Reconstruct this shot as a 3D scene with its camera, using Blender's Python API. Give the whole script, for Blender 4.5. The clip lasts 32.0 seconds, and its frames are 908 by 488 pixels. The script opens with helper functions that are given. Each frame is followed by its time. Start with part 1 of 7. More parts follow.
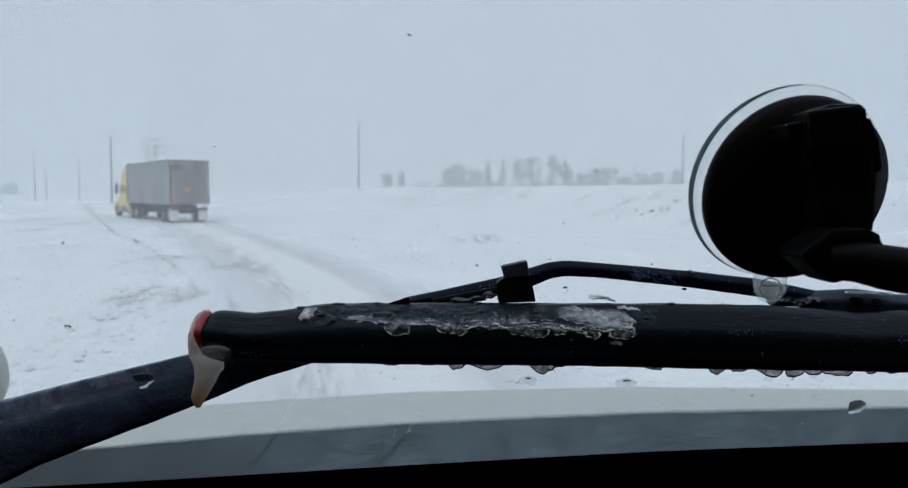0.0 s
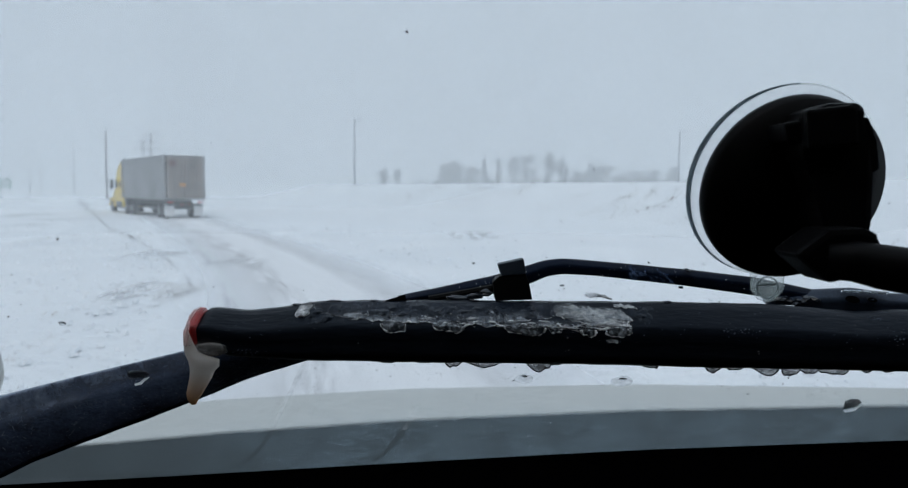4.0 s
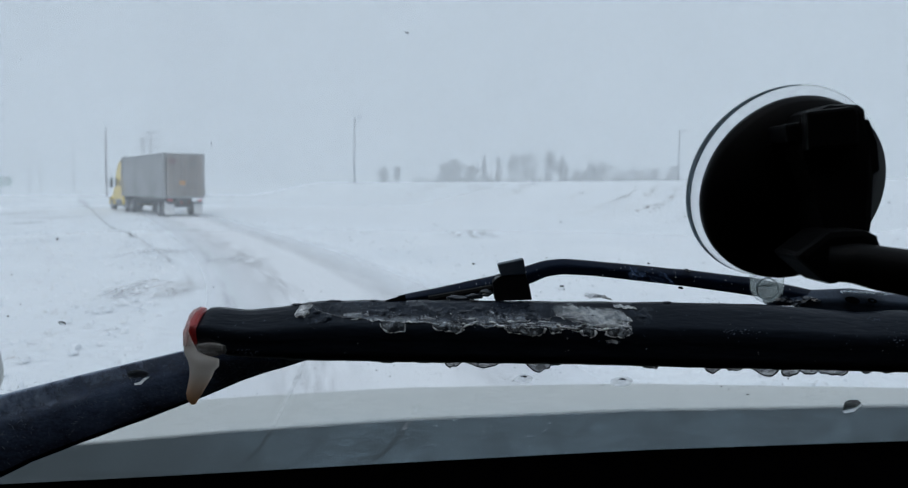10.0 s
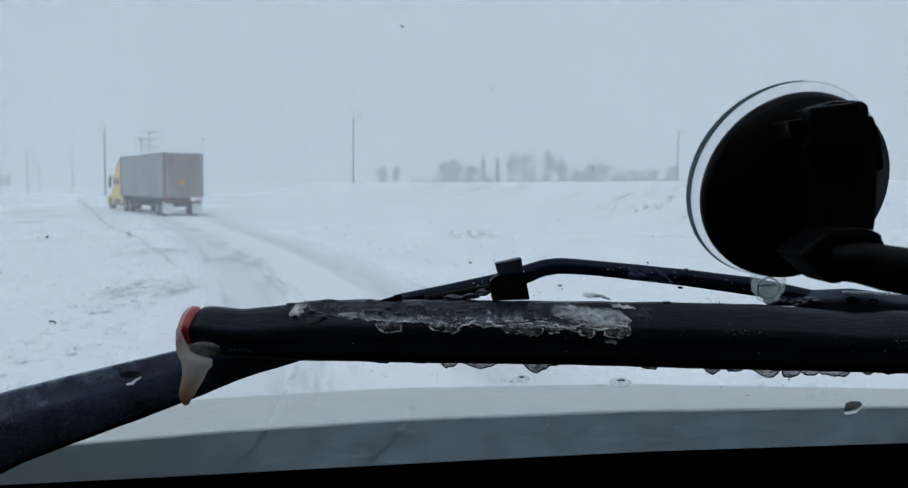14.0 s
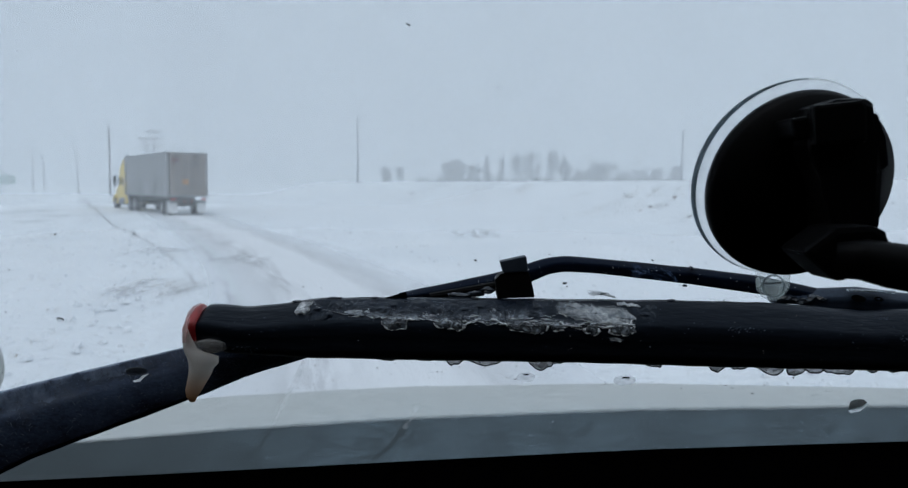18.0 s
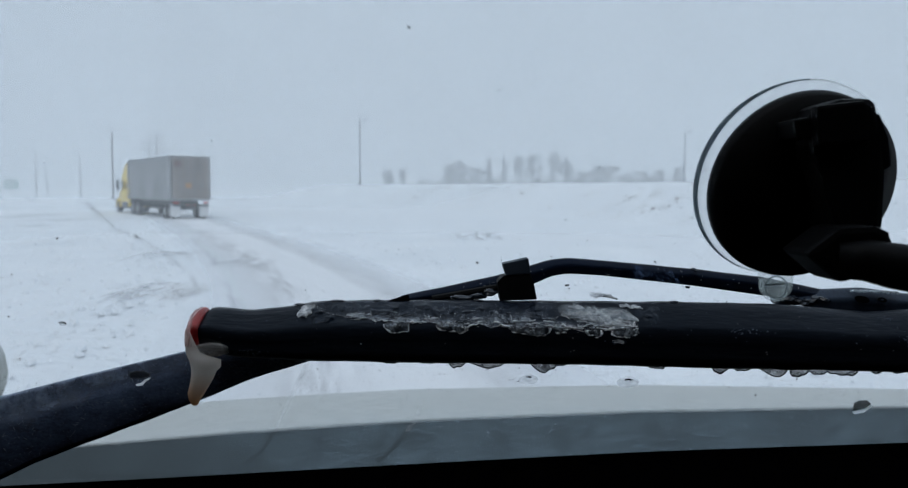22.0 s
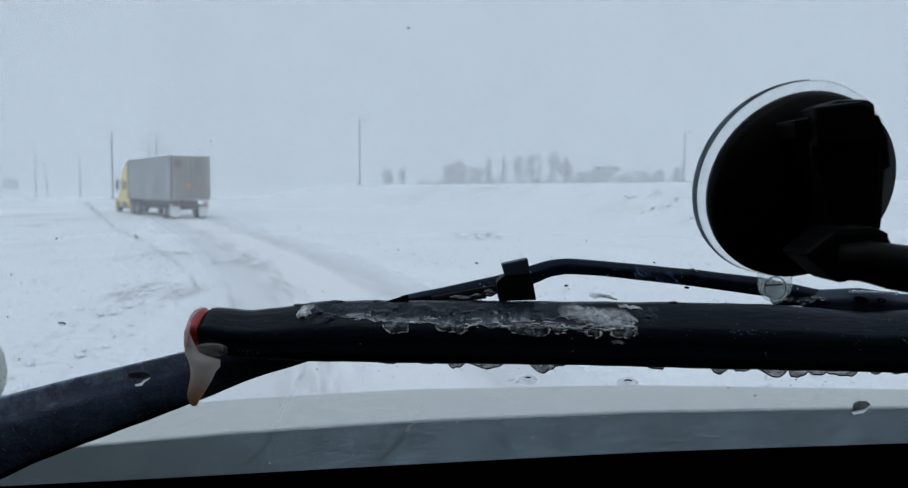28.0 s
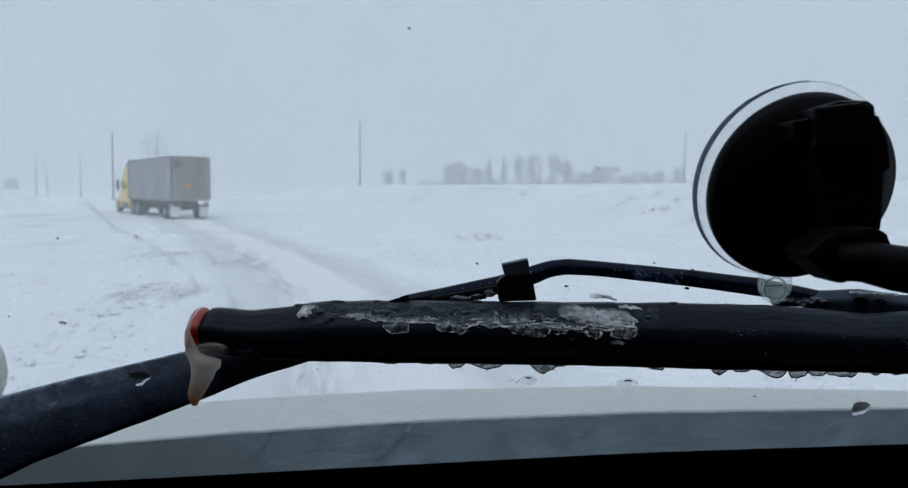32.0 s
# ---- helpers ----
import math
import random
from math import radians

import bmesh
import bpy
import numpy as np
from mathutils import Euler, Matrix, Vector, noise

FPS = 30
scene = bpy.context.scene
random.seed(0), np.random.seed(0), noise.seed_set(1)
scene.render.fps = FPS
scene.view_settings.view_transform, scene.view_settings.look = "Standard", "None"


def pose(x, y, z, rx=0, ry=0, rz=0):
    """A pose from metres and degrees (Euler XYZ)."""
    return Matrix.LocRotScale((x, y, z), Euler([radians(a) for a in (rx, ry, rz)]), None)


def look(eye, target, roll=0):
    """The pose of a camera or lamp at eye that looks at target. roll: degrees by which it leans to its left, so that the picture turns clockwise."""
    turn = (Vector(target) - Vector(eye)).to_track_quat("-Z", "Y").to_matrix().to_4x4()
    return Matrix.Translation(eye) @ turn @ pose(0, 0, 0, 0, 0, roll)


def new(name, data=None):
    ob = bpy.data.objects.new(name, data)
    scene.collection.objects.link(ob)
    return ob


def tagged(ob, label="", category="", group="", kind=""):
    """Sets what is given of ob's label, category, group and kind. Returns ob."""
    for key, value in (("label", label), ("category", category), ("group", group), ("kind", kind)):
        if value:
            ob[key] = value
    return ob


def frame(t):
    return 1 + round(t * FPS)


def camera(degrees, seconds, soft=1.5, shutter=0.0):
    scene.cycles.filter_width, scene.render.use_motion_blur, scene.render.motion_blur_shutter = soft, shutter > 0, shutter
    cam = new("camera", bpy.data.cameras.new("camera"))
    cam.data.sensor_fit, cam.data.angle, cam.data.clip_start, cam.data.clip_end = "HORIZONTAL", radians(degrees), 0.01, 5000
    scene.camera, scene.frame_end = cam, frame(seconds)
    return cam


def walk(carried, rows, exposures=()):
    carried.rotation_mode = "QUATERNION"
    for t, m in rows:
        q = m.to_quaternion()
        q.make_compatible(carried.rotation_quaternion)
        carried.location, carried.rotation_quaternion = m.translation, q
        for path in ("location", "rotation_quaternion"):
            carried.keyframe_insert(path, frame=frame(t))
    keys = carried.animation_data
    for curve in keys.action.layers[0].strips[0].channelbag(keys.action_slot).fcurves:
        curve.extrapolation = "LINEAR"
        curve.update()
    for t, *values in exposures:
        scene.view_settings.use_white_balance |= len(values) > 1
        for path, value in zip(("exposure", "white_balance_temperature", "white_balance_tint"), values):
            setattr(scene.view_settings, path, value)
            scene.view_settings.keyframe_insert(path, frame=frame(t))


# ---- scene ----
DEG = 60.0
cam = camera(DEG, 32.0, soft=1.3)
cam.data.dof.use_dof, cam.data.dof.focus_distance, cam.data.dof.aperture_fstop = True, 0.46, 18.0
EYE, TILT = 2.0, -3.66
# seconds, x, y, z of the eye in mm off its rest, yaw, pitch, roll in degrees off its rest
ROWS = [
    (0, -0.56, -5.56, 0.47, -0.004, -0.082, -0.147),
    (0.5, -0.55, -5.50, 0.99, -0.103, -0.224, -0.224),
    (1, -0.72, -5.44, 0.76, -0.122, -0.232, -0.379),
    (1.5, -0.66, -5.57, 0.78, -0.051, -0.180, -0.214),
    (2, -0.31, -5.43, 1.09, -0.012, -0.120, -0.015),
    (2.5, -1.11, -4.63, 1.28, -0.218, -0.123, -0.084),
    (3, -1.51, -4.97, 0.57, -0.321, -0.152, -0.248),
    (3.5, -1.12, -4.54, 0.89, -0.300, -0.332, -0.391),
    (5.5, -0.92, -4.61, 0.88, -0.244, -0.271, -0.278),
    (6, -1.14, -4.71, 0.98, -0.308, -0.308, -0.358),
    (6.5, -0.66, -4.84, 1.18, -0.222, -0.336, -0.333),
    (7, -0.84, -4.58, 1.20, -0.271, -0.386, -0.411),
    (7.5, -0.85, -4.55, 1.00, -0.274, -0.296, -0.322),
    (8, -1.12, -4.93, 1.08, -0.249, -0.353, -0.358),
    (8.5, -1.24, -4.71, 1.01, -0.322, -0.265, -0.294),
    (9, -1.09, -4.62, 0.94, -0.269, -0.281, -0.317),
    (9.5, -1.23, -4.53, 0.63, -0.371, -0.366, -0.574),
    (10, -1.11, -4.40, 1.89, -0.303, -0.436, -0.462),
    (10.5, -0.56, -5.20, 1.46, -0.131, -0.282, -0.229),
    (11, -0.30, -4.61, 1.14, -0.188, -0.298, -0.292),
    (11.5, -0.81, -4.99, 0.79, -0.189, -0.257, -0.329),
    (12, -0.49, 1.35, 0.55, -0.183, -0.282, -0.379),
    (12.5, 0.36, 1.06, 0.68, -0.192, -0.418, -0.549),
    (13, -0.00, 0.00, 0.00, -0.000, -0.000, -0.000),
    (13.5, 0.63, 0.81, 0.52, -0.125, -0.144, -0.079),
    (14, 0.10, 1.54, 0.75, -0.383, -0.432, -0.572),
    (14.5, -0.82, 0.69, 0.56, -0.328, -0.208, -0.296),
    (16.5, -0.70, 1.07, 0.45, -0.245, -0.247, -0.281),
    (17, -0.14, -0.19, -0.10, 0.125, -0.012, -0.096),
    (17.5, 0.43, 0.19, -1.20, 0.148, -0.303, -0.391),
    (18, -0.59, -0.08, -0.05, -0.097, -0.472, -0.590),
    (18.5, -0.35, -0.18, 0.04, 0.001, -0.402, -0.532),
    (19, -0.36, 0.84, -0.30, -0.132, -0.450, -0.708),
    (19.5, -0.47, -0.25, 0.25, -0.019, -0.435, -0.512),
    (20, -0.28, -0.31, 0.14, 0.061, -0.358, -0.404),
    (20.5, -0.74, -0.31, 0.46, -0.063, -0.468, -0.494),
    (21, -0.26, -0.22, -0.19, 0.059, -0.321, -0.417),
    (21.5, -0.36, 0.29, 0.17, 0.020, -0.357, -0.360),
    (22, -0.24, 0.28, -0.06, 0.076, -0.299, -0.331),
    (22.5, -0.26, -0.48, 0.21, 0.082, -0.220, -0.324),
    (23, 0.05, 0.10, -0.20, 0.065, -0.144, -0.244),
    (23.5, -0.24, 0.02, -0.09, -0.012, -0.268, -0.404),
    (24, -0.30, -0.60, 0.30, -0.017, -0.296, -0.350),
    (24.5, -0.68, 0.68, 0.67, -0.245, -0.631, -0.830),
    (25, -0.17, 0.29, 0.06, -0.016, -0.410, -0.495),
    (25.5, -0.28, 0.52, 0.26, -0.148, -0.525, -0.640),
    (27.5, -0.46, -0.19, 0.31, 0.032, -0.327, -0.284),
    (28, -0.06, 0.26, 0.15, 0.055, -0.295, -0.359),
    (28.5, -0.21, 0.26, 0.07, -0.000, -0.309, -0.360),
    (29, -0.40, -0.61, 0.47, -0.020, -0.386, -0.452),
    (29.5, -0.18, 0.26, -0.04, -0.009, -0.316, -0.477),
    (30, -0.06, 0.32, -0.55, 0.002, -0.240, -0.590),
    (30.5, -0.02, 0.04, -0.38, 0.030, -0.293, -0.566),
    (31, 0.16, -0.05, -0.69, 0.088, -0.179, -0.475),
    (31.5, -0.17, -0.07, -0.48, 0.030, -0.204, -0.491),
    (32, -0.13, -0.32, -0.02, 0.082, -0.243, -0.444),
]
walk(cam, [(t, pose(x / 1000, y / 1000, EYE + z / 1000, 90 + TILT + pitch, roll, yaw)) for t, x, y, z, yaw, pitch, roll in ROWS],
     exposures=[(0.0, 0.05, 6620, 10), (8.0, 0.04, 6550, 10), (11.5, 0.04, 6520, 10), (13.0, 0.0, 6450, 10), (25.0, 0.0, 6420, 10), (32.0, 0.03, 6470, 10)])

# ---- daylight: an even overcast sky and a weak, very soft sun ----
world = bpy.data.worlds.new("overcast_sky")
scene.world = world
world.use_nodes = True
wn, wl = world.node_tree.nodes, world.node_tree.links
wn.clear()
w_out = wn.new("ShaderNodeOutputWorld")
w_sum = wn.new("ShaderNodeAddShader")
w_sky = wn.new("ShaderNodeTexSky")
w_sky.sky_type, w_sky.sun_disc = "NISHITA", False
w_sky.sun_elevation, w_sky.sun_rotation = radians(38), radians(150)
w_sky.air_density, w_sky.dust_density = 1.0, 6.0
w_b1 = wn.new("ShaderNodeBackground")
w_b1.inputs["Strength"].default_value = 0.012
wl.new(w_sky.outputs[0], w_b1.inputs["Color"])
w_tc = wn.new("ShaderNodeTexCoord")
w_sep = wn.new("ShaderNodeSeparateXYZ")
wl.new(w_tc.outputs["Generated"], w_sep.inputs[0])
w_ramp = wn.new("ShaderNodeValToRGB")
w_ramp.color_ramp.elements[0].position, w_ramp.color_ramp.elements[0].color = 0.0, (0.475, 0.565, 0.665, 1)
w_ramp.color_ramp.elements[1].position, w_ramp.color_ramp.elements[1].color = 0.6, (0.50, 0.585, 0.685, 1)
wl.new(w_sep.outputs["Z"], w_ramp.inputs[0])
w_b2 = wn.new("ShaderNodeBackground")
w_b2.inputs["Strength"].default_value = 1.0
wl.new(w_ramp.outputs[0], w_b2.inputs["Color"])
wl.new(w_b1.outputs[0], w_sum.inputs[0])
wl.new(w_b2.outputs[0], w_sum.inputs[1])
wl.new(w_sum.outputs[0], w_out.inputs["Surface"])

sun_data = bpy.data.lights.new("sun", "SUN")
sun_data.energy, sun_data.angle, sun_data.color = 0.5, radians(40), (1.0, 0.96, 0.92)
sun = new("sun", sun_data)
sun.matrix_world = look((0, 0, 60), (20, 34, 0))


# ---- materials ----
def nodes_of(name):
    m = bpy.data.materials.new(name)
    m.use_nodes = True
    return m, m.node_tree.nodes, m.node_tree.links, m.node_tree.nodes["Principled BSDF"]


def mat(name, c1, c2=None, rough=0.6, metal=0.0, scale=20.0, bump=0.0, fine=None, spec=0.5, stretch=(1, 1, 1), low=0.35, high=0.65, coat=0.0, sheen=(1, 1, 1)):
    """A surface of two tones mixed by noise at two scales, with relief."""
    m, n, l, b = nodes_of(name)
    b.inputs["Roughness"].default_value, b.inputs["Metallic"].default_value = rough, metal
    b.inputs["Specular IOR Level"].default_value = spec
    b.inputs["Coat Weight"].default_value = coat
    b.inputs["Specular Tint"].default_value = (*sheen, 1)
    c2 = c2 or tuple(c * 0.75 for c in c1)
    tc, mp = n.new("ShaderNodeTexCoord"), n.new("ShaderNodeMapping")
    mp.inputs["Scale"].default_value = stretch
    l.new(tc.outputs["Object"], mp.inputs["Vector"])
    big, small = n.new("ShaderNodeTexNoise"), n.new("ShaderNodeTexNoise")
    big.inputs["Scale"].default_value, big.inputs["Detail"].default_value = scale, 5
    small.inputs["Scale"].default_value, small.inputs["Detail"].default_value = fine or scale * 9, 3
    l.new(mp.outputs[0], big.inputs["Vector"])
    l.new(mp.outputs[0], small.inputs["Vector"])
    add = n.new("ShaderNodeMix")
    add.data_type = "FLOAT"
    add.inputs["Factor"].default_value = 0.35
    l.new(big.outputs["Fac"], add.inputs[2])
    l.new(small.outputs["Fac"], add.inputs[3])
    ramp = n.new("ShaderNodeValToRGB")
    ramp.color_ramp.elements[0].position, ramp.color_ramp.elements[0].color = low, (*c1, 1)
    ramp.color_ramp.elements[1].position, ramp.color_ramp.elements[1].color = high, (*c2, 1)
    l.new(add.outputs[0], ramp.inputs[0])
    l.new(ramp.outputs[0], b.inputs["Base Color"])
    if bump:
        bp = n.new("ShaderNodeBump")
        bp.inputs["Strength"].default_value, bp.inputs["Distance"].default_value = bump, 0.2 / scale
        l.new(add.outputs[0], bp.inputs["Height"])
        l.new(bp.outputs[0], b.inputs["Normal"])
    return m


def clear_mat(name, tint, gloss, rough=0.05):
    """Clear, thin stuff: mostly lets light straight through, with a gloss."""
    m, n, l, b = nodes_of(name)
    n.remove(b)
    out = n["Material Output"]
    tr, gl, mx = n.new("ShaderNodeBsdfTransparent"), n.new("ShaderNodeBsdfGlossy"), n.new("ShaderNodeMixShader")
    tr.inputs["Color"].default_value = (*tint, 1)
    gl.inputs["Roughness"].default_value = rough
    mx.inputs[0].default_value = gloss
    l.new(tr.outputs[0], mx.inputs[1])
    l.new(gl.outputs[0], mx.inputs[2])
    l.new(mx.outputs[0], out.inputs["Surface"])
    return m


def ice_mat(name, color, trans, rough, relief=0.5, ior=1.31):
    m, n, l, b = nodes_of(name)
    b.inputs["Base Color"].default_value = (*color, 1)
    b.inputs["Transmission Weight"].default_value, b.inputs["Roughness"].default_value, b.inputs["IOR"].default_value = trans, rough, ior
    if not relief:
        return m
    tc, no, bp = n.new("ShaderNodeTexCoord"), n.new("ShaderNodeTexNoise"), n.new("ShaderNodeBump")
    no.inputs["Scale"].default_value, no.inputs["Detail"].default_value = 260, 4
    bp.inputs["Strength"].default_value, bp.inputs["Distance"].default_value = relief, 0.002
    l.new(tc.outputs["Object"], no.inputs["Vector"])
    l.new(no.outputs["Fac"], bp.inputs["Height"])
    l.new(bp.outputs[0], b.inputs["Normal"])
    return m


def frost_mat(name, color, least, most, scale):
    """A thin film of frost or milky plastic: partly clear, partly white, in patches."""
    m, n, l, b = nodes_of(name)
    b.inputs["Base Color"].default_value, b.inputs["Roughness"].default_value = (*color, 1), 0.22
    tc, no, mr = n.new("ShaderNodeTexCoord"), n.new("ShaderNodeTexNoise"), n.new("ShaderNodeMapRange")
    no.inputs["Scale"].default_value, no.inputs["Detail"].default_value, no.inputs["Roughness"].default_value = scale, 7, 0.7
    mr.inputs["From Min"].default_value, mr.inputs["From Max"].default_value = 0.35, 0.68
    mr.inputs["To Min"].default_value, mr.inputs["To Max"].default_value = least, most
    bp = n.new("ShaderNodeBump")
    bp.inputs["Strength"].default_value, bp.inputs["Distance"].default_value = 0.35, 0.002
    l.new(tc.outputs["Object"], no.inputs["Vector"])
    l.new(no.outputs["Fac"], mr.inputs["Value"])
    l.new(no.outputs["Fac"], bp.inputs["Height"])
    l.new(bp.outputs[0], b.inputs["Normal"])
    l.new(mr.outputs[0], b.inputs["Alpha"])
    return m


def glow_mat(name, color, least, most, scale):
    """Thin clear stuff with a milky body that passes on the daylight behind it."""
    m, n, l, b = nodes_of(name)
    n.remove(b)
    out = n["Material Output"]
    tr, tl, mx = n.new("ShaderNodeBsdfTransparent"), n.new("ShaderNodeBsdfTranslucent"), n.new("ShaderNodeMixShader")
    tl.inputs["Color"].default_value = (*color, 1)
    tc, no, mr = n.new("ShaderNodeTexCoord"), n.new("ShaderNodeTexNoise"), n.new("ShaderNodeMapRange")
    no.inputs["Scale"].default_value, no.inputs["Detail"].default_value = scale, 5
    mr.inputs["From Min"].default_value, mr.inputs["From Max"].default_value = 0.35, 0.68
    mr.inputs["To Min"].default_value, mr.inputs["To Max"].default_value = least, most
    l.new(tc.outputs["Object"], no.inputs["Vector"])
    l.new(no.outputs["Fac"], mr.inputs["Value"])
    l.new(mr.outputs[0], mx.inputs[0])
    l.new(tr.outputs[0], mx.inputs[1])
    l.new(tl.outputs[0], mx.inputs[2])
    l.new(mx.outputs[0], out.inputs["Surface"])
    return m


def edge_frost(name, thin, thick, cover=0.42):
    """Ice that runs down the blade: a thin grey film above, white and glassy where it gathers at its lower edge."""
    m, n, l, b = nodes_of(name)
    uv, sp, no, fine, tc = n.new("ShaderNodeUVMap"), n.new("ShaderNodeSeparateXYZ"), n.new("ShaderNodeTexNoise"), n.new("ShaderNodeTexNoise"), n.new("ShaderNodeTexCoord")
    uv.uv_map = "lane"
    l.new(uv.outputs[0], sp.inputs[0])
    for k, sc in ((no, 90), (fine, 420)):
        k.inputs["Scale"].default_value, k.inputs["Detail"].default_value, k.inputs["Roughness"].default_value = sc, 6, 0.65
        l.new(tc.outputs["Object"], k.inputs["Vector"])

    def calc(op, a, bb, c=0.0):
        k = n.new("ShaderNodeMath")
        k.operation, k.use_clamp = op, True
        for i, v in enumerate((a, bb, c)):
            if isinstance(v, (int, float)):
                k.inputs[i].default_value = v
            else:
                l.new(v, k.inputs[i])
        return k.outputs[0]
    low = calc("POWER", calc("SUBTRACT", 1.0, sp.outputs["Y"]), 3.0)
    patch = calc("MULTIPLY_ADD", no.outputs["Fac"], 3.2, -1.15)
    mix = n.new("ShaderNodeMix")
    mix.data_type = "RGBA"
    mix.inputs[6].default_value, mix.inputs[7].default_value = (*thin, 1), (*thick, 1)
    l.new(calc("MULTIPLY", low, calc("MULTIPLY_ADD", fine.outputs["Fac"], 5.0, -1.9)), mix.inputs[0])
    l.new(mix.outputs[2], b.inputs["Base Color"])
    l.new(calc("MULTIPLY", calc("ADD", calc("MULTIPLY", patch, cover), calc("MULTIPLY", low, patch)), sp.outputs["X"]), b.inputs["Alpha"])
    b.inputs["Roughness"].default_value = 0.16
    bp = n.new("ShaderNodeBump")
    bp.inputs["Strength"].default_value, bp.inputs["Distance"].default_value = 0.6, 0.003
    l.new(no.outputs["Fac"], bp.inputs["Height"])
    l.new(bp.outputs[0], b.inputs["Normal"])
    return m


def plate_mat(name, thin, thick, least, most, scale, rough):
    """Ice of two tones in patches, thinning out to clear where the lane map's v falls to nothing."""
    m, n, l, b = nodes_of(name)
    uv, sp, no, fine, tc = n.new("ShaderNodeUVMap"), n.new("ShaderNodeSeparateXYZ"), n.new("ShaderNodeTexNoise"), n.new("ShaderNodeTexNoise"), n.new("ShaderNodeTexCoord")
    uv.uv_map = "lane"
    l.new(uv.outputs[0], sp.inputs[0])
    for k, sc in ((no, scale), (fine, scale * 1.7)):
        k.inputs["Scale"].default_value, k.inputs["Detail"].default_value, k.inputs["Roughness"].default_value = sc, 6, 0.68
        l.new(tc.outputs["Object"], k.inputs["Vector"])
    rp, mr, mu, bp = n.new("ShaderNodeValToRGB"), n.new("ShaderNodeMapRange"), n.new("ShaderNodeMath"), n.new("ShaderNodeBump")
    rp.color_ramp.elements[0].position, rp.color_ramp.elements[0].color = 0.40, (*thin, 1)
    rp.color_ramp.elements[1].position, rp.color_ramp.elements[1].color = 0.66, (*thick, 1)
    l.new(fine.outputs["Fac"], rp.inputs[0])
    l.new(rp.outputs[0], b.inputs["Base Color"])
    mr.inputs["From Min"].default_value, mr.inputs["From Max"].default_value = 0.36, 0.64
    mr.inputs["To Min"].default_value, mr.inputs["To Max"].default_value = least, most
    l.new(no.outputs["Fac"], mr.inputs["Value"])
    mu.operation, mu.use_clamp = "MULTIPLY", True
    l.new(mr.outputs[0], mu.inputs[0])
    l.new(sp.outputs["Y"], mu.inputs[1])
    l.new(mu.outputs[0], b.inputs["Alpha"])
    b.inputs["Roughness"].default_value = rough
    bp.inputs["Strength"].default_value, bp.inputs["Distance"].default_value = 0.5, 0.002
    l.new(fine.outputs["Fac"], bp.inputs["Height"])
    l.new(bp.outputs[0], b.inputs["Normal"])
    return m


def drip_mat(name):
    """Milky ice, brown with road dirt at its tip."""
    m, n, l, b = nodes_of(name)
    tc, sp, rp, no = n.new("ShaderNodeTexCoord"), n.new("ShaderNodeSeparateXYZ"), n.new("ShaderNodeValToRGB"), n.new("ShaderNodeTexNoise")
    l.new(tc.outputs["Generated"], sp.inputs[0])
    l.new(sp.outputs["Z"], rp.inputs[0])
    e = rp.color_ramp.elements
    e[0].position, e[0].color, e[1].position, e[1].color = 0.04, (0.52, 0.29, 0.13, 1), 0.46, (0.84, 0.80, 0.75, 1)
    l.new(rp.outputs[0], b.inputs["Base Color"])
    b.inputs["Roughness"].default_value, b.inputs["Transmission Weight"].default_value, b.inputs["IOR"].default_value = 0.30, 0.60, 1.31
    tl, mx = n.new("ShaderNodeBsdfTranslucent"), n.new("ShaderNodeMixShader")
    l.new(rp.outputs[0], tl.inputs["Color"])
    mx.inputs[0].default_value = 0.5
    l.new(b.outputs[0], mx.inputs[1])
    l.new(tl.outputs[0], mx.inputs[2])
    l.new(mx.outputs[0], n["Material Output"].inputs["Surface"])
    bp = n.new("ShaderNodeBump")
    no.inputs["Scale"].default_value = 190
    bp.inputs["Strength"].default_value, bp.inputs["Distance"].default_value = 0.4, 0.002
    l.new(tc.outputs["Object"], no.inputs["Vector"])
    l.new(no.outputs["Fac"], bp.inputs["Height"])
    l.new(bp.outputs[0], b.inputs["Normal"])
    return m


SNOW = mat("snow", (0.835, 0.87, 0.905), (0.715, 0.76, 0.805), rough=0.85, scale=0.30, fine=5.0, bump=0.5, spec=0.2, low=0.30, high=0.72)
RUBBER = mat("wiper_rubber", (0.0052, 0.0070, 0.0110), (0.0092, 0.0125, 0.0195), rough=0.42, scale=40, bump=0.30, spec=0.11, stretch=(0.30, 1, 1), sheen=(0.62, 0.80, 1.0))
ARM_PAINT = mat("arm_paint", (0.002, 0.004, 0.010), (0.006, 0.011, 0.027), rough=0.45, scale=45, bump=0.15, spec=0.07, stretch=(0.4, 1, 1), sheen=(0.62, 0.80, 1.0))
PIVOT = mat("frosted_pivot_paint", (0.012, 0.018, 0.031), (0.030, 0.042, 0.064), rough=0.5, scale=80, bump=0.15, spec=0.2, sheen=(0.62, 0.80, 1.0))
LOW_RUBBER = mat("salt_hazed_rubber", (0.020, 0.029, 0.053), (0.090, 0.130, 0.220), rough=0.6, scale=60, fine=700, bump=0.3, spec=0.2, stretch=(0.6, 1, 1), low=0.38, high=0.76)
RED = mat("red_plastic", (0.40, 0.014, 0.010), (0.22, 0.010, 0.010), rough=0.35, scale=160)
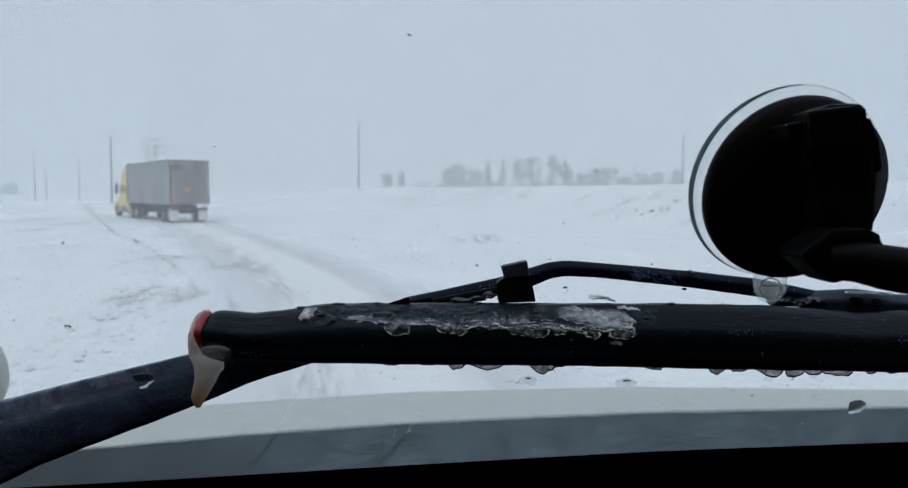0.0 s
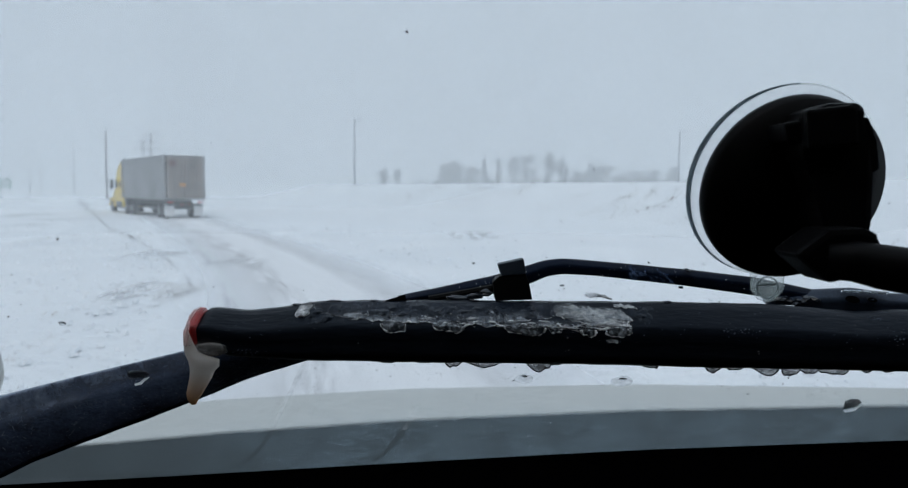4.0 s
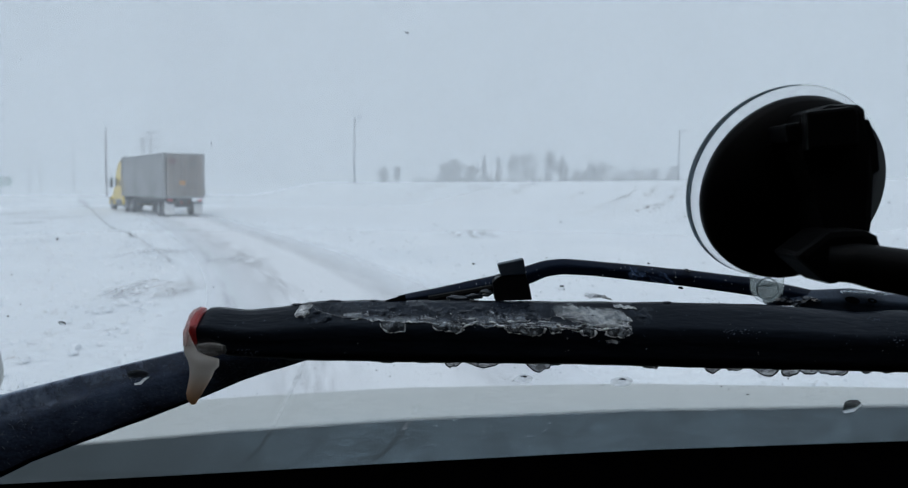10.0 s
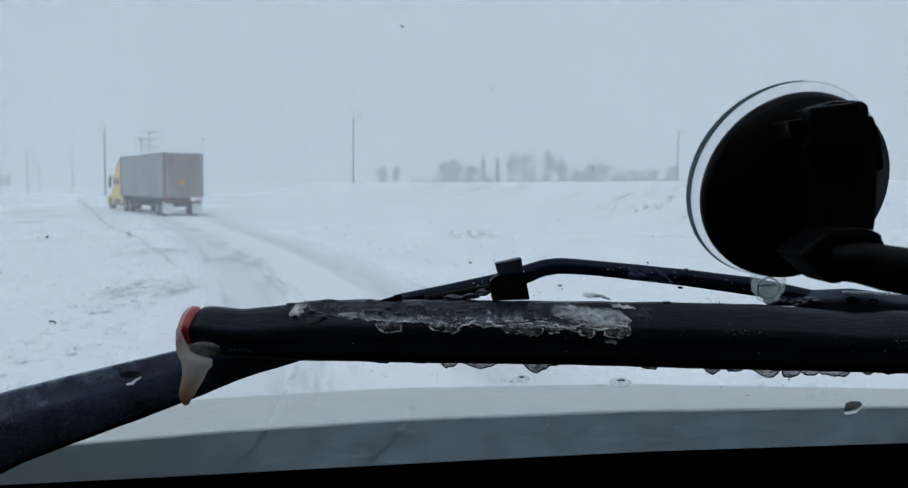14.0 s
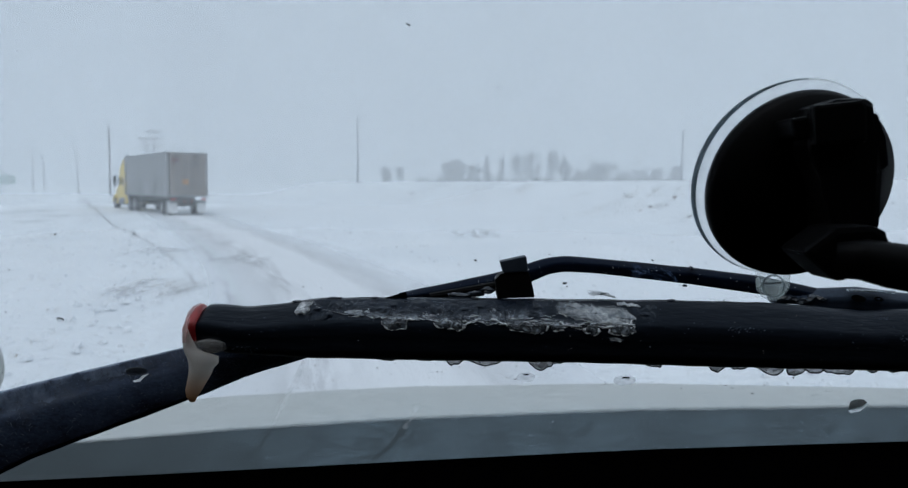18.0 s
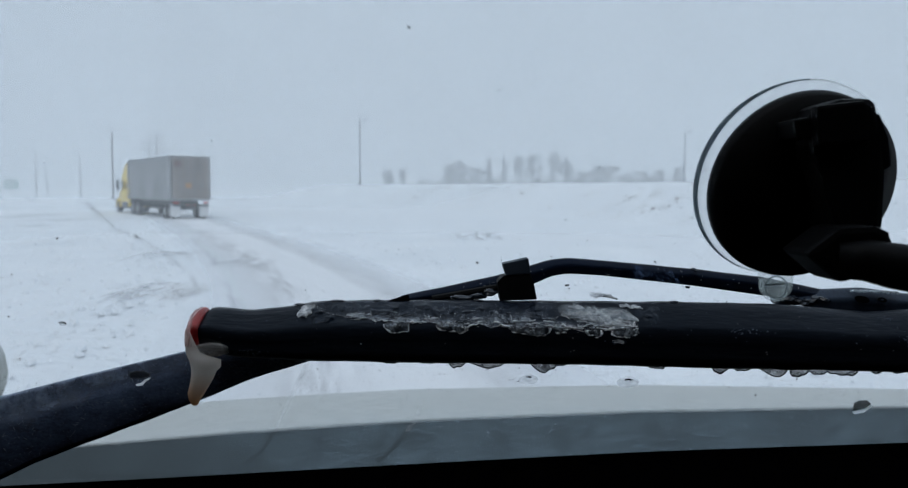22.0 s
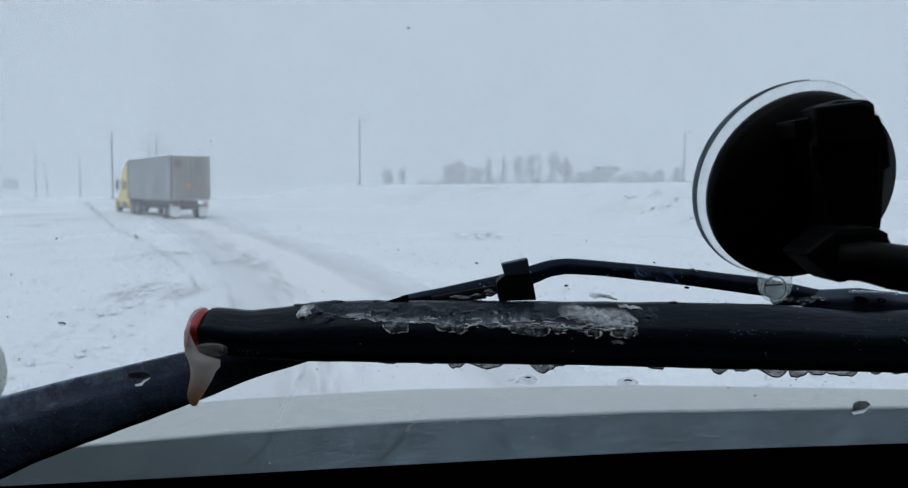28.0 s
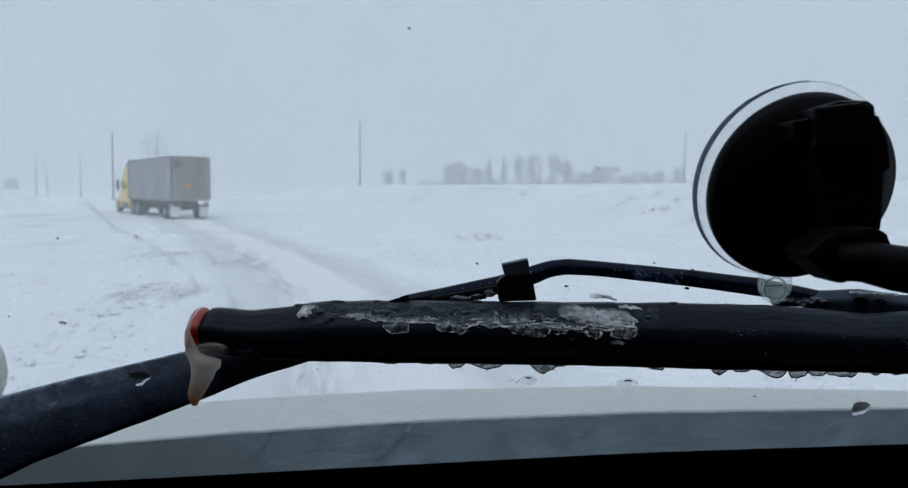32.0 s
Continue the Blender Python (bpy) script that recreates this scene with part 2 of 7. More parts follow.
BLACK = mat("black_plastic", (0.0018, 0.0019, 0.0023), (0.0034, 0.0036, 0.0042), rough=0.50, scale=90, bump=0.1, spec=0.09)
DASH = mat("dash_vinyl", (0.0004, 0.0004, 0.0006), (0.0008, 0.0008, 0.0011), rough=0.95, scale=70, bump=0.3, spec=0.0)
CABIN = mat("cabin_lining", (0.020, 0.020, 0.023), (0.014, 0.014, 0.016), rough=0.9, scale=12)
BONNET = mat("salt_stained_paint", (0.59, 0.61, 0.60), (0.30, 0.32, 0.305), rough=0.55, scale=70, fine=700, bump=0.06, low=0.30, high=0.78)
COWL = mat("grey_cowl_plastic", (0.023, 0.035, 0.040), (0.036, 0.052, 0.058), rough=0.75, scale=30, fine=600, stretch=(1, 0.35, 1), bump=0.1, low=0.34, high=0.76)
GLASS = clear_mat("screen_glass", (0.985, 0.993, 0.992), 0.02, 0.02)
CUP_CLEAR = glow_mat("clear_vinyl", (0.97, 0.98, 0.98), 0.34, 0.50, 60)
# clip cap: its sheen is put into a paler, bluish base colour
CAP_PLASTIC = mat("sheen_clip_plastic", (0.018, 0.024, 0.034), (0.034, 0.043, 0.056), rough=0.5, scale=80, bump=0.15, spec=0.3, sheen=(0.62, 0.80, 1.0))
CUP_EDGE_SHADED = glow_mat("shaded_vinyl_edge", (0.20, 0.25, 0.28), 0.82, 0.95, 35)
CUP_EDGE_LIT = glow_mat("lit_vinyl_edge", (0.95, 0.97, 0.97), 0.6, 0.9, 60)
TAB = glow_mat("clear_tab", (0.62, 0.68, 0.66), 0.14, 0.40, 140)
ICE = ice_mat("clear_ice", (0.86, 0.92, 0.97), 0.85, 0.12)
ICE_RIM = ice_mat("bright_ice_rim", (0.93, 0.96, 0.98), 0.10, 0.14)
ICE_GLASSY = plate_mat("glassy_dark_ice", (0.022, 0.030, 0.042), (0.42, 0.47, 0.52), 0.20, 0.95, 190, 0.12)
ICE_FROSTED = plate_mat("frosted_ice_crust", (0.26, 0.30, 0.34), (0.82, 0.86, 0.88), 0.55, 1.0, 130, 0.22)
ICE_CHIP = plate_mat("broken_ice_chip", (0.22, 0.24, 0.26), (0.95, 0.96, 0.97), 0.80, 1.0, 150, 0.10)
ICE_BROWN = drip_mat("dirty_ice")
FROST = edge_frost("frost_film", (0.070, 0.092, 0.128), (0.46, 0.52, 0.58), 0.18)
TAB_LINE = glow_mat("tab_line", (0.16, 0.19, 0.20), 0.6, 0.9, 60)
ICE_DARK = frost_mat("dark_clear_ice", (0.085, 0.094, 0.108), 0.65, 0.97, 140)
ICE_BLACK = mat("dark_ice_edge", (0.010, 0.014, 0.022), (0.03, 0.038, 0.05), rough=0.2, scale=300, spec=0.4)
GLAZE = mat("dark_ice_glaze", (0.004, 0.006, 0.011), (0.012, 0.017, 0.027), rough=0.18, scale=160, bump=0.35, spec=0.18, sheen=(0.70, 0.84, 1.0))
HAZE_BLUE = frost_mat("bluish_scuff", (0.15, 0.24, 0.44), 0.05, 0.55, 300)
SALT = glow_mat("salt_specks", (0.80, 0.88, 0.93), 0.02, 0.50, 260)
LOBE_ICE = frost_mat("grey_milky_ice", (0.20, 0.20, 0.20), 0.35, 0.8, 120)
STREAK = glow_mat("pale_streak", (0.93, 0.95, 0.96), 0.02, 0.26, 260)
PINK_ICE = glow_mat("milky_pink_ice", (0.80, 0.58, 0.56), 0.35, 0.75, 150)
LIT_SALT_FILM = plate_mat("lit_salt_film", (0.13, 0.18, 0.28), (0.33, 0.41, 0.55), 0.40, 1.0, 80, 0.5)
SCRATCH = mat("salt_scratch", (0.21, 0.26, 0.35), (0.05, 0.066, 0.10), rough=0.8, scale=90)
GRASS = mat("dry_grass", (0.20, 0.16, 0.11), (0.34, 0.30, 0.24), rough=0.9, scale=4)
DROP = ice_mat("water_drop", (0.96, 0.98, 1.0), 1.0, 0.0, 0.0, 1.33)
DROP_GREY = frost_mat("dark_refraction", (0.13, 0.145, 0.16), 0.50, 0.75, 120)
WET = glow_mat("wet_film", (0.97, 0.98, 0.99), 0.40, 0.70, 260)
DROP_BRIGHT = glow_mat("bright_refraction", (0.97, 0.98, 0.99), 0.75, 0.95, 200)
GRIT = glow_mat("road_grit", (0.26, 0.24, 0.20), 0.05, 0.70, 900)
GRIT_DARK = mat("dark_road_grit", (0.035, 0.038, 0.042), (0.16, 0.16, 0.16), rough=0.8, scale=300)
ROCK = mat("red_rock", (0.21, 0.155, 0.14), (0.80, 0.81, 0.83), rough=0.9, scale=1.6, fine=7, bump=0.8, low=0.46, high=0.56)
ROCK_GREY = mat("brown_rock", (0.15, 0.13, 0.125), (0.80, 0.81, 0.83), rough=0.9, scale=1.6, fine=8, bump=0.8, low=0.46, high=0.56)
EARTH = mat("bare_earth_cut", (0.33, 0.29, 0.27), (0.74, 0.75, 0.77), rough=0.95, scale=0.6, fine=5, bump=0.5, stretch=(1, 1, 3), low=0.44, high=0.60)
BARK = mat("frosted_bark", (0.10, 0.088, 0.08), (0.21, 0.19, 0.18), rough=0.9, scale=6, bump=0.4)
TWIG = mat("frosted_twigs", (0.115, 0.10, 0.095), (0.30, 0.28, 0.275), rough=0.9, scale=1.6, low=0.42, high=0.7)
NEEDLE = mat("frosted_needles", (0.20, 0.21, 0.21), (0.55, 0.57, 0.60), rough=0.9, scale=2.0, low=0.4, high=0.6)
WOOD = mat("weathered_wood", (0.21, 0.185, 0.17), (0.31, 0.285, 0.27), rough=0.9, scale=5, bump=0.3, stretch=(1, 1, 0.2))
POLE_WOOD = mat("dark_pole_wood", (0.07, 0.06, 0.055), (0.12, 0.105, 0.10), rough=0.9, scale=3, stretch=(1, 1, 0.15))
STEEL = mat("galvanised_steel", (0.14, 0.15, 0.165), (0.21, 0.22, 0.24), rough=0.5, metal=0.4, scale=4)
POST = mat("delineator_steel", (0.10, 0.105, 0.11), (0.20, 0.20, 0.21), rough=0.6, metal=0.2, scale=9)
REFLECTOR = mat("reflector_white", (0.75, 0.76, 0.78), (0.6, 0.6, 0.62), rough=0.4, scale=30)
SIGN_GREEN = mat("sign_green", (0.02, 0.17, 0.12), (0.03, 0.22, 0.16), rough=0.5, scale=3)
SIGN_RED = mat("sign_red", (0.24, 0.075, 0.06), (0.32, 0.11, 0.09), rough=0.5, scale=3)
SIGN_ORANGE = mat("sign_orange", (0.72, 0.25, 0.03), (0.6, 0.2, 0.03), rough=0.5, scale=3)
SIGN_WHITE = mat("sign_white", (0.75, 0.76, 0.77), (0.66, 0.67, 0.69), rough=0.5, scale=3)
YELLOW = mat("truck_yellow", (0.74, 0.52, 0.03), (0.62, 0.43, 0.05), rough=0.35, scale=1.5, coat=0.3)
BOX_GREY = mat("dirty_container_paint", (0.33, 0.335, 0.345), (0.22, 0.225, 0.23), rough=0.65, scale=0.8, fine=7, stretch=(1, 1, 0.35))
DOOR_GREY = mat("road_stained_doors", (0.29, 0.265, 0.245), (0.165, 0.14, 0.125), rough=0.7, scale=1.1, fine=9, stretch=(1, 1, 0.3))
DARK_STEEL = mat("dark_chassis", (0.03, 0.03, 0.033), (0.06, 0.058, 0.055), rough=0.7, scale=5)
TYRE = mat("tyre_rubber", (0.02, 0.02, 0.021), (0.10, 0.10, 0.105), rough=0.85, scale=6)
RIM = mat("wheel_rim", (0.35, 0.35, 0.36), (0.2, 0.2, 0.2), rough=0.4, metal=0.6, scale=6)
CAB_GLASS = mat("cab_glass", (0.02, 0.025, 0.03), (0.03, 0.035, 0.04), rough=0.08, scale=2, spec=0.8)
LAMP_RED = mat("red_lens", (0.45, 0.02, 0.02), (0.35, 0.02, 0.02), rough=0.25, scale=20)
MAROON = mat("maroon_print", (0.10, 0.03, 0.03), (0.16, 0.07, 0.065), rough=0.7, scale=8)
PLACARD = mat("orange_placard", (0.75, 0.33, 0.03), (0.65, 0.28, 0.03), rough=0.6, scale=6)
CONCRETE = mat("bridge_concrete", (0.30, 0.30, 0.31), (0.38, 0.38, 0.39), rough=0.9, scale=0.8, bump=0.2)


def road_mat(name, slush, rut_half, dark):
    """Packed snow with ruts: u across and v along the road, in metres."""
    m, n, l, b = nodes_of(name)
    b.inputs["Roughness"].default_value, b.inputs["Specular IOR Level"].default_value = 0.8, 0.25
    uv, sp = n.new("ShaderNodeUVMap"), n.new("ShaderNodeSeparateXYZ")
    uv.uv_map = "lane"
    l.new(uv.outputs[0], sp.inputs[0])

    def calc(op, a, bb=None, c=None):
        k = n.new("ShaderNodeMath")
        k.operation = op
        for i, v in enumerate((a, bb, c)):
            if v is None:
                continue
            if isinstance(v, (int, float)):
                k.inputs[i].default_value = v
            else:
                l.new(v, k.inputs[i])
        return k.outputs[0]
    mp = n.new("ShaderNodeMapping")
    mp.inputs["Scale"].default_value = (2.0, 0.20, 1)
    l.new(uv.outputs[0], mp.inputs["Vector"])
    no, n2 = n.new("ShaderNodeTexNoise"), n.new("ShaderNodeTexNoise")
    no.inputs["Scale"].default_value, no.inputs["Detail"].default_value, no.inputs["Roughness"].default_value = 1.6, 8, 0.65
    n2.inputs["Scale"].default_value, n2.inputs["Detail"].default_value = 0.35, 3
    l.new(mp.outputs[0], no.inputs["Vector"])
    l.new(uv.outputs[0], n2.inputs["Vector"])
    wob = calc("MULTIPLY_ADD", n2.outputs["Fac"], 0.5, -0.25)
    d = calc("ABSOLUTE", calc("SUBTRACT", calc("ABSOLUTE", calc("ADD", sp.outputs[0], wob)), 0.95))
    rut = calc("SMOOTH_MIN", calc("DIVIDE", d, rut_half), 1.0, 0.3)
    amount = calc("MULTIPLY", calc("SUBTRACT", 1.0, rut), calc("MULTIPLY_ADD", no.outputs["Fac"], 6.0, -2.5))
    amount = calc("MULTIPLY", amount, calc("MULTIPLY_ADD", calc("LESS_THAN", sp.outputs[0], 0.0), 0.62, 0.30))
    e_off = calc("ABSOLUTE", calc("ADD", calc("ADD", sp.outputs[0], calc("MULTIPLY", wob, 0.35)), 2.08))
    edge = calc("MULTIPLY", calc("SUBTRACT", 1.0, calc("SMOOTH_MIN", calc("DIVIDE", e_off, 0.30), 1.0, 0.2)), calc("MULTIPLY_ADD", no.outputs["Fac"], 6.0, -3.0))
    amount = calc("MAXIMUM", amount, edge)
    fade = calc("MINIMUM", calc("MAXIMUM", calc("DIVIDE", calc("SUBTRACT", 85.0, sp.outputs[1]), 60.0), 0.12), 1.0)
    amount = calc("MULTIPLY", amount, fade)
    lane = calc("MULTIPLY", calc("SUBTRACT", 1.0, calc("SMOOTH_MIN", calc("DIVIDE", calc("ABSOLUTE", sp.outputs[0]), 2.1), 1.0, 0.25)), calc("MULTIPLY_ADD", no.outputs["Fac"], 1.7, -0.25))
    r1, r2 = n.new("ShaderNodeMix"), n.new("ShaderNodeMix")
    r1.data_type = r2.data_type = "RGBA"
    r1.inputs[6].default_value, r1.inputs[7].default_value = (0.795, 0.818, 0.852, 1), (*slush, 1)
    r2.inputs[7].default_value = (*dark, 1)
    for r in (r1, r2):
        r.clamp_factor = True
    l.new(lane, r1.inputs[0])
    l.new(amount, r2.inputs[0])
    l.new(r1.outputs[2], r2.inputs[6])
    l.new(r2.outputs[2], b.inputs["Base Color"])
    b.inputs["Alpha"].default_value = 1.0
    l.new(calc("MINIMUM", calc("MAXIMUM", calc("DIVIDE", calc("SUBTRACT", 2.85, calc("ABSOLUTE", calc("ADD", sp.outputs[0], 0.2))), 2.2), 0.0), 1.0), b.inputs["Alpha"])
    bp = n.new("ShaderNodeBump")
    bp.inputs["Strength"].default_value, bp.inputs["Distance"].default_value = 0.5, 0.05
    l.new(no.outputs["Fac"], bp.inputs["Height"])
    l.new(bp.outputs[0], b.inputs["Normal"])
    return m


ROAD = road_mat("packed_snow_lane", (0.715, 0.742, 0.77), 0.55, (0.47, 0.485, 0.51))
BARE = mat("bare_slushy_asphalt", (0.13, 0.135, 0.145), (0.72, 0.74, 0.77), rough=0.7, scale=0.5, fine=6, stretch=(1.6, 0.12, 1), low=0.42, high=0.60)


def patch_mat(name):
    """Slush blown half clear of snow, thinning out to nothing at its rim."""
    m, n, l, b = nodes_of(name)
    b.inputs["Roughness"].default_value = 0.7
    uv, ln, no, tc = n.new("ShaderNodeUVMap"), n.new("ShaderNodeVectorMath"), n.new("ShaderNodeTexNoise"), n.new("ShaderNodeTexCoord")
    uv.uv_map, ln.operation = "lane", "LENGTH"
    l.new(uv.outputs[0], ln.inputs[0])
    mp = n.new("ShaderNodeMapping")
    mp.inputs["Scale"].default_value = (2.6, 0.55, 1)
    l.new(tc.outputs["Object"], mp.inputs["Vector"])
    l.new(mp.outputs[0], no.inputs["Vector"])
    no.inputs["Scale"].default_value, no.inputs["Detail"].default_value, no.inputs["Roughness"].default_value = 0.9, 8, 0.68
    f1, f2, f3 = n.new("ShaderNodeMath"), n.new("ShaderNodeMath"), n.new("ShaderNodeMath")
    f1.operation, f2.operation, f3.operation = "SUBTRACT", "MULTIPLY_ADD", "MULTIPLY"
    f1.inputs[0].default_value, f1.use_clamp = 1.0, True
    l.new(ln.outputs["Value"], f1.inputs[1])
    l.new(no.outputs["Fac"], f2.inputs[0])
    f2.inputs[1].default_value, f2.inputs[2].default_value = 7.0, -3.3
    l.new(f1.outputs[0], f3.inputs[0])
    l.new(f2.outputs[0], f3.inputs[1])
    f3.use_clamp = True
    l.new(f3.outputs[0], b.inputs["Alpha"])
    rp = n.new("ShaderNodeValToRGB")
    rp.color_ramp.elements[0].position, rp.color_ramp.elements[0].color = 0.45, (0.70, 0.715, 0.735, 1)
    rp.color_ramp.elements[1].position, rp.color_ramp.elements[1].color = 0.72, (0.50, 0.515, 0.54, 1)
    l.new(no.outputs["Fac"], rp.inputs[0])
    l.new(rp.outputs[0], b.inputs["Base Color"])
    return m


EDGE = mat("wet_pavement_edge", (0.07, 0.075, 0.085), (0.30, 0.31, 0.33), rough=0.6, scale=1.5, fine=9)
PATCH = patch_mat("half_clear_slush")


def edge_blend_mat(name):
    """A pale strip that thins out from the bonnet's edge over the cowl, to soften it."""
    m, n, l, b = nodes_of(name)
    b.inputs["Roughness"].default_value, b.inputs["Base Color"].default_value = 0.8, (0.47, 0.50, 0.50, 1)
    uv, sp, no, tc, k = n.new("ShaderNodeUVMap"), n.new("ShaderNodeSeparateXYZ"), n.new("ShaderNodeTexNoise"), n.new("ShaderNodeTexCoord"), n.new("ShaderNodeMath")
    uv.uv_map = "lane"
    l.new(uv.outputs[0], sp.inputs[0])
    l.new(tc.outputs["Object"], no.inputs["Vector"])
    no.inputs["Scale"].default_value, no.inputs["Detail"].default_value = 60, 4
    k.operation, k.use_clamp = "MULTIPLY_ADD", True
    l.new(no.outputs["Fac"], k.inputs[0])
    k.inputs[1].default_value = 0.5
    off = n.new("ShaderNodeMath")
    off.operation = "SUBTRACT"
    l.new(sp.outputs["Y"], off.inputs[0])
    off.inputs[1].default_value = 0.3
    l.new(off.outputs[0], k.inputs[2])
    l.new(k.outputs[0], b.inputs["Alpha"])
    return m


EDGE_BLEND = edge_blend_mat("edge_blend")


def film_mat(name, color):
    """Dried salt on glass, lit through from outside: cloudy and streaked, as thick as the lane map's u says."""
    m, n, l, b = nodes_of(name)
    n.remove(b)
    tr, tl, mx = n.new("ShaderNodeBsdfTransparent"), n.new("ShaderNodeBsdfTranslucent"), n.new("ShaderNodeMixShader")
    tl.inputs["Color"].default_value = (*color, 1)
    uv, sp, tc, mp = n.new("ShaderNodeUVMap"), n.new("ShaderNodeSeparateXYZ"), n.new("ShaderNodeTexCoord"), n.new("ShaderNodeMapping")
    uv.uv_map = "lane"
    l.new(uv.outputs[0], sp.inputs[0])
    mp.inputs["Rotation"].default_value, mp.inputs["Scale"].default_value = (0, radians(50), 0), (0.35, 1, 1)
    flat = n.new("ShaderNodeMapping")
    flat.inputs["Scale"].default_value = (1, 0, 1.1)
    l.new(tc.outputs["Object"], flat.inputs["Vector"])
    l.new(flat.outputs[0], mp.inputs["Vector"])
    total = None
    for vector, scale, gain, base in ((flat.outputs[0], 26, 1.6, -0.45), (mp.outputs[0], 210, 2.6, -1.15), (flat.outputs[0], 480, 9.0, -4.75)):
        no, k = n.new("ShaderNodeTexNoise"), n.new("ShaderNodeMath")
        no.inputs["Scale"].default_value, no.inputs["Detail"].default_value, no.inputs["Roughness"].default_value = scale, 5, 0.6
        l.new(vector, no.inputs["Vector"])
        k.operation, k.use_clamp = "MULTIPLY_ADD", True
        k.inputs[1].default_value, k.inputs[2].default_value = gain, base
        l.new(no.outputs["Fac"], k.inputs[0])
        if total is None:
            total = k.outputs[0]
        else:
            j = n.new("ShaderNodeMath")
            j.operation = "ADD"
            l.new(total, j.inputs[0])
            l.new(k.outputs[0], j.inputs[1])
            total = j.outputs[0]
    j = n.new("ShaderNodeMath")
    j.operation, j.use_clamp = "MULTIPLY", True
    l.new(total, j.inputs[0])
    l.new(sp.outputs["X"], j.inputs[1])
    l.new(j.outputs[0], mx.inputs[0])
    l.new(tr.outputs[0], mx.inputs[1])
    l.new(tl.outputs[0], mx.inputs[2])
    l.new(mx.outputs[0], n["Material Output"].inputs["Surface"])
    return m


FILM = film_mat("dried_salt_film", (0.50, 0.68, 0.79))


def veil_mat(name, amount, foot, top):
    """Haze of drifting snow put on an upright sheet, thin, and thinner with height."""
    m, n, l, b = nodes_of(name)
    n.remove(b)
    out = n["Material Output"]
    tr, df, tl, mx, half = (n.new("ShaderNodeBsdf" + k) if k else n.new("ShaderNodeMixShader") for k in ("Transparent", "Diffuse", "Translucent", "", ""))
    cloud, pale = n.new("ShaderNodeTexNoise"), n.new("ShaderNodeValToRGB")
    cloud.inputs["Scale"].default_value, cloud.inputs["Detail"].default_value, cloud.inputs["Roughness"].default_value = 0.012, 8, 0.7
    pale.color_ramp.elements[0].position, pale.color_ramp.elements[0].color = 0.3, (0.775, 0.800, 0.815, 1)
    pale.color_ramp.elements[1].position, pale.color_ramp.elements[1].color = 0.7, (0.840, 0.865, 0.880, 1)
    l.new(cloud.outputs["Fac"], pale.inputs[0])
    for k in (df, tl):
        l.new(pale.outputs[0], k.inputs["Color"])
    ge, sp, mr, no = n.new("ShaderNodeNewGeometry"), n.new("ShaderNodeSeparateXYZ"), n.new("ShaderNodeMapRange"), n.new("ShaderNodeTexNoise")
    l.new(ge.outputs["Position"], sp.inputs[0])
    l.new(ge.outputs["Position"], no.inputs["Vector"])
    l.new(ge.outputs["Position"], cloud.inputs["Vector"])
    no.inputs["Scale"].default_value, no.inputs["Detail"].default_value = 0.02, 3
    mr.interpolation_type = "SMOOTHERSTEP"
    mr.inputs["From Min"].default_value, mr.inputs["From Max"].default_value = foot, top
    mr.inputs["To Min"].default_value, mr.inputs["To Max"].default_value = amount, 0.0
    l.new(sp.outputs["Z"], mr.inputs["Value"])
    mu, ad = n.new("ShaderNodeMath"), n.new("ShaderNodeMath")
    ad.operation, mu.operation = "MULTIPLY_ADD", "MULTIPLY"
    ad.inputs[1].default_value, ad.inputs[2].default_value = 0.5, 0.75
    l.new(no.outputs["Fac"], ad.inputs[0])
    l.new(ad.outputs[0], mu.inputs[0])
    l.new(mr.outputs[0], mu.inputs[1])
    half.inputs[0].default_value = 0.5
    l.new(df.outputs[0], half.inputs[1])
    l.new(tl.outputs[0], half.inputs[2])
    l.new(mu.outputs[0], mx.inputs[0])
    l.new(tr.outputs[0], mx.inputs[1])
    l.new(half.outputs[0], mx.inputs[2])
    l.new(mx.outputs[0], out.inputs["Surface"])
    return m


# ---- mesh helpers ----
def part(name, bm, material, parent=None, label="", smooth=False):
    """Links a bmesh as one mesh object, under a thing or a part."""
    me = bpy.data.meshes.new(name)
    bmesh.ops.recalc_face_normals(bm, faces=bm.faces)
    bm.to_mesh(me)
    bm.free()
    me.materials.append(material)
    if smooth:
        for p in me.polygons:
            p.use_smooth = True
    ob = new(name, me)
    if parent is not None:
        ob.parent = parent
    if label:
        ob["label"] = label
    return ob


def thing(name, label, category, m=None, group="", kind=""):
    e = tagged(new(name), label, category, group, kind)
    if m is not None:
        e.matrix_basis = m
    return e


def box(bm, x0, x1, y0, y1, z0, z1, bevel=0.0):
    vs = [bm.verts.new((x, y, z)) for x in (x0, x1) for y in (y0, y1) for z in (z0, z1)]
    fs = [bm.faces.new([vs[i] for i in f]) for f in ((0, 1, 3, 2), (4, 6, 7, 5), (0, 4, 5, 1), (2, 3, 7, 6), (0, 2, 6, 4), (1, 5, 7, 3))]
    if bevel:
        es = list({e for f in fs for e in f.edges})
        bmesh.ops.bevel(bm, geom=es, offset=bevel, segments=2, affect="EDGES", profile=0.6)
    return bm


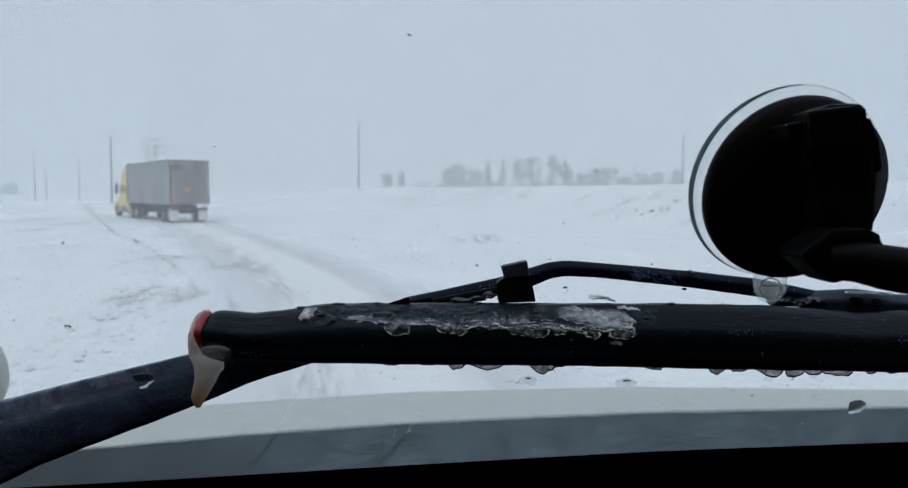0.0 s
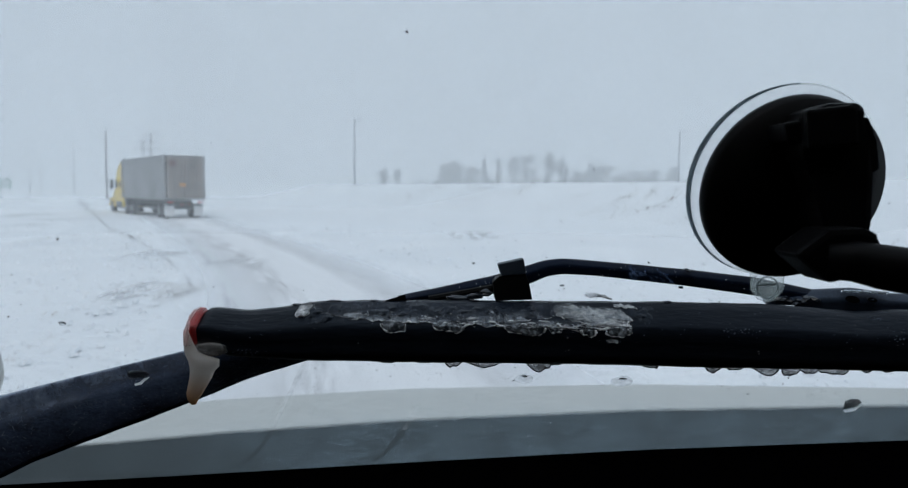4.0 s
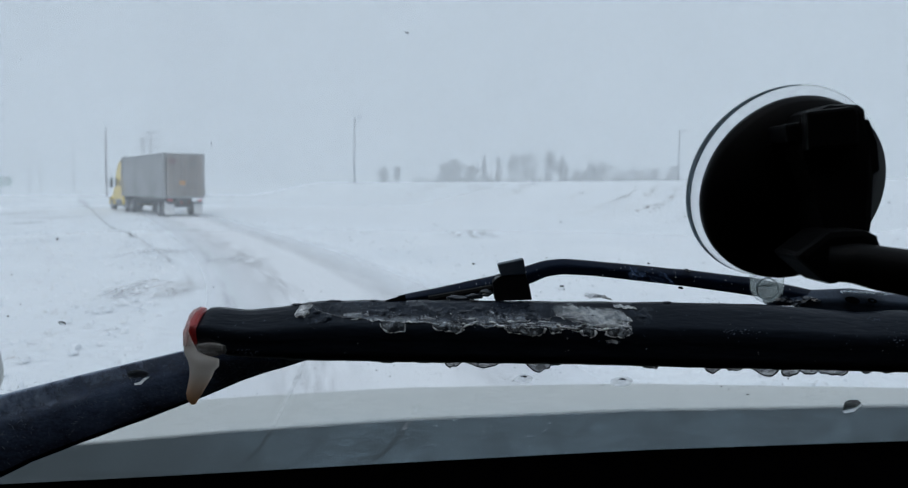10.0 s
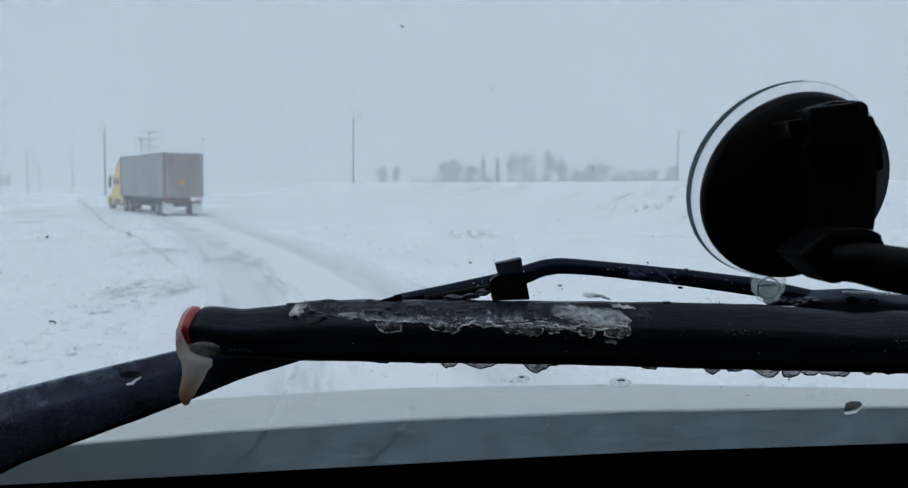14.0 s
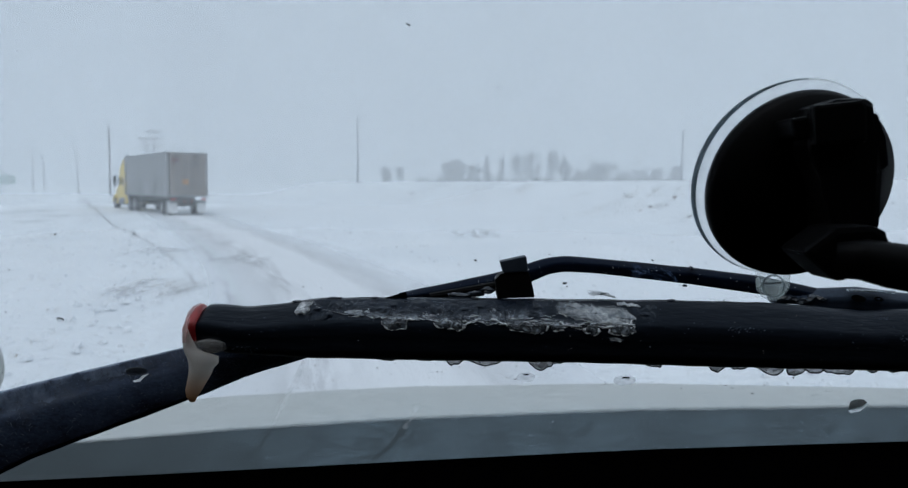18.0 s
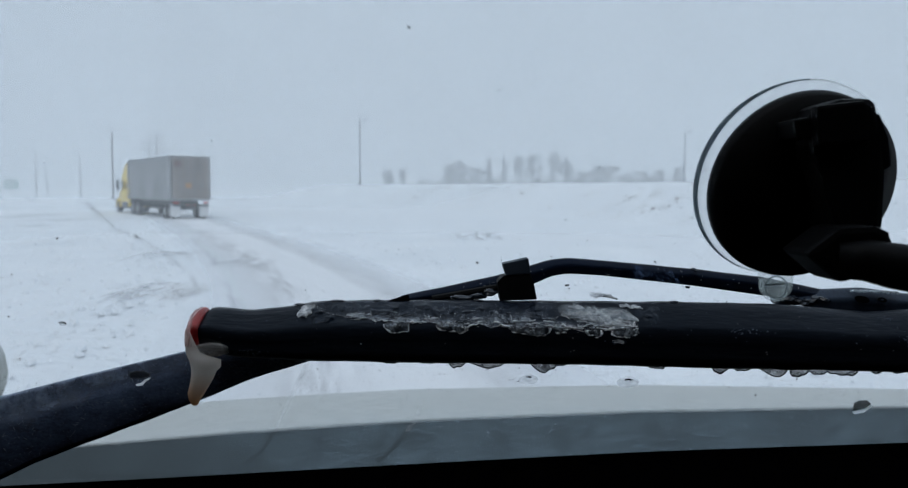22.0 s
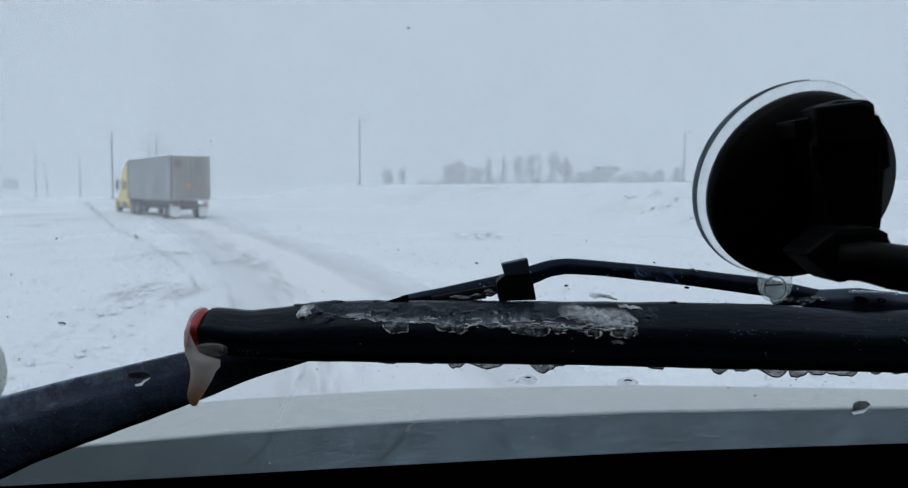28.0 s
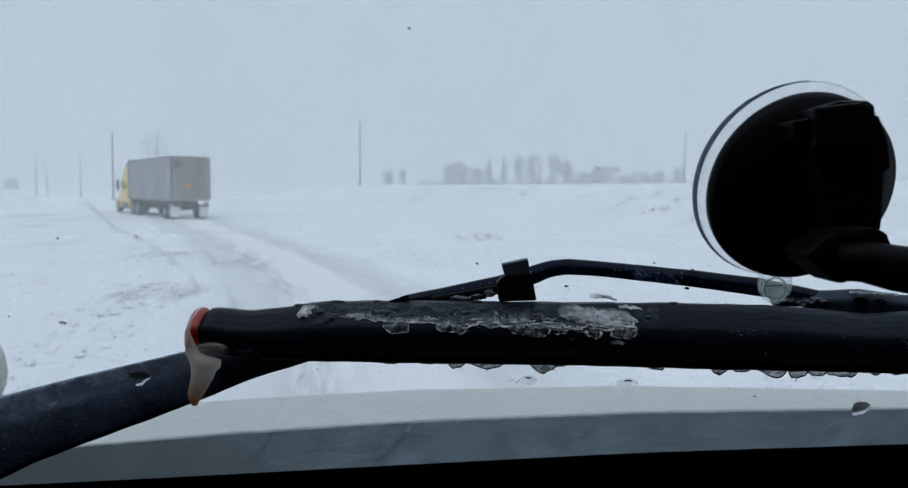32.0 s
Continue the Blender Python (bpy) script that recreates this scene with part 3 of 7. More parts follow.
def rings(bm, loops, caps=True):
    """Skins a row of closed loops of points."""
    rows = [[bm.verts.new(p) for p in loop] for loop in loops]
    k = len(rows[0])
    for a, b in zip(rows, rows[1:]):
        for i in range(k):
            bm.faces.new((a[i], a[(i + 1) % k], b[(i + 1) % k], b[i]))
    if caps:
        bm.faces.new(rows[0])
        bm.faces.new(rows[-1][::-1])
    return bm


def tube(bm, pts, radii, sides=8, caps=True, flat=1.0):
    """A round bar along pts."""
    loops = []
    for i, p in enumerate(pts):
        p = Vector(p)
        a, b = Vector(pts[max(i - 1, 0)]), Vector(pts[min(i + 1, len(pts) - 1)])
        d = (b - a).normalized()
        up = Vector((0, 0, 1)) if abs(d.z) < 0.9 else Vector((0, 1, 0))
        s = d.cross(up).normalized()
        t = s.cross(d)
        r = radii[i] if isinstance(radii, (list, tuple)) else radii
        loops.append([p + r * (math.cos(2 * math.pi * j / sides) * s * flat + math.sin(2 * math.pi * j / sides) * t) for j in range(sides)])
    return rings(bm, loops, caps)


def cyl(bm, p, q, r, r2=None, sides=16):
    return tube(bm, [p, q], [r, r if r2 is None else r2], sides)


def lump(bm, c, size, seed, rough=0.35, detail=2, freq=1.6):
    """An uneven lump of ice, rock or snow."""
    made = bmesh.ops.create_icosphere(bm, subdivisions=detail, radius=1.0)["verts"]
    off = Vector((seed * 7.31, seed * 3.17, seed * 1.73))
    for v in made:
        k = 1 + rough * noise.noise(v.co * freq + off) + rough * 0.5 * noise.noise(v.co * freq * 2.7 + off)
        v.co = Vector(c) + Vector((v.co.x * size[0] * k, v.co.y * size[1] * k, v.co.z * size[2] * k))
    return bm


PROFILE = ((0.05, 0.0), (-0.22, 0.02), (-0.36, 0.10), (-0.42, 0.22), (-0.40, 0.30), (-0.45, 0.42), (-0.47, 0.55), (-0.45, 0.66), (-0.40, 0.70), (-0.10, 0.90), (0.08, 0.98), (0.25, 1.0), (0.42, 0.9), (0.5, 0.6), (0.46, 0.25), (0.25, 0.05))


def face_at(p):
    """How far the bar's near face stands off its middle plane, at the height p from 0 to 1, in depths."""
    near = PROFILE[:11]
    return float(np.interp(p, [b for a, b in near], [a for a, b in near]))


FLAT_PROFILE = ((0.1, 0.0), (-0.46, 0.012), (-0.49, 0.05), (-0.47, 0.58), (-0.445, 0.66), (-0.40, 0.72), (-0.36, 0.99), (-0.30, 1.0), (0.05, 0.70), (0.35, 0.1))


def bar_profile(x, zt, zb, y, deep, seed=0.0, wob=0.0, profile=PROFILE):
    """A section across a wiper bar at x: a rounded beam, its upper face leaning away from the eye."""
    h = zt - zb
    loop = []
    for q, p in profile:
        w = wob * noise.noise(Vector((x * 70 + seed, p * 3, q * 3)))
        loop.append((x, y + q * deep + w, zb + p * h + w))
    return loop


def bar_between(bm, tops, bottoms, y, deep, n=60, wob=0.0, seed=0.0, profile=PROFILE):
    """A bar between an upper and a lower outline, both rows of (x, z), in the upright plane at y."""
    xs = np.linspace(tops[0][0], tops[-1][0], n)
    zt = np.interp(xs, [p[0] for p in tops], [p[1] for p in tops])
    zb = np.interp(xs, [p[0] for p in bottoms], [p[1] for p in bottoms])
    return rings(bm, [bar_profile(x, t, b, y, deep, seed, wob, profile) for x, t, b in zip(xs, zt, zb)])


# ---- ground ----
def smooth(a, b, v):
    v = min(max((v - a) / (b - a), 0.0), 1.0)
    return v * v * (3 - 2 * v)


def lane(y):
    """The middle of the snow-covered ramp at y: straight behind, bending away ahead to where the truck stands."""
    return 1.9 - 0.23 * (math.hypot(y - 10, 12) + y - 10)


def bank_foot(y):
    """Where the cut bank begins at y."""
    return lane(y) + 7.5 + 19 * smooth(0, 45, y)


def ground_z(x, y):
    z = 0.0
    # the bank beside the ramp: a low shoulder ahead, a tall rock cut with a hill on it behind
    foot = bank_foot(y)
    behind = 1 - smooth(-62, -14, y)
    rise = smooth(0, 16 - 4 * behind, x - foot)
    z += rise * (2.75 + 2.6 * behind)
    z += behind * (smooth(11, 17, x - foot) * 1.8 + smooth(18, 45, x - foot) * 2.5)
    # the plain falls off a little beyond the ramp's far side
    z -= 0.35 * smooth(-8, -70, x - foot + 12)
    # drifts, and the bank ploughed up along the ramp
    u = x - lane(y)
    off = smooth(2.4, 5.0, abs(u))
    z += off * (1 - 0.7 * rise) * (0.13 * noise.noise(Vector((x * 0.13, y * 0.10, 0))) + 0.06 * noise.noise(Vector((x * 0.5, y * 0.4, 3))))
    z += 0.07 * math.exp(-((abs(u) - 3.8) / 0.8) ** 2) * (1 - smooth(90, 150, y))
    if rise > 0.02:
        z += rise * (1 - smooth(9, 15, x - foot) * 0.8) * (0.30 + 0.35 * behind) * (noise.noise(Vector((x * 0.35, y * 0.35, 9))) + 0.45 * noise.noise(Vector((x * 0.9, y * 0.7, 5))))
    return z


def spread(lo, hi, near, n):
    """Values from lo to hi, dense about 0."""
    a, b = math.asinh(lo / near), math.asinh(hi / near)
    return [near * math.sinh(a + (b - a) * i / (n - 1)) for i in range(n)]


def sheet(name, xs, ys, material, kind="structure"):
    verts = [(x, y, ground_z(x, y)) for y in ys for x in xs]
    k = len(xs)
    faces = [(j * k + i, j * k + i + 1, (j + 1) * k + i + 1, (j + 1) * k + i) for j in range(len(ys) - 1) for i in range(k - 1)]
    me = bpy.data.meshes.new(name)
    me.from_pydata(verts, [], faces)
    me.materials.append(material)
    for p in me.polygons:
        p.use_smooth = True
    return tagged(new(name, me), kind=kind)


tagged(sheet("ground", spread(-2500, 2500, 14, 230), spread(-1200, 2600, 16, 250), SNOW),
       "wind-drifted snow field over flat ground and a low cut bank", "ground")


def lane_strip(name, y0, y1, u0, u1, material, lift, nu, step, ragged=0.0, seed=0, often=0.55):
    """A strip along the ramp with its own lane coordinates."""
    ys = [y0]
    while ys[-1] < y1:
        ys.append(ys[-1] + step * (1 + max(0, ys[-1]) / 25))
    verts, uvs, faces = [], [], []
    for y in ys:
        w = ragged * noise.noise(Vector((y * often, seed, 0)))
        w2 = ragged * noise.noise(Vector((y * often * 1.25, seed + 5, 0)))
        for i in range(nu + 1):
            u = u0 + w + (u1 + w2 - u0 - w) * i / nu
            x = lane(y) + u
            verts.append((x, y, ground_z(x, y) + lift))
            uvs.append((u, y))
    for j in range(len(ys) - 1):
        for i in range(nu):
            a = j * (nu + 1) + i
            faces.append((a, a + 1, a + nu + 2, a + nu + 1))
    me = bpy.data.meshes.new(name)
    me.from_pydata(verts, [], faces)
    lay = me.uv_layers.new(name="lane")
    for p in me.polygons:
        p.use_smooth = True
        for li in p.loop_indices:
            lay.data[li].uv = uvs[me.loops[li].vertex_index]
    me.materials.append(material)
    return tagged(new(name, me), kind="structure")


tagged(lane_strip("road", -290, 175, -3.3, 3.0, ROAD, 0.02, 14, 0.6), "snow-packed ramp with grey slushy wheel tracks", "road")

# the main carriageway, from which the ramp leaves
verts, faces = [], []
for i in range(61):
    y = -390 + 4 * i
    mid = -8 - 0.0011 * max(0.0, y + 300) ** 2
    for k in range(9):
        x = mid - 4.5 + 9 * k / 8
        verts.append((x, y, ground_z(x, y) + 0.03))
for i in range(60):
    for k in range(8):
        a = i * 9 + k
        faces.append((a, a + 1, a + 10, a + 9))
me = bpy.data.meshes.new("main_road")
me.from_pydata(verts, [], faces)
me.materials.append(BARE)
tagged(new("main_road", me), "wet dark carriageway streaked with blowing snow", "road", kind="structure")


def bare_patch(x, y, rx, ry, seed):
    verts, uvs, faces = [], [], []
    n = 12
    for j in range(n + 1):
        for i in range(n + 1):
            u, v = 2 * i / n - 1, 2 * j / n - 1
            px, py = x + rx * u, y + ry * v
            verts.append((px, py, ground_z(px, py) + 0.03))
            k = 1 + 0.35 * noise.noise(Vector((u * 1.5, v * 1.5, seed)))
            uvs.append((u * k, v * k))
    for j in range(n):
        for i in range(n):
            a = j * (n + 1) + i
            faces.append((a, a + 1, a + n + 2, a + n + 1))
    me = bpy.data.meshes.new("bare_patch")
    me.from_pydata(verts, [], faces)
    lay = me.uv_layers.new(name="lane")
    for p in me.polygons:
        p.use_smooth = True
        for li in p.loop_indices:
            lay.data[li].uv = uvs[me.loops[li].vertex_index]
    me.materials.append(PATCH)
    return tagged(new("bare_patch", me), "blown-clear patch of dark slush in the snow", "ground", "bare patches", "structure")


for i, (x, y, rx, ry) in enumerate(((-5.6, 14.6, 0.9, 1.5), (-5.7, 14.9, 0.8, 1.3), (-8.6, 22.5, 1.1, 2.2), (-5.6, 21, 0.8, 1.8), (-24.5, 49, 2.2, 3.2), (-22.5, 42, 1.0, 1.8), (-31, 57, 2.4, 5), (1.0, 34, 1.6, 4.0), (-40, 62, 3.0, 5), (-12.6, 10.5, 1.4, 1.6), (-18, 20, 1.8, 2.6), (-27, 30, 2.2, 3.0), (-34, 44, 2.2, 3.4))):
    bare_patch(x, y, rx, ry, i + 0.5)

# the ramp's edge, where a thin broken line of pavement shows through the snow
rng = random.Random(17)
bm = bmesh.new()
y = 15.0
while y < 112:
    run = rng.uniform(0.6, 3.2) * (1 + y / 45)
    k = max(4, int(run / 0.35))
    rows = []
    for i in range(k + 1):
        yy = y + run * i / k
        x = lane(yy) - float(np.interp(yy, (15, 25, 38, 58, 113), (2.6, 3.6, 4.9, 5.7, 7.5))) + 0.10 * noise.noise(Vector((yy * 0.6, 1, 0)))
        w = (0.02 + 0.0018 * yy) * (0.25 + math.sin(math.pi * i / k)) * (0.7 + 0.9 * noise.noise(Vector((yy * 2.1, 4, 0)))) * (0.25 if y < 26 else 0.8)
        rows.append([bm.verts.new((x + q * w, yy, ground_z(x, yy) + 0.035)) for q in (-1, 1)])
    for a, c in zip(rows, rows[1:]):
        bm.faces.new((a[0], a[1], c[1], c[0]))
    y += run + rng.uniform(0.1, 0.9) * (1 + y / 60)
tagged(part("pavement_edge", bm, EDGE), "thin broken line of wet pavement along the ramp's edge", "road edge", kind="structure")

# clods of snow thrown up beside the lane
bm = bmesh.new()
rng = random.Random(5)
for i in range(5200):
    y = 5 + 42 * rng.random() ** 1.5
    side = rng.choice((-1, -1, -1, 1))
    x = lane(y) + side * (3.0 + abs(rng.gauss(0, 4.5)))
    r = 0.015 + 0.075 * rng.random() ** 3
    z = ground_z(x, y)
    vs = [bm.verts.new((x + r * a * rng.uniform(.6, 1.3), y + r * b * rng.uniform(.6, 1.3), z + r * c * rng.uniform(.4, 0.9))) for a, b, c in ((1, 0, 0), (0.3, 0.9, 0), (-0.8, 0.6, 0), (-0.9, -0.5, 0), (0.2, -1, 0), (0.4, 0.3, 1), (-0.4, -0.2, 1))]
    for f in ((0, 1, 5), (1, 2, 5), (2, 6, 5), (2, 3, 6), (3, 4, 6), (4, 5, 6), (4, 0, 5)):
        bm.faces.new([vs[j] for j in f])
tagged(part("snow_clods", bm, SNOW), "scattered clods of ploughed snow beside the lane", "snow", kind="stuff")

# dry stubs of grass that poke through the snow
bm = bmesh.new()
for i in range(900):
    y = 6 + 50 * rng.random() ** 1.4
    x = lane(y) + (-4.2 - abs(rng.gauss(0, 5))) if rng.random() < 0.75 else 5 + abs(rng.gauss(0, 4))
    z = ground_z(x, y)
    for k in range(3):
        a, h = rng.uniform(0, 6.28), rng.uniform(0.02, 0.075)
        bx, by = x + rng.gauss(0, 0.03), y + rng.gauss(0, 0.03)
        v = [bm.verts.new((bx + 0.004 * math.cos(a), by + 0.004 * math.sin(a), z)), bm.verts.new((bx - 0.004 * math.cos(a), by - 0.004 * math.sin(a), z)), bm.verts.new((bx + rng.gauss(0, 0.03), by + rng.gauss(0, 0.03), z + h))]
        bm.faces.new(v)
tagged(part("dry_grass", bm, GRASS), "sparse dry grass stubs poking through snow", "grass", kind="stuff")

# rings of sheet added for the haze of drifting snow, thicker with distance
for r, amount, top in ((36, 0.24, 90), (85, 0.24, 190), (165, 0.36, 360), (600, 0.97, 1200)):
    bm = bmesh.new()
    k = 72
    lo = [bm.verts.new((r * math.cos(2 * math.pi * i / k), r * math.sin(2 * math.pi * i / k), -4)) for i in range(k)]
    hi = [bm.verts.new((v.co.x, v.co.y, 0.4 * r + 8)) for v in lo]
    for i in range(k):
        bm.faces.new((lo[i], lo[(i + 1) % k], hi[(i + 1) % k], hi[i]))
    o = tagged(part("haze_sheet", bm, veil_mat("haze_sheet", amount, -3.0, top), smooth=True), "thin added sheet for the haze of wind-blown snow", "snow", "veils of snow", "stuff")
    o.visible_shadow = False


# ---- the cut bank: rocks that show through the snow ----
def on_bank(rng, y0, y1, a, b):
    y = rng.uniform(y0, y1)
    x = bank_foot(y) + rng.uniform(a, b)
    return x, y


rng = random.Random(11)
rock_meshes = []
for i in range(6):
    bm = lump(bmesh.new(), (0, 0, 0), (1, 0.7, 0.42), i + 1.0, 0.6, 2, 1.3)
    o = part("rock", bm, ROCK if i % 2 else ROCK_GREY)
    rock_meshes.append(o.data)
    bpy.data.objects.remove(o)
for i in range(300):
    x, y = on_bank(rng, -190, -50, 0.6, 13) if i < 215 else (on_bank(rng, -50, 20, 0.6, 11) if i < 265 else on_bank(rng, 40, 112, 1.0, 13))
    s = 0.09 + 0.24 * rng.random() ** 2
    o = tagged(new("rock", rock_meshes[i % 6]), "reddish brown rock jutting from the snowy bank", "rock", "rocks of the bank")
    o.matrix_basis = pose(x, y, ground_z(x, y) - 0.22 * s, rng.uniform(-15, 15), rng.uniform(-35, -5), rng.gauss(35, 25)) @ Matrix.Diagonal((1.5 * s, s, 1.2 * s, 1))
bm = bmesh.new()
clusters = [on_bank(rng, 38, 110, 2.5, 12.5) if k < 26 else on_bank(rng, -50, 20, 0.6, 11) for k in range(46)]
for i in range(2600):
    x, y = on_bank(rng, -110, 115, 0.3, 14)
    if i % 3:
        cx, cy = clusters[i % 46]
        t = rng.gauss(0, 1)
        x, y = cx + 0.8 * t + rng.gauss(0, 0.25), cy + 1.1 * t + rng.gauss(0, 0.5)
    r = 0.03 + 0.09 * rng.random()
    z = ground_z(x, y)
    vs = [bm.verts.new((x + r * rng.uniform(-1, 1), y + r * rng.uniform(-1, 1), z + r * rng.uniform(-.3, .8))) for _ in range(4)]
    for f in ((0, 1, 2), (0, 2, 3), (0, 3, 1), (1, 3, 2)):
        bm.faces.new([vs[j] for j in f])
tagged(part("rubble", bm, ROCK_GREY), "small broken stones poking through snow on the bank", "rubble", kind="stuff")


# dry brush that pokes through on the shoulder's face, in slanting rows
bm = bmesh.new()
rng = random.Random(3)
for k in range(34):
    y = rng.uniform(44, 108)
    cx, cy, lean = bank_foot(y) + rng.uniform(2.5, 12), y, rng.uniform(0.5, 1.3)
    for i in range(rng.choice((40, 70, 110))):
        t = rng.gauss(0, 1.0)
        x, y = cx + lean * t + rng.gauss(0, 0.35), cy + 1.2 * t + rng.gauss(0, 0.4)
        z = ground_z(x, y) - 0.03
        h, a = rng.uniform(0.06, 0.26), rng.uniform(0, 6.28)
        w = 0.012
        tip = Vector((x + rng.gauss(0, 0.09), y + rng.gauss(0, 0.09), z + h))
        bm.faces.new([bm.verts.new(v) for v in ((x + w * math.cos(a), y + w * math.sin(a), z), (x - w * math.cos(a), y - w * math.sin(a), z), tip)])
tagged(part("dry_brush", bm, GRASS), "tufts of dry brush showing through snow on the bank", "brush", kind="stuff")


# ---- roadside furniture ----
def delineator(x, y, lean=0.0, rz=0.0):
    e = thing("delineator_post", "thin steel delineator post standing in roadside snow", "post", pose(x, y, ground_z(x, y) - 0.05, 0, lean, rz), "delineator posts")
    part("post", box(bmesh.new(), -0.028, 0.028, -0.012, 0.012, 0, 1.02, 0.004), POST, e)
    part("reflector", box(bmesh.new(), -0.036, 0.036, -0.020, -0.0135, 0.86, 0.98, 0.002), REFLECTOR, e, "small white reflector plate")
    return e


for x, y, lean in ((-7.0, 4, 7), (5.4, -30, 0), (-4.4, -45, 2), (5.6, -78, 0), (-4.2, -90, 3), (5.6, -118, 1), (-4.4, -150, 0), (-38, 52, 1), (-46, 60, 0)):
    delineator(x, y, lean)


def pole(x, y, h, r, name="utility_pole", label="bare wooden utility pole out on the snow field", arms=0, half=1.3):
    e = thing(name, label, "pole", pose(x, y, ground_z(x, y) - 0.3), "utility poles")
    part("shaft", cyl(bmesh.new(), (0, 0, 0), (0, 0, h), r, r * 0.7, 12), POLE_WOOD, e, smooth=True)
    for i in range(arms):
        z = h - 0.5 - i * 1.4
        part("crossarm", box(bmesh.new(), -half, half, -0.09, 0.09, z, z + 0.24, 0.01), POLE_WOOD, e)
        for k in (-0.9 * half, -0.4 * half, 0.4 * half, 0.9 * half):
            part("insulator", cyl(bmesh.new(), (k, 0, z + 0.24), (k, 0, z + 0.46), 0.07, 0.04, 8), STEEL, e)
    return e


for px, d, h in ((-111.6, 210, 11.4), (-119, 230, 8.4), (-97.4, 205, 11.2), (-142, 200, 11), (-96, 118, 10.5), (-103, 112, 11.5), (7.4, -205, 11.5)):
    pole(px, d, h, 0.19)
pole(-57.3, 132, 11.6, 0.17, label="dark bare wooden pole beyond the truck")
pole(-60.4, 160, 13.2, 0.24, label="wooden power pole with two crossarms", arms=3, half=1.9)
pole(-62.8, 162, 11.9, 0.24, label="wooden power pole with two crossarms", arms=2, half=1.9)


# a pair of poles behind the van, with one wire slung across the ramp between them
pole(24.0, -126, 9.5, 0.17, label="wooden power pole with crossarms on the snowy hill", arms=2)
pole(-46.0, -108, 14.0, 0.19)
a, b = Vector((24.0, -126, ground_z(24, -126) + 9.1)), Vector((-46.0, -108, ground_z(-46, -108) + 13.6))
wire = thing("overhead_wire", "thin black overhead wire slung across the ramp", "wire")
part("wire", tube(bmesh.new(), [a.lerp(b, k / 24) - Vector((0, 0, 1.6 * math.sin(math.pi * k / 24))) for k in range(25)], 0.02, 6), BLACK, wire)


def street_lamp(x, y, h, rz=0):
    e = thing("street_lamp", "tall galvanised street lamp with a single box head", "street lamp", pose(x, y, ground_z(x, y) - 0.2, 0, 0, rz), "street lamps")
    part("pole", cyl(bmesh.new(), (0, 0, 0), (0, 0, h), 0.16, 0.11, 12), STEEL, e, smooth=True)
    part("arm", tube(bmesh.new(), [(0, 0, h - 0.1), (0.35, 0, h), (0.9, 0, h + 0.05)], 0.045, 8), STEEL, e)
    part("lamp_head", box(bmesh.new(), 0.5, 1.35, -0.2, 0.2, h - 0.08, h + 0.18, 0.04), STEEL, e)
    part("base", cyl(bmesh.new(), (0, 0, 0), (0, 0, 0.6), 0.25, 0.22, 12), CONCRETE, e)
    return e


for x, y, h in ((-16.3, 135, 11.4), (43.5, 150, 10.6), (24, 24, 11.0)):
    street_lamp(x, y, h)


def sign(name, label, x, y, z0, w, h, material, shape="rect", bars=(), rz=0, posts=1, face=-1):
    e = thing(name, label, "sign", pose(x, y, ground_z(x, y) - 0.2, 0, 0, rz), "road signs")
    for i in range(posts):
        px = 0 if posts == 1 else (-0.3 + 0.6 * i) * w
        part("post", box(bmesh.new(), px - 0.035, px + 0.035, 0.02, 0.07, 0, z0 + h, 0.005), POST, e)
    bm = bmesh.new()
    if shape == "rect":
        pts = [(-w / 2, 0), (w / 2, 0), (w / 2, h), (-w / 2, h)]
    elif shape == "diamond":
        pts = [(0, 0), (w / 2, h / 2), (0, h), (-w / 2, h / 2)]
    else:
        pts = [(w / 2 * math.cos(a) / 0.924, h / 2 + h / 2 * math.sin(a) / 0.924) for a in [math.pi / 8 + i * math.pi / 4 for i in range(8)]]
    rings(bm, [[(a, y, z0 + b) for a, b in pts] for y in (-0.006, 0.014)])
    plate = part("plate", bm, material, e)
    for bx, bz, bw, bh in bars:
        part("marking", box(bmesh.new(), bx - bw / 2, bx + bw / 2, -0.012, -0.0065, z0 + bz - bh / 2, z0 + bz + bh / 2), SIGN_WHITE, plate, "white marking")
    return e


sign("guide_sign", "green highway guide sign on two posts in snow", -93.5, 166, 2.0, 3.0, 1.9, SIGN_GREEN, bars=((0, 1.3, 2.2, 0.3), (0, 0.6, 1.8, 0.3)), posts=2)
sign("stop_sign", "red octagonal stop sign on a snow-blown post", -85, 118, 1.9, 0.9, 0.9, SIGN_RED, "oct", bars=((0, 0.45, 0.6, 0.2),))
sign("warning_sign", "orange diamond road works sign beside the ramp", -7.2, -16, 1.7, 1.5, 1.5, SIGN_ORANGE, "diamond", bars=((0, 0.85, 0.5, 0.1), (0, 0.62, 0.7, 0.1)))
e = sign("exit_sign", "green exit sign with white lettering and an arrow", -6.2, -215, 1.6, 1.2, 1.72, SIGN_GREEN)
plate = [c for c in e.children if c.name.startswith("plate")][0]
for x0, x1, z0, z1 in ((-0.59, 0.59, 1.61, 1.63), (-0.59, 0.59, 3.29, 3.31), (-0.59, -0.57, 1.635, 3.285), (0.57, 0.59, 1.635, 3.285), (-0.565, 0.565, 2.70, 2.73)):
    part("border", box(bmesh.new(), x0, x1, -0.012, -0.0065, z0, z1), SIGN_WHITE, plate, "white border line")
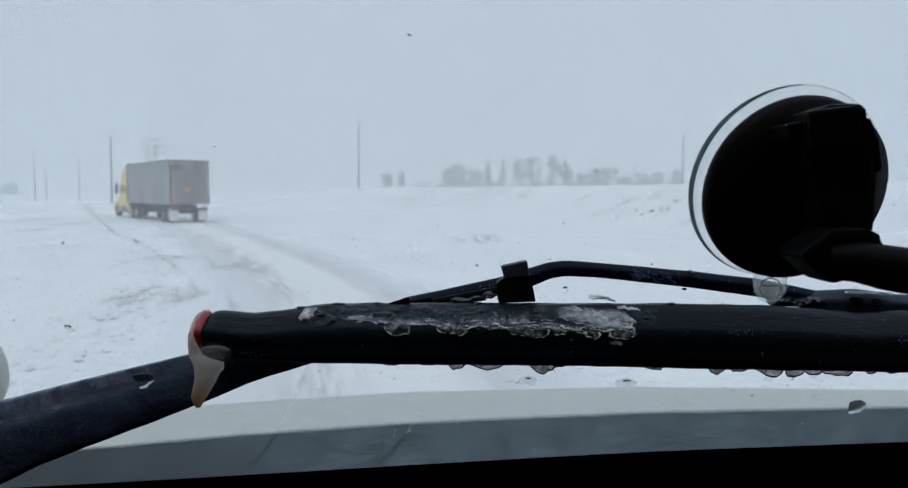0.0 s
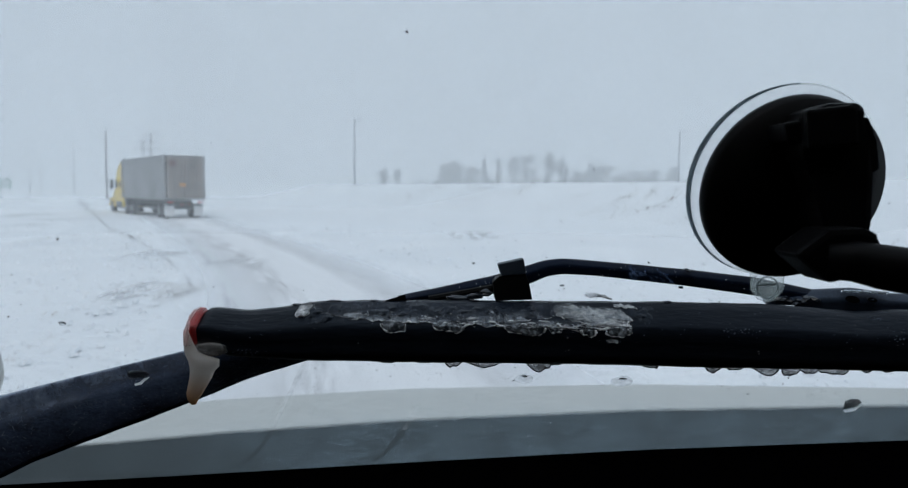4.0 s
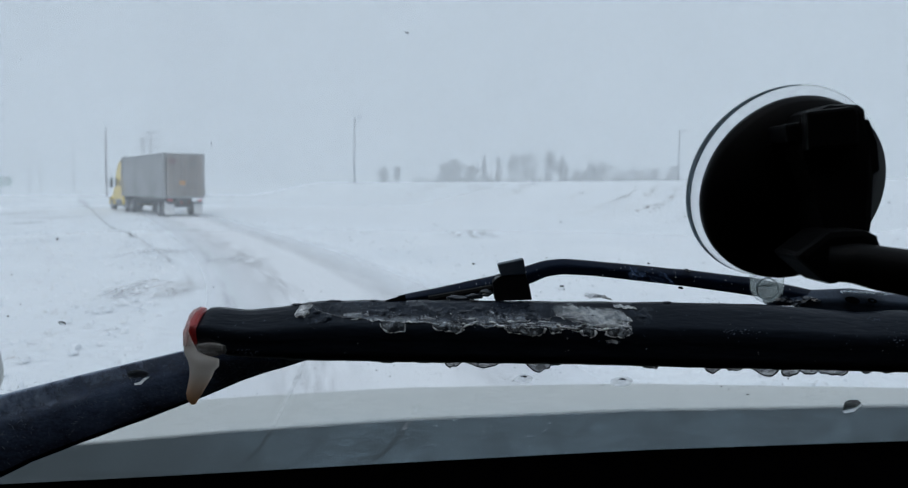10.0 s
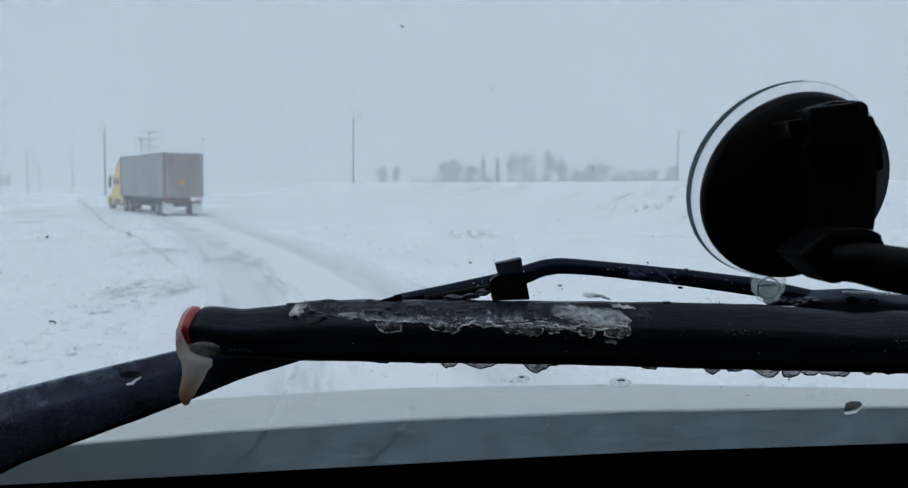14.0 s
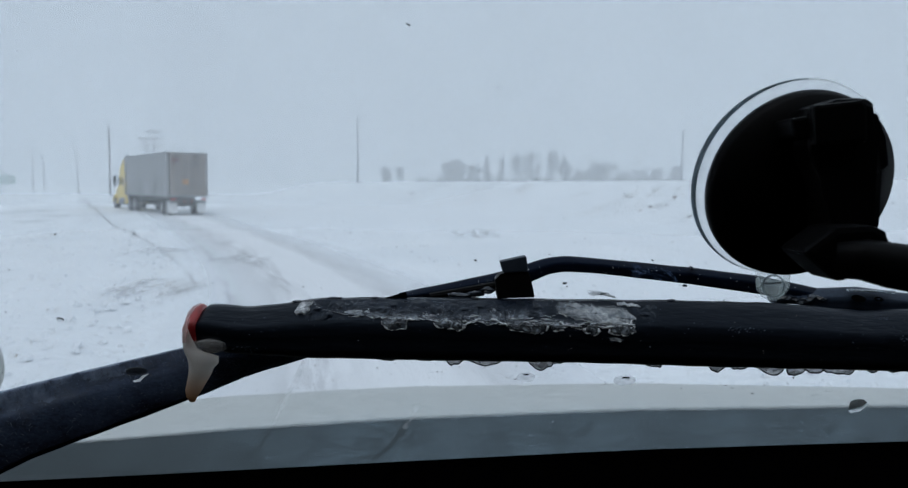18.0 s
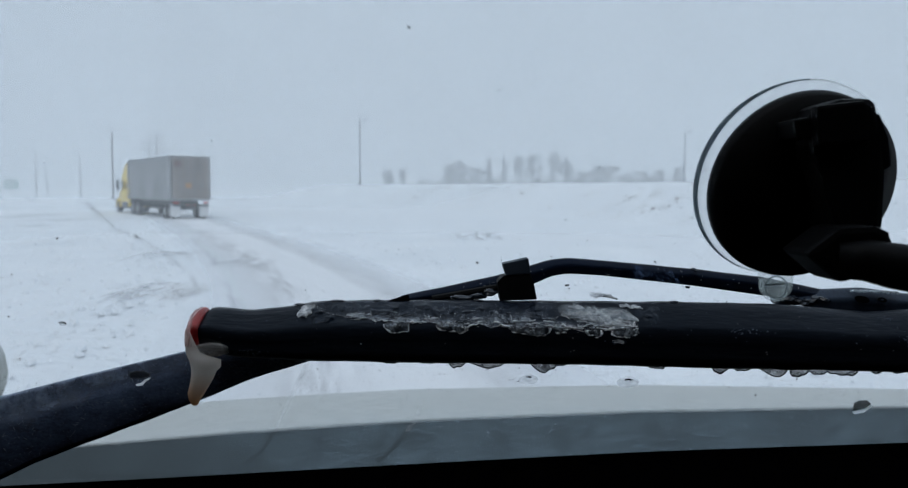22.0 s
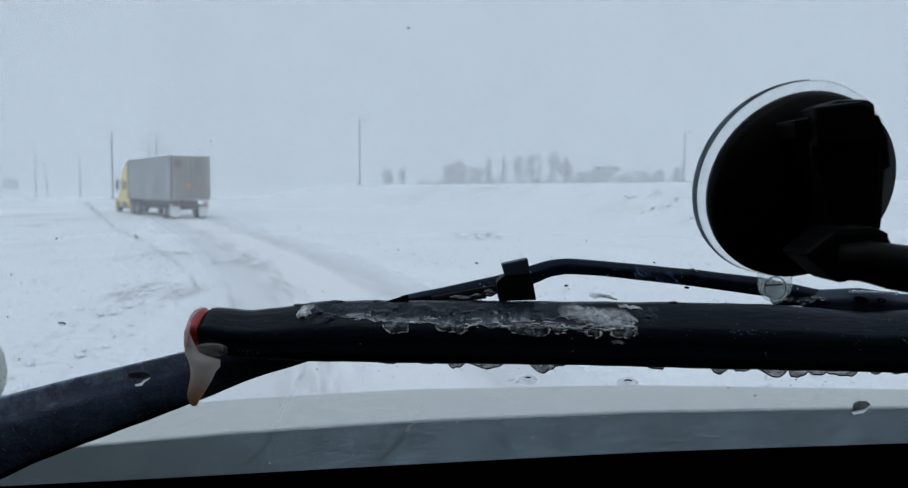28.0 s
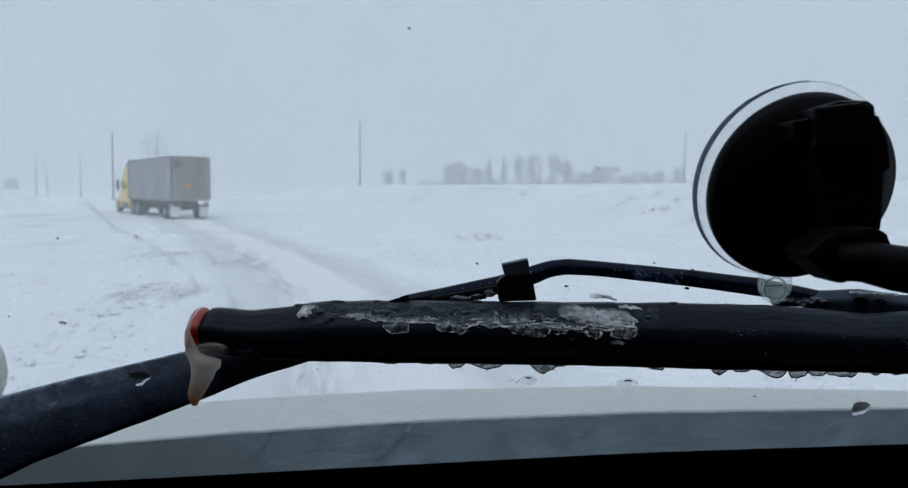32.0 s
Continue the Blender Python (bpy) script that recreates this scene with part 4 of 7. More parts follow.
part("arrow", rings(bmesh.new(), [[(x, y, z) for x, z in ((-0.25, 1.71), (-0.17, 1.63), (0.10, 1.92), (0.19, 1.83), (0.30, 2.18), (-0.06, 2.08), (0.02, 2.00))] for y in (-0.012, -0.0065)]), SIGN_WHITE, plate, "white arrow pointing up the ramp")
for words, z, size in (("323", 2.80, 0.56), ("EXIT", 2.30, 0.44)):
    text = bpy.data.curves.new("lettering", "FONT")
    text.body, text.size, text.align_x, text.extrude = words, size, "CENTER", 0.002
    text.materials.append(SIGN_WHITE)
    o = new("lettering", text)
    o.parent = plate
    o["label"] = "white lettering"
    o.matrix_basis = pose(0, -0.010, z, 90)


# ---- lorry stopped across the end of the ramp ----
def wheel(parent, x, y, r=0.5, w=0.28):
    t = part("wheel", tube(bmesh.new(), [(x - w / 2, y, r), (x - w / 2 + 0.04, y, r), (x + w / 2 - 0.04, y, r), (x + w / 2, y, r)], [r * 0.93, r, r, r * 0.93], 22), TYRE, parent)
    part("rim", cyl(bmesh.new(), (x - w / 2 - 0.012, y, r), (x + w / 2 + 0.012, y, r), r * 0.52, sides=16), RIM, t, "dull steel rim")
    return t


def lorry(m, cab_turn):
    e = thing("semi_truck", "yellow semi truck with a dirty grey container stopped in snow", "truck", m)
    L, W, z0, z1 = 12.2, 2.5, 1.22, 4.1
    bm = bmesh.new()
    prof = []
    n = 96
    for i in range(n + 1):
        ph = i % 4
        prof.append((W / 2 - (0.035 if ph in (1, 2) else 0.0), 0.12 + (L - 0.24) * i / n))
    for sx in (-1, 1):
        a = [bm.verts.new((sx * x, y, z0 + 0.16)) for x, y in prof]
        b = [bm.verts.new((sx * x, y, z1 - 0.12)) for x, y in prof]
        for i in range(n):
            bm.faces.new((a[i], a[i + 1], b[i + 1], b[i]))
    box(bm, -W / 2 + 0.05, W / 2 - 0.05, 0.05, L - 0.05, z1 - 0.08, z1 - 0.02)
    box(bm, -W / 2 + 0.05, W / 2 - 0.05, 0.05, L - 0.05, z0 + 0.02, z0 + 0.10)
    box(bm, -W / 2 + 0.02, W / 2 - 0.02, L - 0.1, L - 0.03, z0, z1)
    body = part("container_body", bm, BOX_GREY, e, "dirty grey ribbed container side")
    for sx in (-1, 1):
        part("top_rail", box(bmesh.new(), sx * W / 2 - 0.06, sx * W / 2 + 0.012, 0, L, z1 - 0.13, z1, 0.01), BOX_GREY, body)
        part("bottom_rail", box(bmesh.new(), sx * W / 2 - 0.06, sx * W / 2 + 0.012, 0, L, z0, z0 + 0.17, 0.01), BOX_GREY, body)
        for y in (0.06, L - 0.06):
            part("corner_post", box(bmesh.new(), sx * W / 2 - 0.12, sx * W / 2 + 0.016, y - 0.08, y + 0.08, z0, z1, 0.01), BOX_GREY, body)
    for sx in (-1, 1):
        d = part("container_door", box(bmesh.new(), min(sx * 0.01, sx * (W / 2 - 0.11)), max(sx * 0.01, sx * (W / 2 - 0.11)), -0.02, 0.05, z0 + 0.12, z1 - 0.1, 0.012), DOOR_GREY, e, "road-stained grey container door")
        for k in (0.22, 0.68):
            part("lock_rod", cyl(bmesh.new(), (sx * k, -0.06, z0 + 0.1), (sx * k, -0.06, z1 - 0.1), 0.022, sides=8), STEEL, d)
            part("lock_handle", box(bmesh.new(), sx * k - 0.03, sx * k + 0.17, -0.09, -0.07, z0 + 0.95, z0 + 1.0), STEEL, d)
        for z in (z0 + 0.4, z0 + 1.1, z0 + 1.8, z0 + 2.5):
            part("hinge", box(bmesh.new(), sx * (W / 2 - 0.1) - 0.07, sx * (W / 2 - 0.1) + 0.07, -0.05, -0.021, z, z + 0.1), DOOR_GREY, d)
    part("placard", box(bmesh.new(), -0.32, 0.0, -0.034, -0.0215, z0 + 0.85, z0 + 1.10), PLACARD, e, "orange warning placard")
    for i, k in enumerate((-0.95, -0.77, -0.6)):
        part("lettering", box(bmesh.new(), k - 0.06, k + 0.06, -0.034, -0.0215, z1 - 0.68, z1 - 0.4), MAROON, e, "dark red lettering bar")
    for z in (2.0, 2.14, 2.3, 2.62):
        part("stencil", box(bmesh.new(), 0.3, 0.62, -0.034, -0.0215, z0 + z, z0 + z + 0.05), DARK_STEEL, e)
    part("chassis", box(bmesh.new(), -0.5, 0.5, 0.2, L - 0.3, 0.86, z0 - 0.01, 0.02), DARK_STEEL, e)
    part("slider_box", box(bmesh.new(), -0.62, 0.62, 0.4, 3.0, 0.62, 0.858, 0.03), DARK_STEEL, e)
    part("rear_bumper", box(bmesh.new(), -1.15, 1.15, 0.02, 0.16, 0.86, 1.0, 0.02), DARK_STEEL, e)
    for sx in (-1, 1):
        part("mud_flap", box(bmesh.new(), sx * 0.92 - 0.3, sx * 0.92 + 0.3, 0.28, 0.30, 0.18, 0.98, 0.005), SIGN_WHITE, e, "dirty white mud flap")
        part("tail_light", box(bmesh.new(), sx * 0.95 - 0.16, sx * 0.95 + 0.16, -0.01, 0.02, 1.04, 1.14, 0.01), LAMP_RED, e, "red tail light")
        part("tail_light", box(bmesh.new(), sx * 0.22 - 0.06, sx * 0.22 + 0.06, 0.0, 0.018, 0.9, 0.98, 0.01), LAMP_RED, e, "red tail light")
        part("landing_leg", box(bmesh.new(), sx * 0.75 - 0.06, sx * 0.75 + 0.06, 8.9, 9.02, 0.3, 1.0, 0.01), DARK_STEEL, e)
        for y in (0.95, 2.2):
            wheel(e, sx * 0.98, y)
    # the tractor, turned against the trailer
    hinge = Matrix.Translation((0, L - 1.0, 0)) @ Matrix.Rotation(radians(cab_turn), 4, "Z")
    bm = bmesh.new()
    secs = [(0.9, 0.55, 3.95), (1.9, 0.55, 4.0), (2.5, 0.55, 3.75), (3.0, 0.55, 3.2), (3.35, 0.6, 2.65), (3.6, 0.62, 1.98), (4.6, 0.62, 1.85), (5.1, 0.66, 1.7), (5.3, 0.7, 1.3)]
    loops = []
    for y, b, t in secs:
        w = 1.22 if y < 3.3 else 1.22 - 0.14 * (y - 3.3)
        loops.append([(-w, y, b), (-w, y, b + 0.5 * (t - b)), (-w * 0.97, y, t - 0.18), (-w * 0.85, y, t), (w * 0.85, y, t), (w * 0.97, y, t - 0.18), (w, y, b + 0.5 * (t - b)), (w, y, b)])
    rings(bm, loops)
    bm.transform(hinge)
    cab = part("cab", bm, YELLOW, e, "bright yellow sleeper cab with a roof fairing")

    def on_cab(name, bm, material, label=""):
        bm.transform(hinge)
        return part(name, bm, material, cab, label)
    on_cab("back_wall", box(bmesh.new(), -1.12, 1.12, 0.84, 0.897, 0.7, 3.8), DARK_STEEL, "dark rear wall of the sleeper")
    for sx in (-1, 1):
        on_cab("side_window", box(bmesh.new(), sx * 1.21 - 0.02, sx * 1.21 + 0.02, 2.72, 3.28, 1.95, 2.55, 0.01), CAB_GLASS, "dark side window")
        on_cab("sleeper_window", box(bmesh.new(), sx * 1.21 - 0.02, sx * 1.21 + 0.02, 1.75, 2.2, 1.95, 2.5, 0.01), CAB_GLASS, "dark sleeper window")
        on_cab("mirror", box(bmesh.new(), sx * 1.45 - 0.1, sx * 1.45 + 0.1, 3.35, 3.5, 1.85, 2.65, 0.04), BLACK, "tall black door mirror")
        on_cab("mirror_arm", tube(bmesh.new(), [(sx * 1.2, 3.3, 2.6), (sx * 1.45, 3.42, 2.68)], 0.025, 6), BLACK)
        on_cab("wheel_arch", tube(bmesh.new(), [(sx * 1.1, 4.62 + 0.62 * math.cos(a), 0.52 + 0.62 * math.sin(a)) for a in [math.pi * k / 8 for k in range(9)]], 0.09, 8), YELLOW)
        on_cab("headlight", lump(bmesh.new(), (sx * 0.82, 5.25, 1.05), (0.16, 0.07, 0.12), 1, 0.0, 2), REFLECTOR, "clear headlight")
        on_cab("fuel_tank", cyl(bmesh.new(), (sx * 1.0, 1.5, 0.72), (sx * 1.0, 2.9, 0.72), 0.32), STEEL, "dull steel fuel tank")
        on_cab("exhaust_stack", cyl(bmesh.new(), (sx * 1.12, 0.76, 0.9), (sx * 1.12, 0.76, 4.25), 0.075, sides=12), STEEL, "upright exhaust stack")
    on_cab("windscreen", rings(bmesh.new(), [[(-1.0, 3.06, 3.1), (1.0, 3.06, 3.1), (1.0, 3.47, 2.4), (-1.0, 3.47, 2.4)], [(-1.0, 3.09, 3.12), (1.0, 3.09, 3.12), (1.0, 3.50, 2.42), (-1.0, 3.50, 2.42)]]), CAB_GLASS, "dark windscreen")
    on_cab("bumper", box(bmesh.new(), -1.1, 1.1, 5.15, 5.4, 0.4, 0.85, 0.06), YELLOW)
    on_cab("frame_rail", box(bmesh.new(), -0.45, 0.45, -1.3, 4.5, 0.62, 0.92, 0.03), DARK_STEEL)
    for sx in (-1, 1):
        for y in (-0.95, 0.4, 4.62):
            bm = tube(bmesh.new(), [(sx * 1.0 - 0.16, y, 0.5), (sx * 1.0 - 0.12, y, 0.5), (sx * 1.0 + 0.12, y, 0.5), (sx * 1.0 + 0.16, y, 0.5)], [0.46, 0.5, 0.5, 0.46], 22)
            bm.transform(hinge)
            t = part("wheel", bm, TYRE, e)
            bm = cyl(bmesh.new(), (sx * 1.0 - 0.17, y, 0.5), (sx * 1.0 + 0.17, y, 0.5), 0.26)
            bm.transform(hinge)
            part("rim", bm, RIM, t, "dull steel rim")
    return e


lorry(pose(-17.0, 50.7, ground_z(-20, 56) - 0.02, 0, 0, 34), 3)


# ---- trees ----
def grow(bm, p, d, length, r, depth, rng, twigs):
    q = p + d * length
    mid = p + d * length * 0.5 + Vector((rng.gauss(0, 1), rng.gauss(0, 1), rng.gauss(0, 0.5))) * length * 0.08
    tube(bm, [p, mid, q], [r, r * 0.85, r * 0.68], 5 if depth > 1 else 3, caps=False)
    if depth == 0:
        return
    kids = 3 if depth > 3 else (5 if depth > 1 else 7)
    for i in range(kids):
        t = 0.22 + 0.78 * (i + rng.random()) / kids
        start = p + d * length * t
        axis = Vector((rng.gauss(0, 1), rng.gauss(0, 1), rng.gauss(0, 0.4))).normalized()
        nd = (d * 0.80 + axis * (0.55 if depth > 3 else 0.8) + Vector((0, 0, 0.42 if depth > 3 else 0.2))).normalized()
        grow(twigs if depth <= 2 else bm, start, nd, length * rng.uniform(0.5, 0.72), r * (0.5 if depth > 3 else 0.42), depth - 1, rng, twigs)


def bare_tree(x, y, h, seed, stems=1, spread_m=0.0):
    rng = random.Random(seed)
    e = thing("bare_tree", "leafless frosted cottonwood with fine upright branches", "tree", pose(x, y, ground_z(x, y) - 0.1), "bare trees")
    a, b = bmesh.new(), bmesh.new()
    for i in range(stems):
        o = Vector((rng.gauss(0, spread_m), rng.gauss(0, spread_m), 0))
        grow(a, o, Vector((rng.gauss(0, .1), rng.gauss(0, .1), 1)).normalized(), h * rng.uniform(0.42, 0.52), h * 0.011, 5, rng, b)
    part("trunk", a, BARK, e)
    part("crown", b, TWIG, e, "haze of fine frosted twigs")
    return e


bare_tree(11.3, -90.6, 8.0, 3, 3, 0.45)
bare_tree(12.9, -88.0, 8.8, 4, 2, 0.4)
bare_tree(14.6, -89.9, 8.2, 8, 2, 0.4)


def far_tree(x, y, h, w, seed):
    """A distant crown of many small clumps, uneven at its rim."""
    rng = random.Random(seed)
    e = thing("far_tree", "distant frosted tree blurred by drifting snow", "tree", pose(x, y, ground_z(x, y) - 0.3), "far trees")
    part("trunk", cyl(bmesh.new(), (0, 0, 0), (0, 0, h * 0.5), 0.16, 0.1, 7), BARK, e)
    bm = bmesh.new()
    lobes = [(rng.uniform(-0.36, 0.36), rng.uniform(-0.3, 0.3), rng.uniform(0.30, 0.86), rng.uniform(0.16, 0.30)) for _ in range(7)] + [(0, 0, 0.8, 0.2), (0, 0, 0.4, 0.3)]
    for i in range(620):
        a, b, c, r = lobes[i % 9]
        v = Vector((rng.gauss(0, 1), rng.gauss(0, 1), rng.gauss(0, 1))).normalized() * r * rng.random() ** 0.45
        c = Vector(((a + v.x) * w, (b + v.y) * w, max(0.02, c + v.z) * h))
        s = (0.15 + 0.30 * rng.random()) * min(1.0, h / 4)
        v = [bm.verts.new(c + s * Vector((rng.uniform(-1, 1), rng.uniform(-1, 1), rng.uniform(-1, 1)))) for _ in range(4)]
        bm.faces.new((v[0], v[1], v[2]))
        bm.faces.new((v[0], v[2], v[3]))
    part("crown", bm, NEEDLE, e)
    return e


rng = random.Random(21)
for x, h, w in ((-15.2, 2.9, 2.6), (-12.1, 3.1, 1.3), (-7.0, 1.6, 3.6), (-1.0, 4.4, 4.0), (1.2, 4.9, 3.6), (4.6, 3.9, 4.0), (7.8, 5.4, 1.4), (11.1, 5.4, 1.5), (14.5, 6.0, 4.2), (17.6, 6.6, 4.6), (22.6, 6.0, 4.4), (25.3, 5.6, 3.6), (28.6, 3.4, 2.8), (32.0, 4.4, 4.0), (35.0, 4.9, 4.4), (39.2, 2.8, 4.6), (43.4, 3.2, 4.4), (47.0, 3.4, 4.0), (51.2, 4.4, 3.4), (59, 4.8, 5), (68, 5.2, 6), (80, 5.0, 6), (94, 5.4, 6)):
    d = rng.uniform(-9, 9)
    far_tree(x * (180 + d) / 180, 180 + d, h * 1.22, w * 1.1, int(x * 10) + 999)
# the low scrub that joins them
for i in range(34):
    x = -3 + 1.75 * i
    far_tree(x, 186 + rng.uniform(-3, 6), rng.uniform(1.5, 2.6), rng.uniform(3.0, 4.8), 3000 + i)


def pine(x, y, h, seed):
    rng = random.Random(seed)
    e = thing("pine_tree", "small snow-dusted pine on the hillside", "tree", pose(x, y, ground_z(x, y) - 0.1), "pines")
    part("trunk", cyl(bmesh.new(), (0, 0, 0), (0, 0, h), 0.07, 0.02, 7), BARK, e)
    bm = bmesh.new()
    for i in range(70):
        t = 0.12 + 0.88 * i / 70
        a = i * 2.4
        r = h * 0.26 * (1 - t) + 0.12
        d = Vector((math.cos(a), math.sin(a), 0.25))
        for k in range(9):
            c = Vector((0, 0, h * t)) + d * r * (k + 1) / 9
            s = 0.10
            v = [bm.verts.new(c + s * Vector((rng.uniform(-1, 1), rng.uniform(-1, 1), rng.uniform(-1, 1)))) for _ in range(3)]
            bm.faces.new(v)
    part("crown", bm, NEEDLE, e)


for i, (x, y, h) in enumerate(((19, -130, 3.6), (22, -136, 3.0), (24, -128, 3.8), (21, -165, 4.2), (27, -185, 4.5), (20, -112, 2.4), (24, -205, 5.5))):
    pine(x, y, h, i)


# ---- rail fence along the top of the hill ----
def buck_fence(points, name="rail_fence"):
    e = thing(name, "weathered wooden buck-and-rail fence on the snowy hill crest", "fence")
    prev = None
    for x, y in points:
        z = ground_z(x, y)
        for s in (-1, 1):
            part("post", tube(bmesh.new(), [(x + s * 0.55, y, z - 0.1), (x - s * 0.22, y, z + 1.45)], 0.06, 6), WOOD, e)
        if prev:
            for hz in (0.45, 0.85, 1.25):
                part("rail", tube(bmesh.new(), [(prev[0], prev[1], prev[2] + hz), (x, y, z + hz)], 0.055, 6), WOOD, e)
        prev = (x, y, z)
    return e


def post_fence(points):
    e = thing("post_fence", "weathered post-and-rail fence on the snowy hill crest", "fence")
    prev = None
    for x, y in points:
        z = ground_z(x, y)
        part("post", cyl(bmesh.new(), (x, y, z - 0.2), (x, y, z + 1.3), 0.06, 0.055, 7), WOOD, e)
        if prev:
            for hz in (0.4, 0.78, 1.16):
                part("rail", tube(bmesh.new(), [(prev[0], prev[1] , prev[2] + hz), (x, y, z + hz)], 0.036, 6), WOOD, e)
        prev = (x, y, z)
    return e


post_fence([(24.6 + 0.10 * i, -4.0 - 2.2 * i) for i in range(19)])
buck_fence([(bank_foot(-62 - 3.2 * i) + 14.5 + 0.10 * i, -62 - 3.2 * i) for i in range(36)])

# raw earth face below the fence
bm = bmesh.new()
loops = []
for i in range(40):
    y = -2 - 1.1 * i
    x = 22.6 + 0.05 * (-2 - y)
    k = min(1.0, (i + 0.3) / 6, (39.3 - i) / 6) * (0.75 + 0.6 * noise.noise(Vector((y * 0.21, 2, 0))))
    loops.append([(x + 0.15 * noise.noise(Vector((y, j, 0))) + a, y, ground_z(x + a, y) + b * k + 0.08 * noise.noise(Vector((y * 0.8, j, 3)))) for j, (a, b) in enumerate(((0.1, -0.4), (0.2, 0.14), (0.6, 0.26), (1.0, 0.24), (1.25, 0.12), (1.3, -0.4)))])
rings(bm, loops)
tagged(part("earth_bank", bm, EARTH), "raw brown earth face dusted with snow under the fence", "bank", kind="structure")

# guard rail and bridge across the field, beside the main road
def guard_rail(points):
    e = thing("guard_rail", "low snow-caked guard rail beside the main carriageway", "guard rail", group="guard rails")
    loops = []
    for x, y in points:
        z = ground_z(x, y)
        part("post", box(bmesh.new(), x - 0.08, x + 0.08, y - 0.06, y + 0.06, z - 0.2, z + 0.66, 0.01), WOOD, e)
        loops.append([(x + a, y - 0.1 - c, z + k) for a, c, k in ((0.09, 0, 0.36), (0.13, 0.06, 0.44), (0.09, 0, 0.54), (0.13, 0.06, 0.64), (0.09, 0, 0.74), (0.06, -0.03, 0.74), (0.06, -0.03, 0.36))])
    part("beam", rings(bmesh.new(), loops), STEEL, e, "ribbed steel beam")
    return e


guard_rail([(-22, -290 + 4 * i) for i in range(30)])
guard_rail([(-118 + 3.5 * i, 122 + 1.2 * i) for i in range(9)])


# ---- the vehicle round the camera: closed cabin, bonnet, windscreen ----
def slope(z):
    """The windscreen's y at height z."""
    return 0.428 + 0.86 * (1.917 - z)


def cabin_panel(name, label, corners, thick, material):
    bm = bmesh.new()
    a = [Vector(c) for c in corners]
    nrm = (a[1] - a[0]).cross(a[2] - a[0]).normalized() * thick
    rings(bm, [a, [c + nrm for c in a]])
    return tagged(part(name, bm, material), label, "vehicle interior", kind="structure")


zt, zb = 2.42, 1.865
cabin_panel("ceiling", "plain dark headliner of the vehicle cabin", [(-1.0, -1.3, zt), (1.0, -1.3, zt), (1.0, slope(zt), zt), (-1.0, slope(zt), zt)], 0.05, CABIN)
cabin_panel("wall_back", "plain dark rear wall of the cabin", [(-1.0, -1.3, 0.7), (1.0, -1.3, 0.7), (1.0, -1.3, zt), (-1.0, -1.3, zt)], 0.05, CABIN)
cabin_panel("floor", "dark cabin floor", [(-1.0, -1.3, 0.7), (1.0, -1.3, 0.7), (1.0, 0.9, 0.7), (-1.0, 0.9, 0.7)], -0.05, CABIN)
for s, nm in ((-1, "wall_left"), (1, "wall_right")):
    cabin_panel(nm, "plain dark side of the cabin", [(s * 1.0, -1.3, 0.7), (s * 1.0, 0.56, 0.7), (s * 1.0, slope(1.86), 1.86), (s * 1.0, slope(zt), zt), (s * 1.0, -1.3, zt)], 0.05 * s, CABIN)

# dashboard: its rim hides the foot of the screen
bm = bmesh.new()
rim = [(-1.0551, 1.7945), (-0.4886, 1.8072), (-0.2764, 1.8180), (-0.1705, 1.8241), (-0.0295, 1.8331), (0.1110, 1.8417), (0.2752, 1.8485), (0.5666, 1.8582), (1.0564, 1.8653)]
loops = []
for x in np.linspace(-0.98, 0.98, 40):
    z = float(np.interp(x, [p[0] for p in rim], [p[1] for p in rim]))
    loops.append([(x, 0.475, z - 0.012), (x, 0.468, z), (x, 0.44, z + 0.0005 - 0.008), (x, 0.20, z - 0.075), (x, 0.14, z - 0.13), (x, 0.16, 0.95), (x, 0.55, 0.95), (x, 0.56, z - 0.06)])
rings(bm, loops)
tagged(part("dashboard", bm, DASH, smooth=False), "matte black dashboard top under the windscreen", "dashboard", kind="structure")

# windscreen
e = thing("windscreen", "raked windscreen flecked with grit and melting drops", "windscreen", kind="structure")
bm = bmesh.new()
zs = (1.80, 2.44)
rings(bm, [[(-0.98, slope(zs[0]) - k, zs[0]), (0.98, slope(zs[0]) - k, zs[0]), (0.98, slope(zs[1]) - k, zs[1]), (-0.98, slope(zs[1]) - k, zs[1])] for k in (0.0, 0.001)])
pane = part("pane", bm, GLASS, e)
pane.visible_shadow = False
tilt = math.degrees(math.atan2(1, 0.86))


def drop(x, z, w, h, bulge, seed):
    bm = bmesh.new()
    lump(bm, (0, 0, 0), (w, bulge * min(w, h), h), seed, 0.22, 4, 1.1)
    for v in bm.verts:
        if v.co.y > 0:
            v.co.y *= 0.04
    o = tagged(part("water_drop", bm, DROP, smooth=True), "clear drop of meltwater on the windscreen", "water drop", "drops on the glass")
    o.matrix_basis = Matrix.Translation((x, slope(z) - 0.0015, z)) @ Matrix.Rotation(radians(90 - tilt), 4, "X")
    return o


for i, (x, z, w, h, bulge) in enumerate(((0.1010, 1.8906, 0.0024, 0.0011, 0.8), (0.0431, 1.8922, 0.0018, 0.0010, 0.8), (-0.2102, 1.9270, 0.0020, 0.0016, 0.45), (0.0568, 1.9520, 0.0012, 0.0009, 0.45))):
    drop(x, z, w, h, bulge, i + 3)
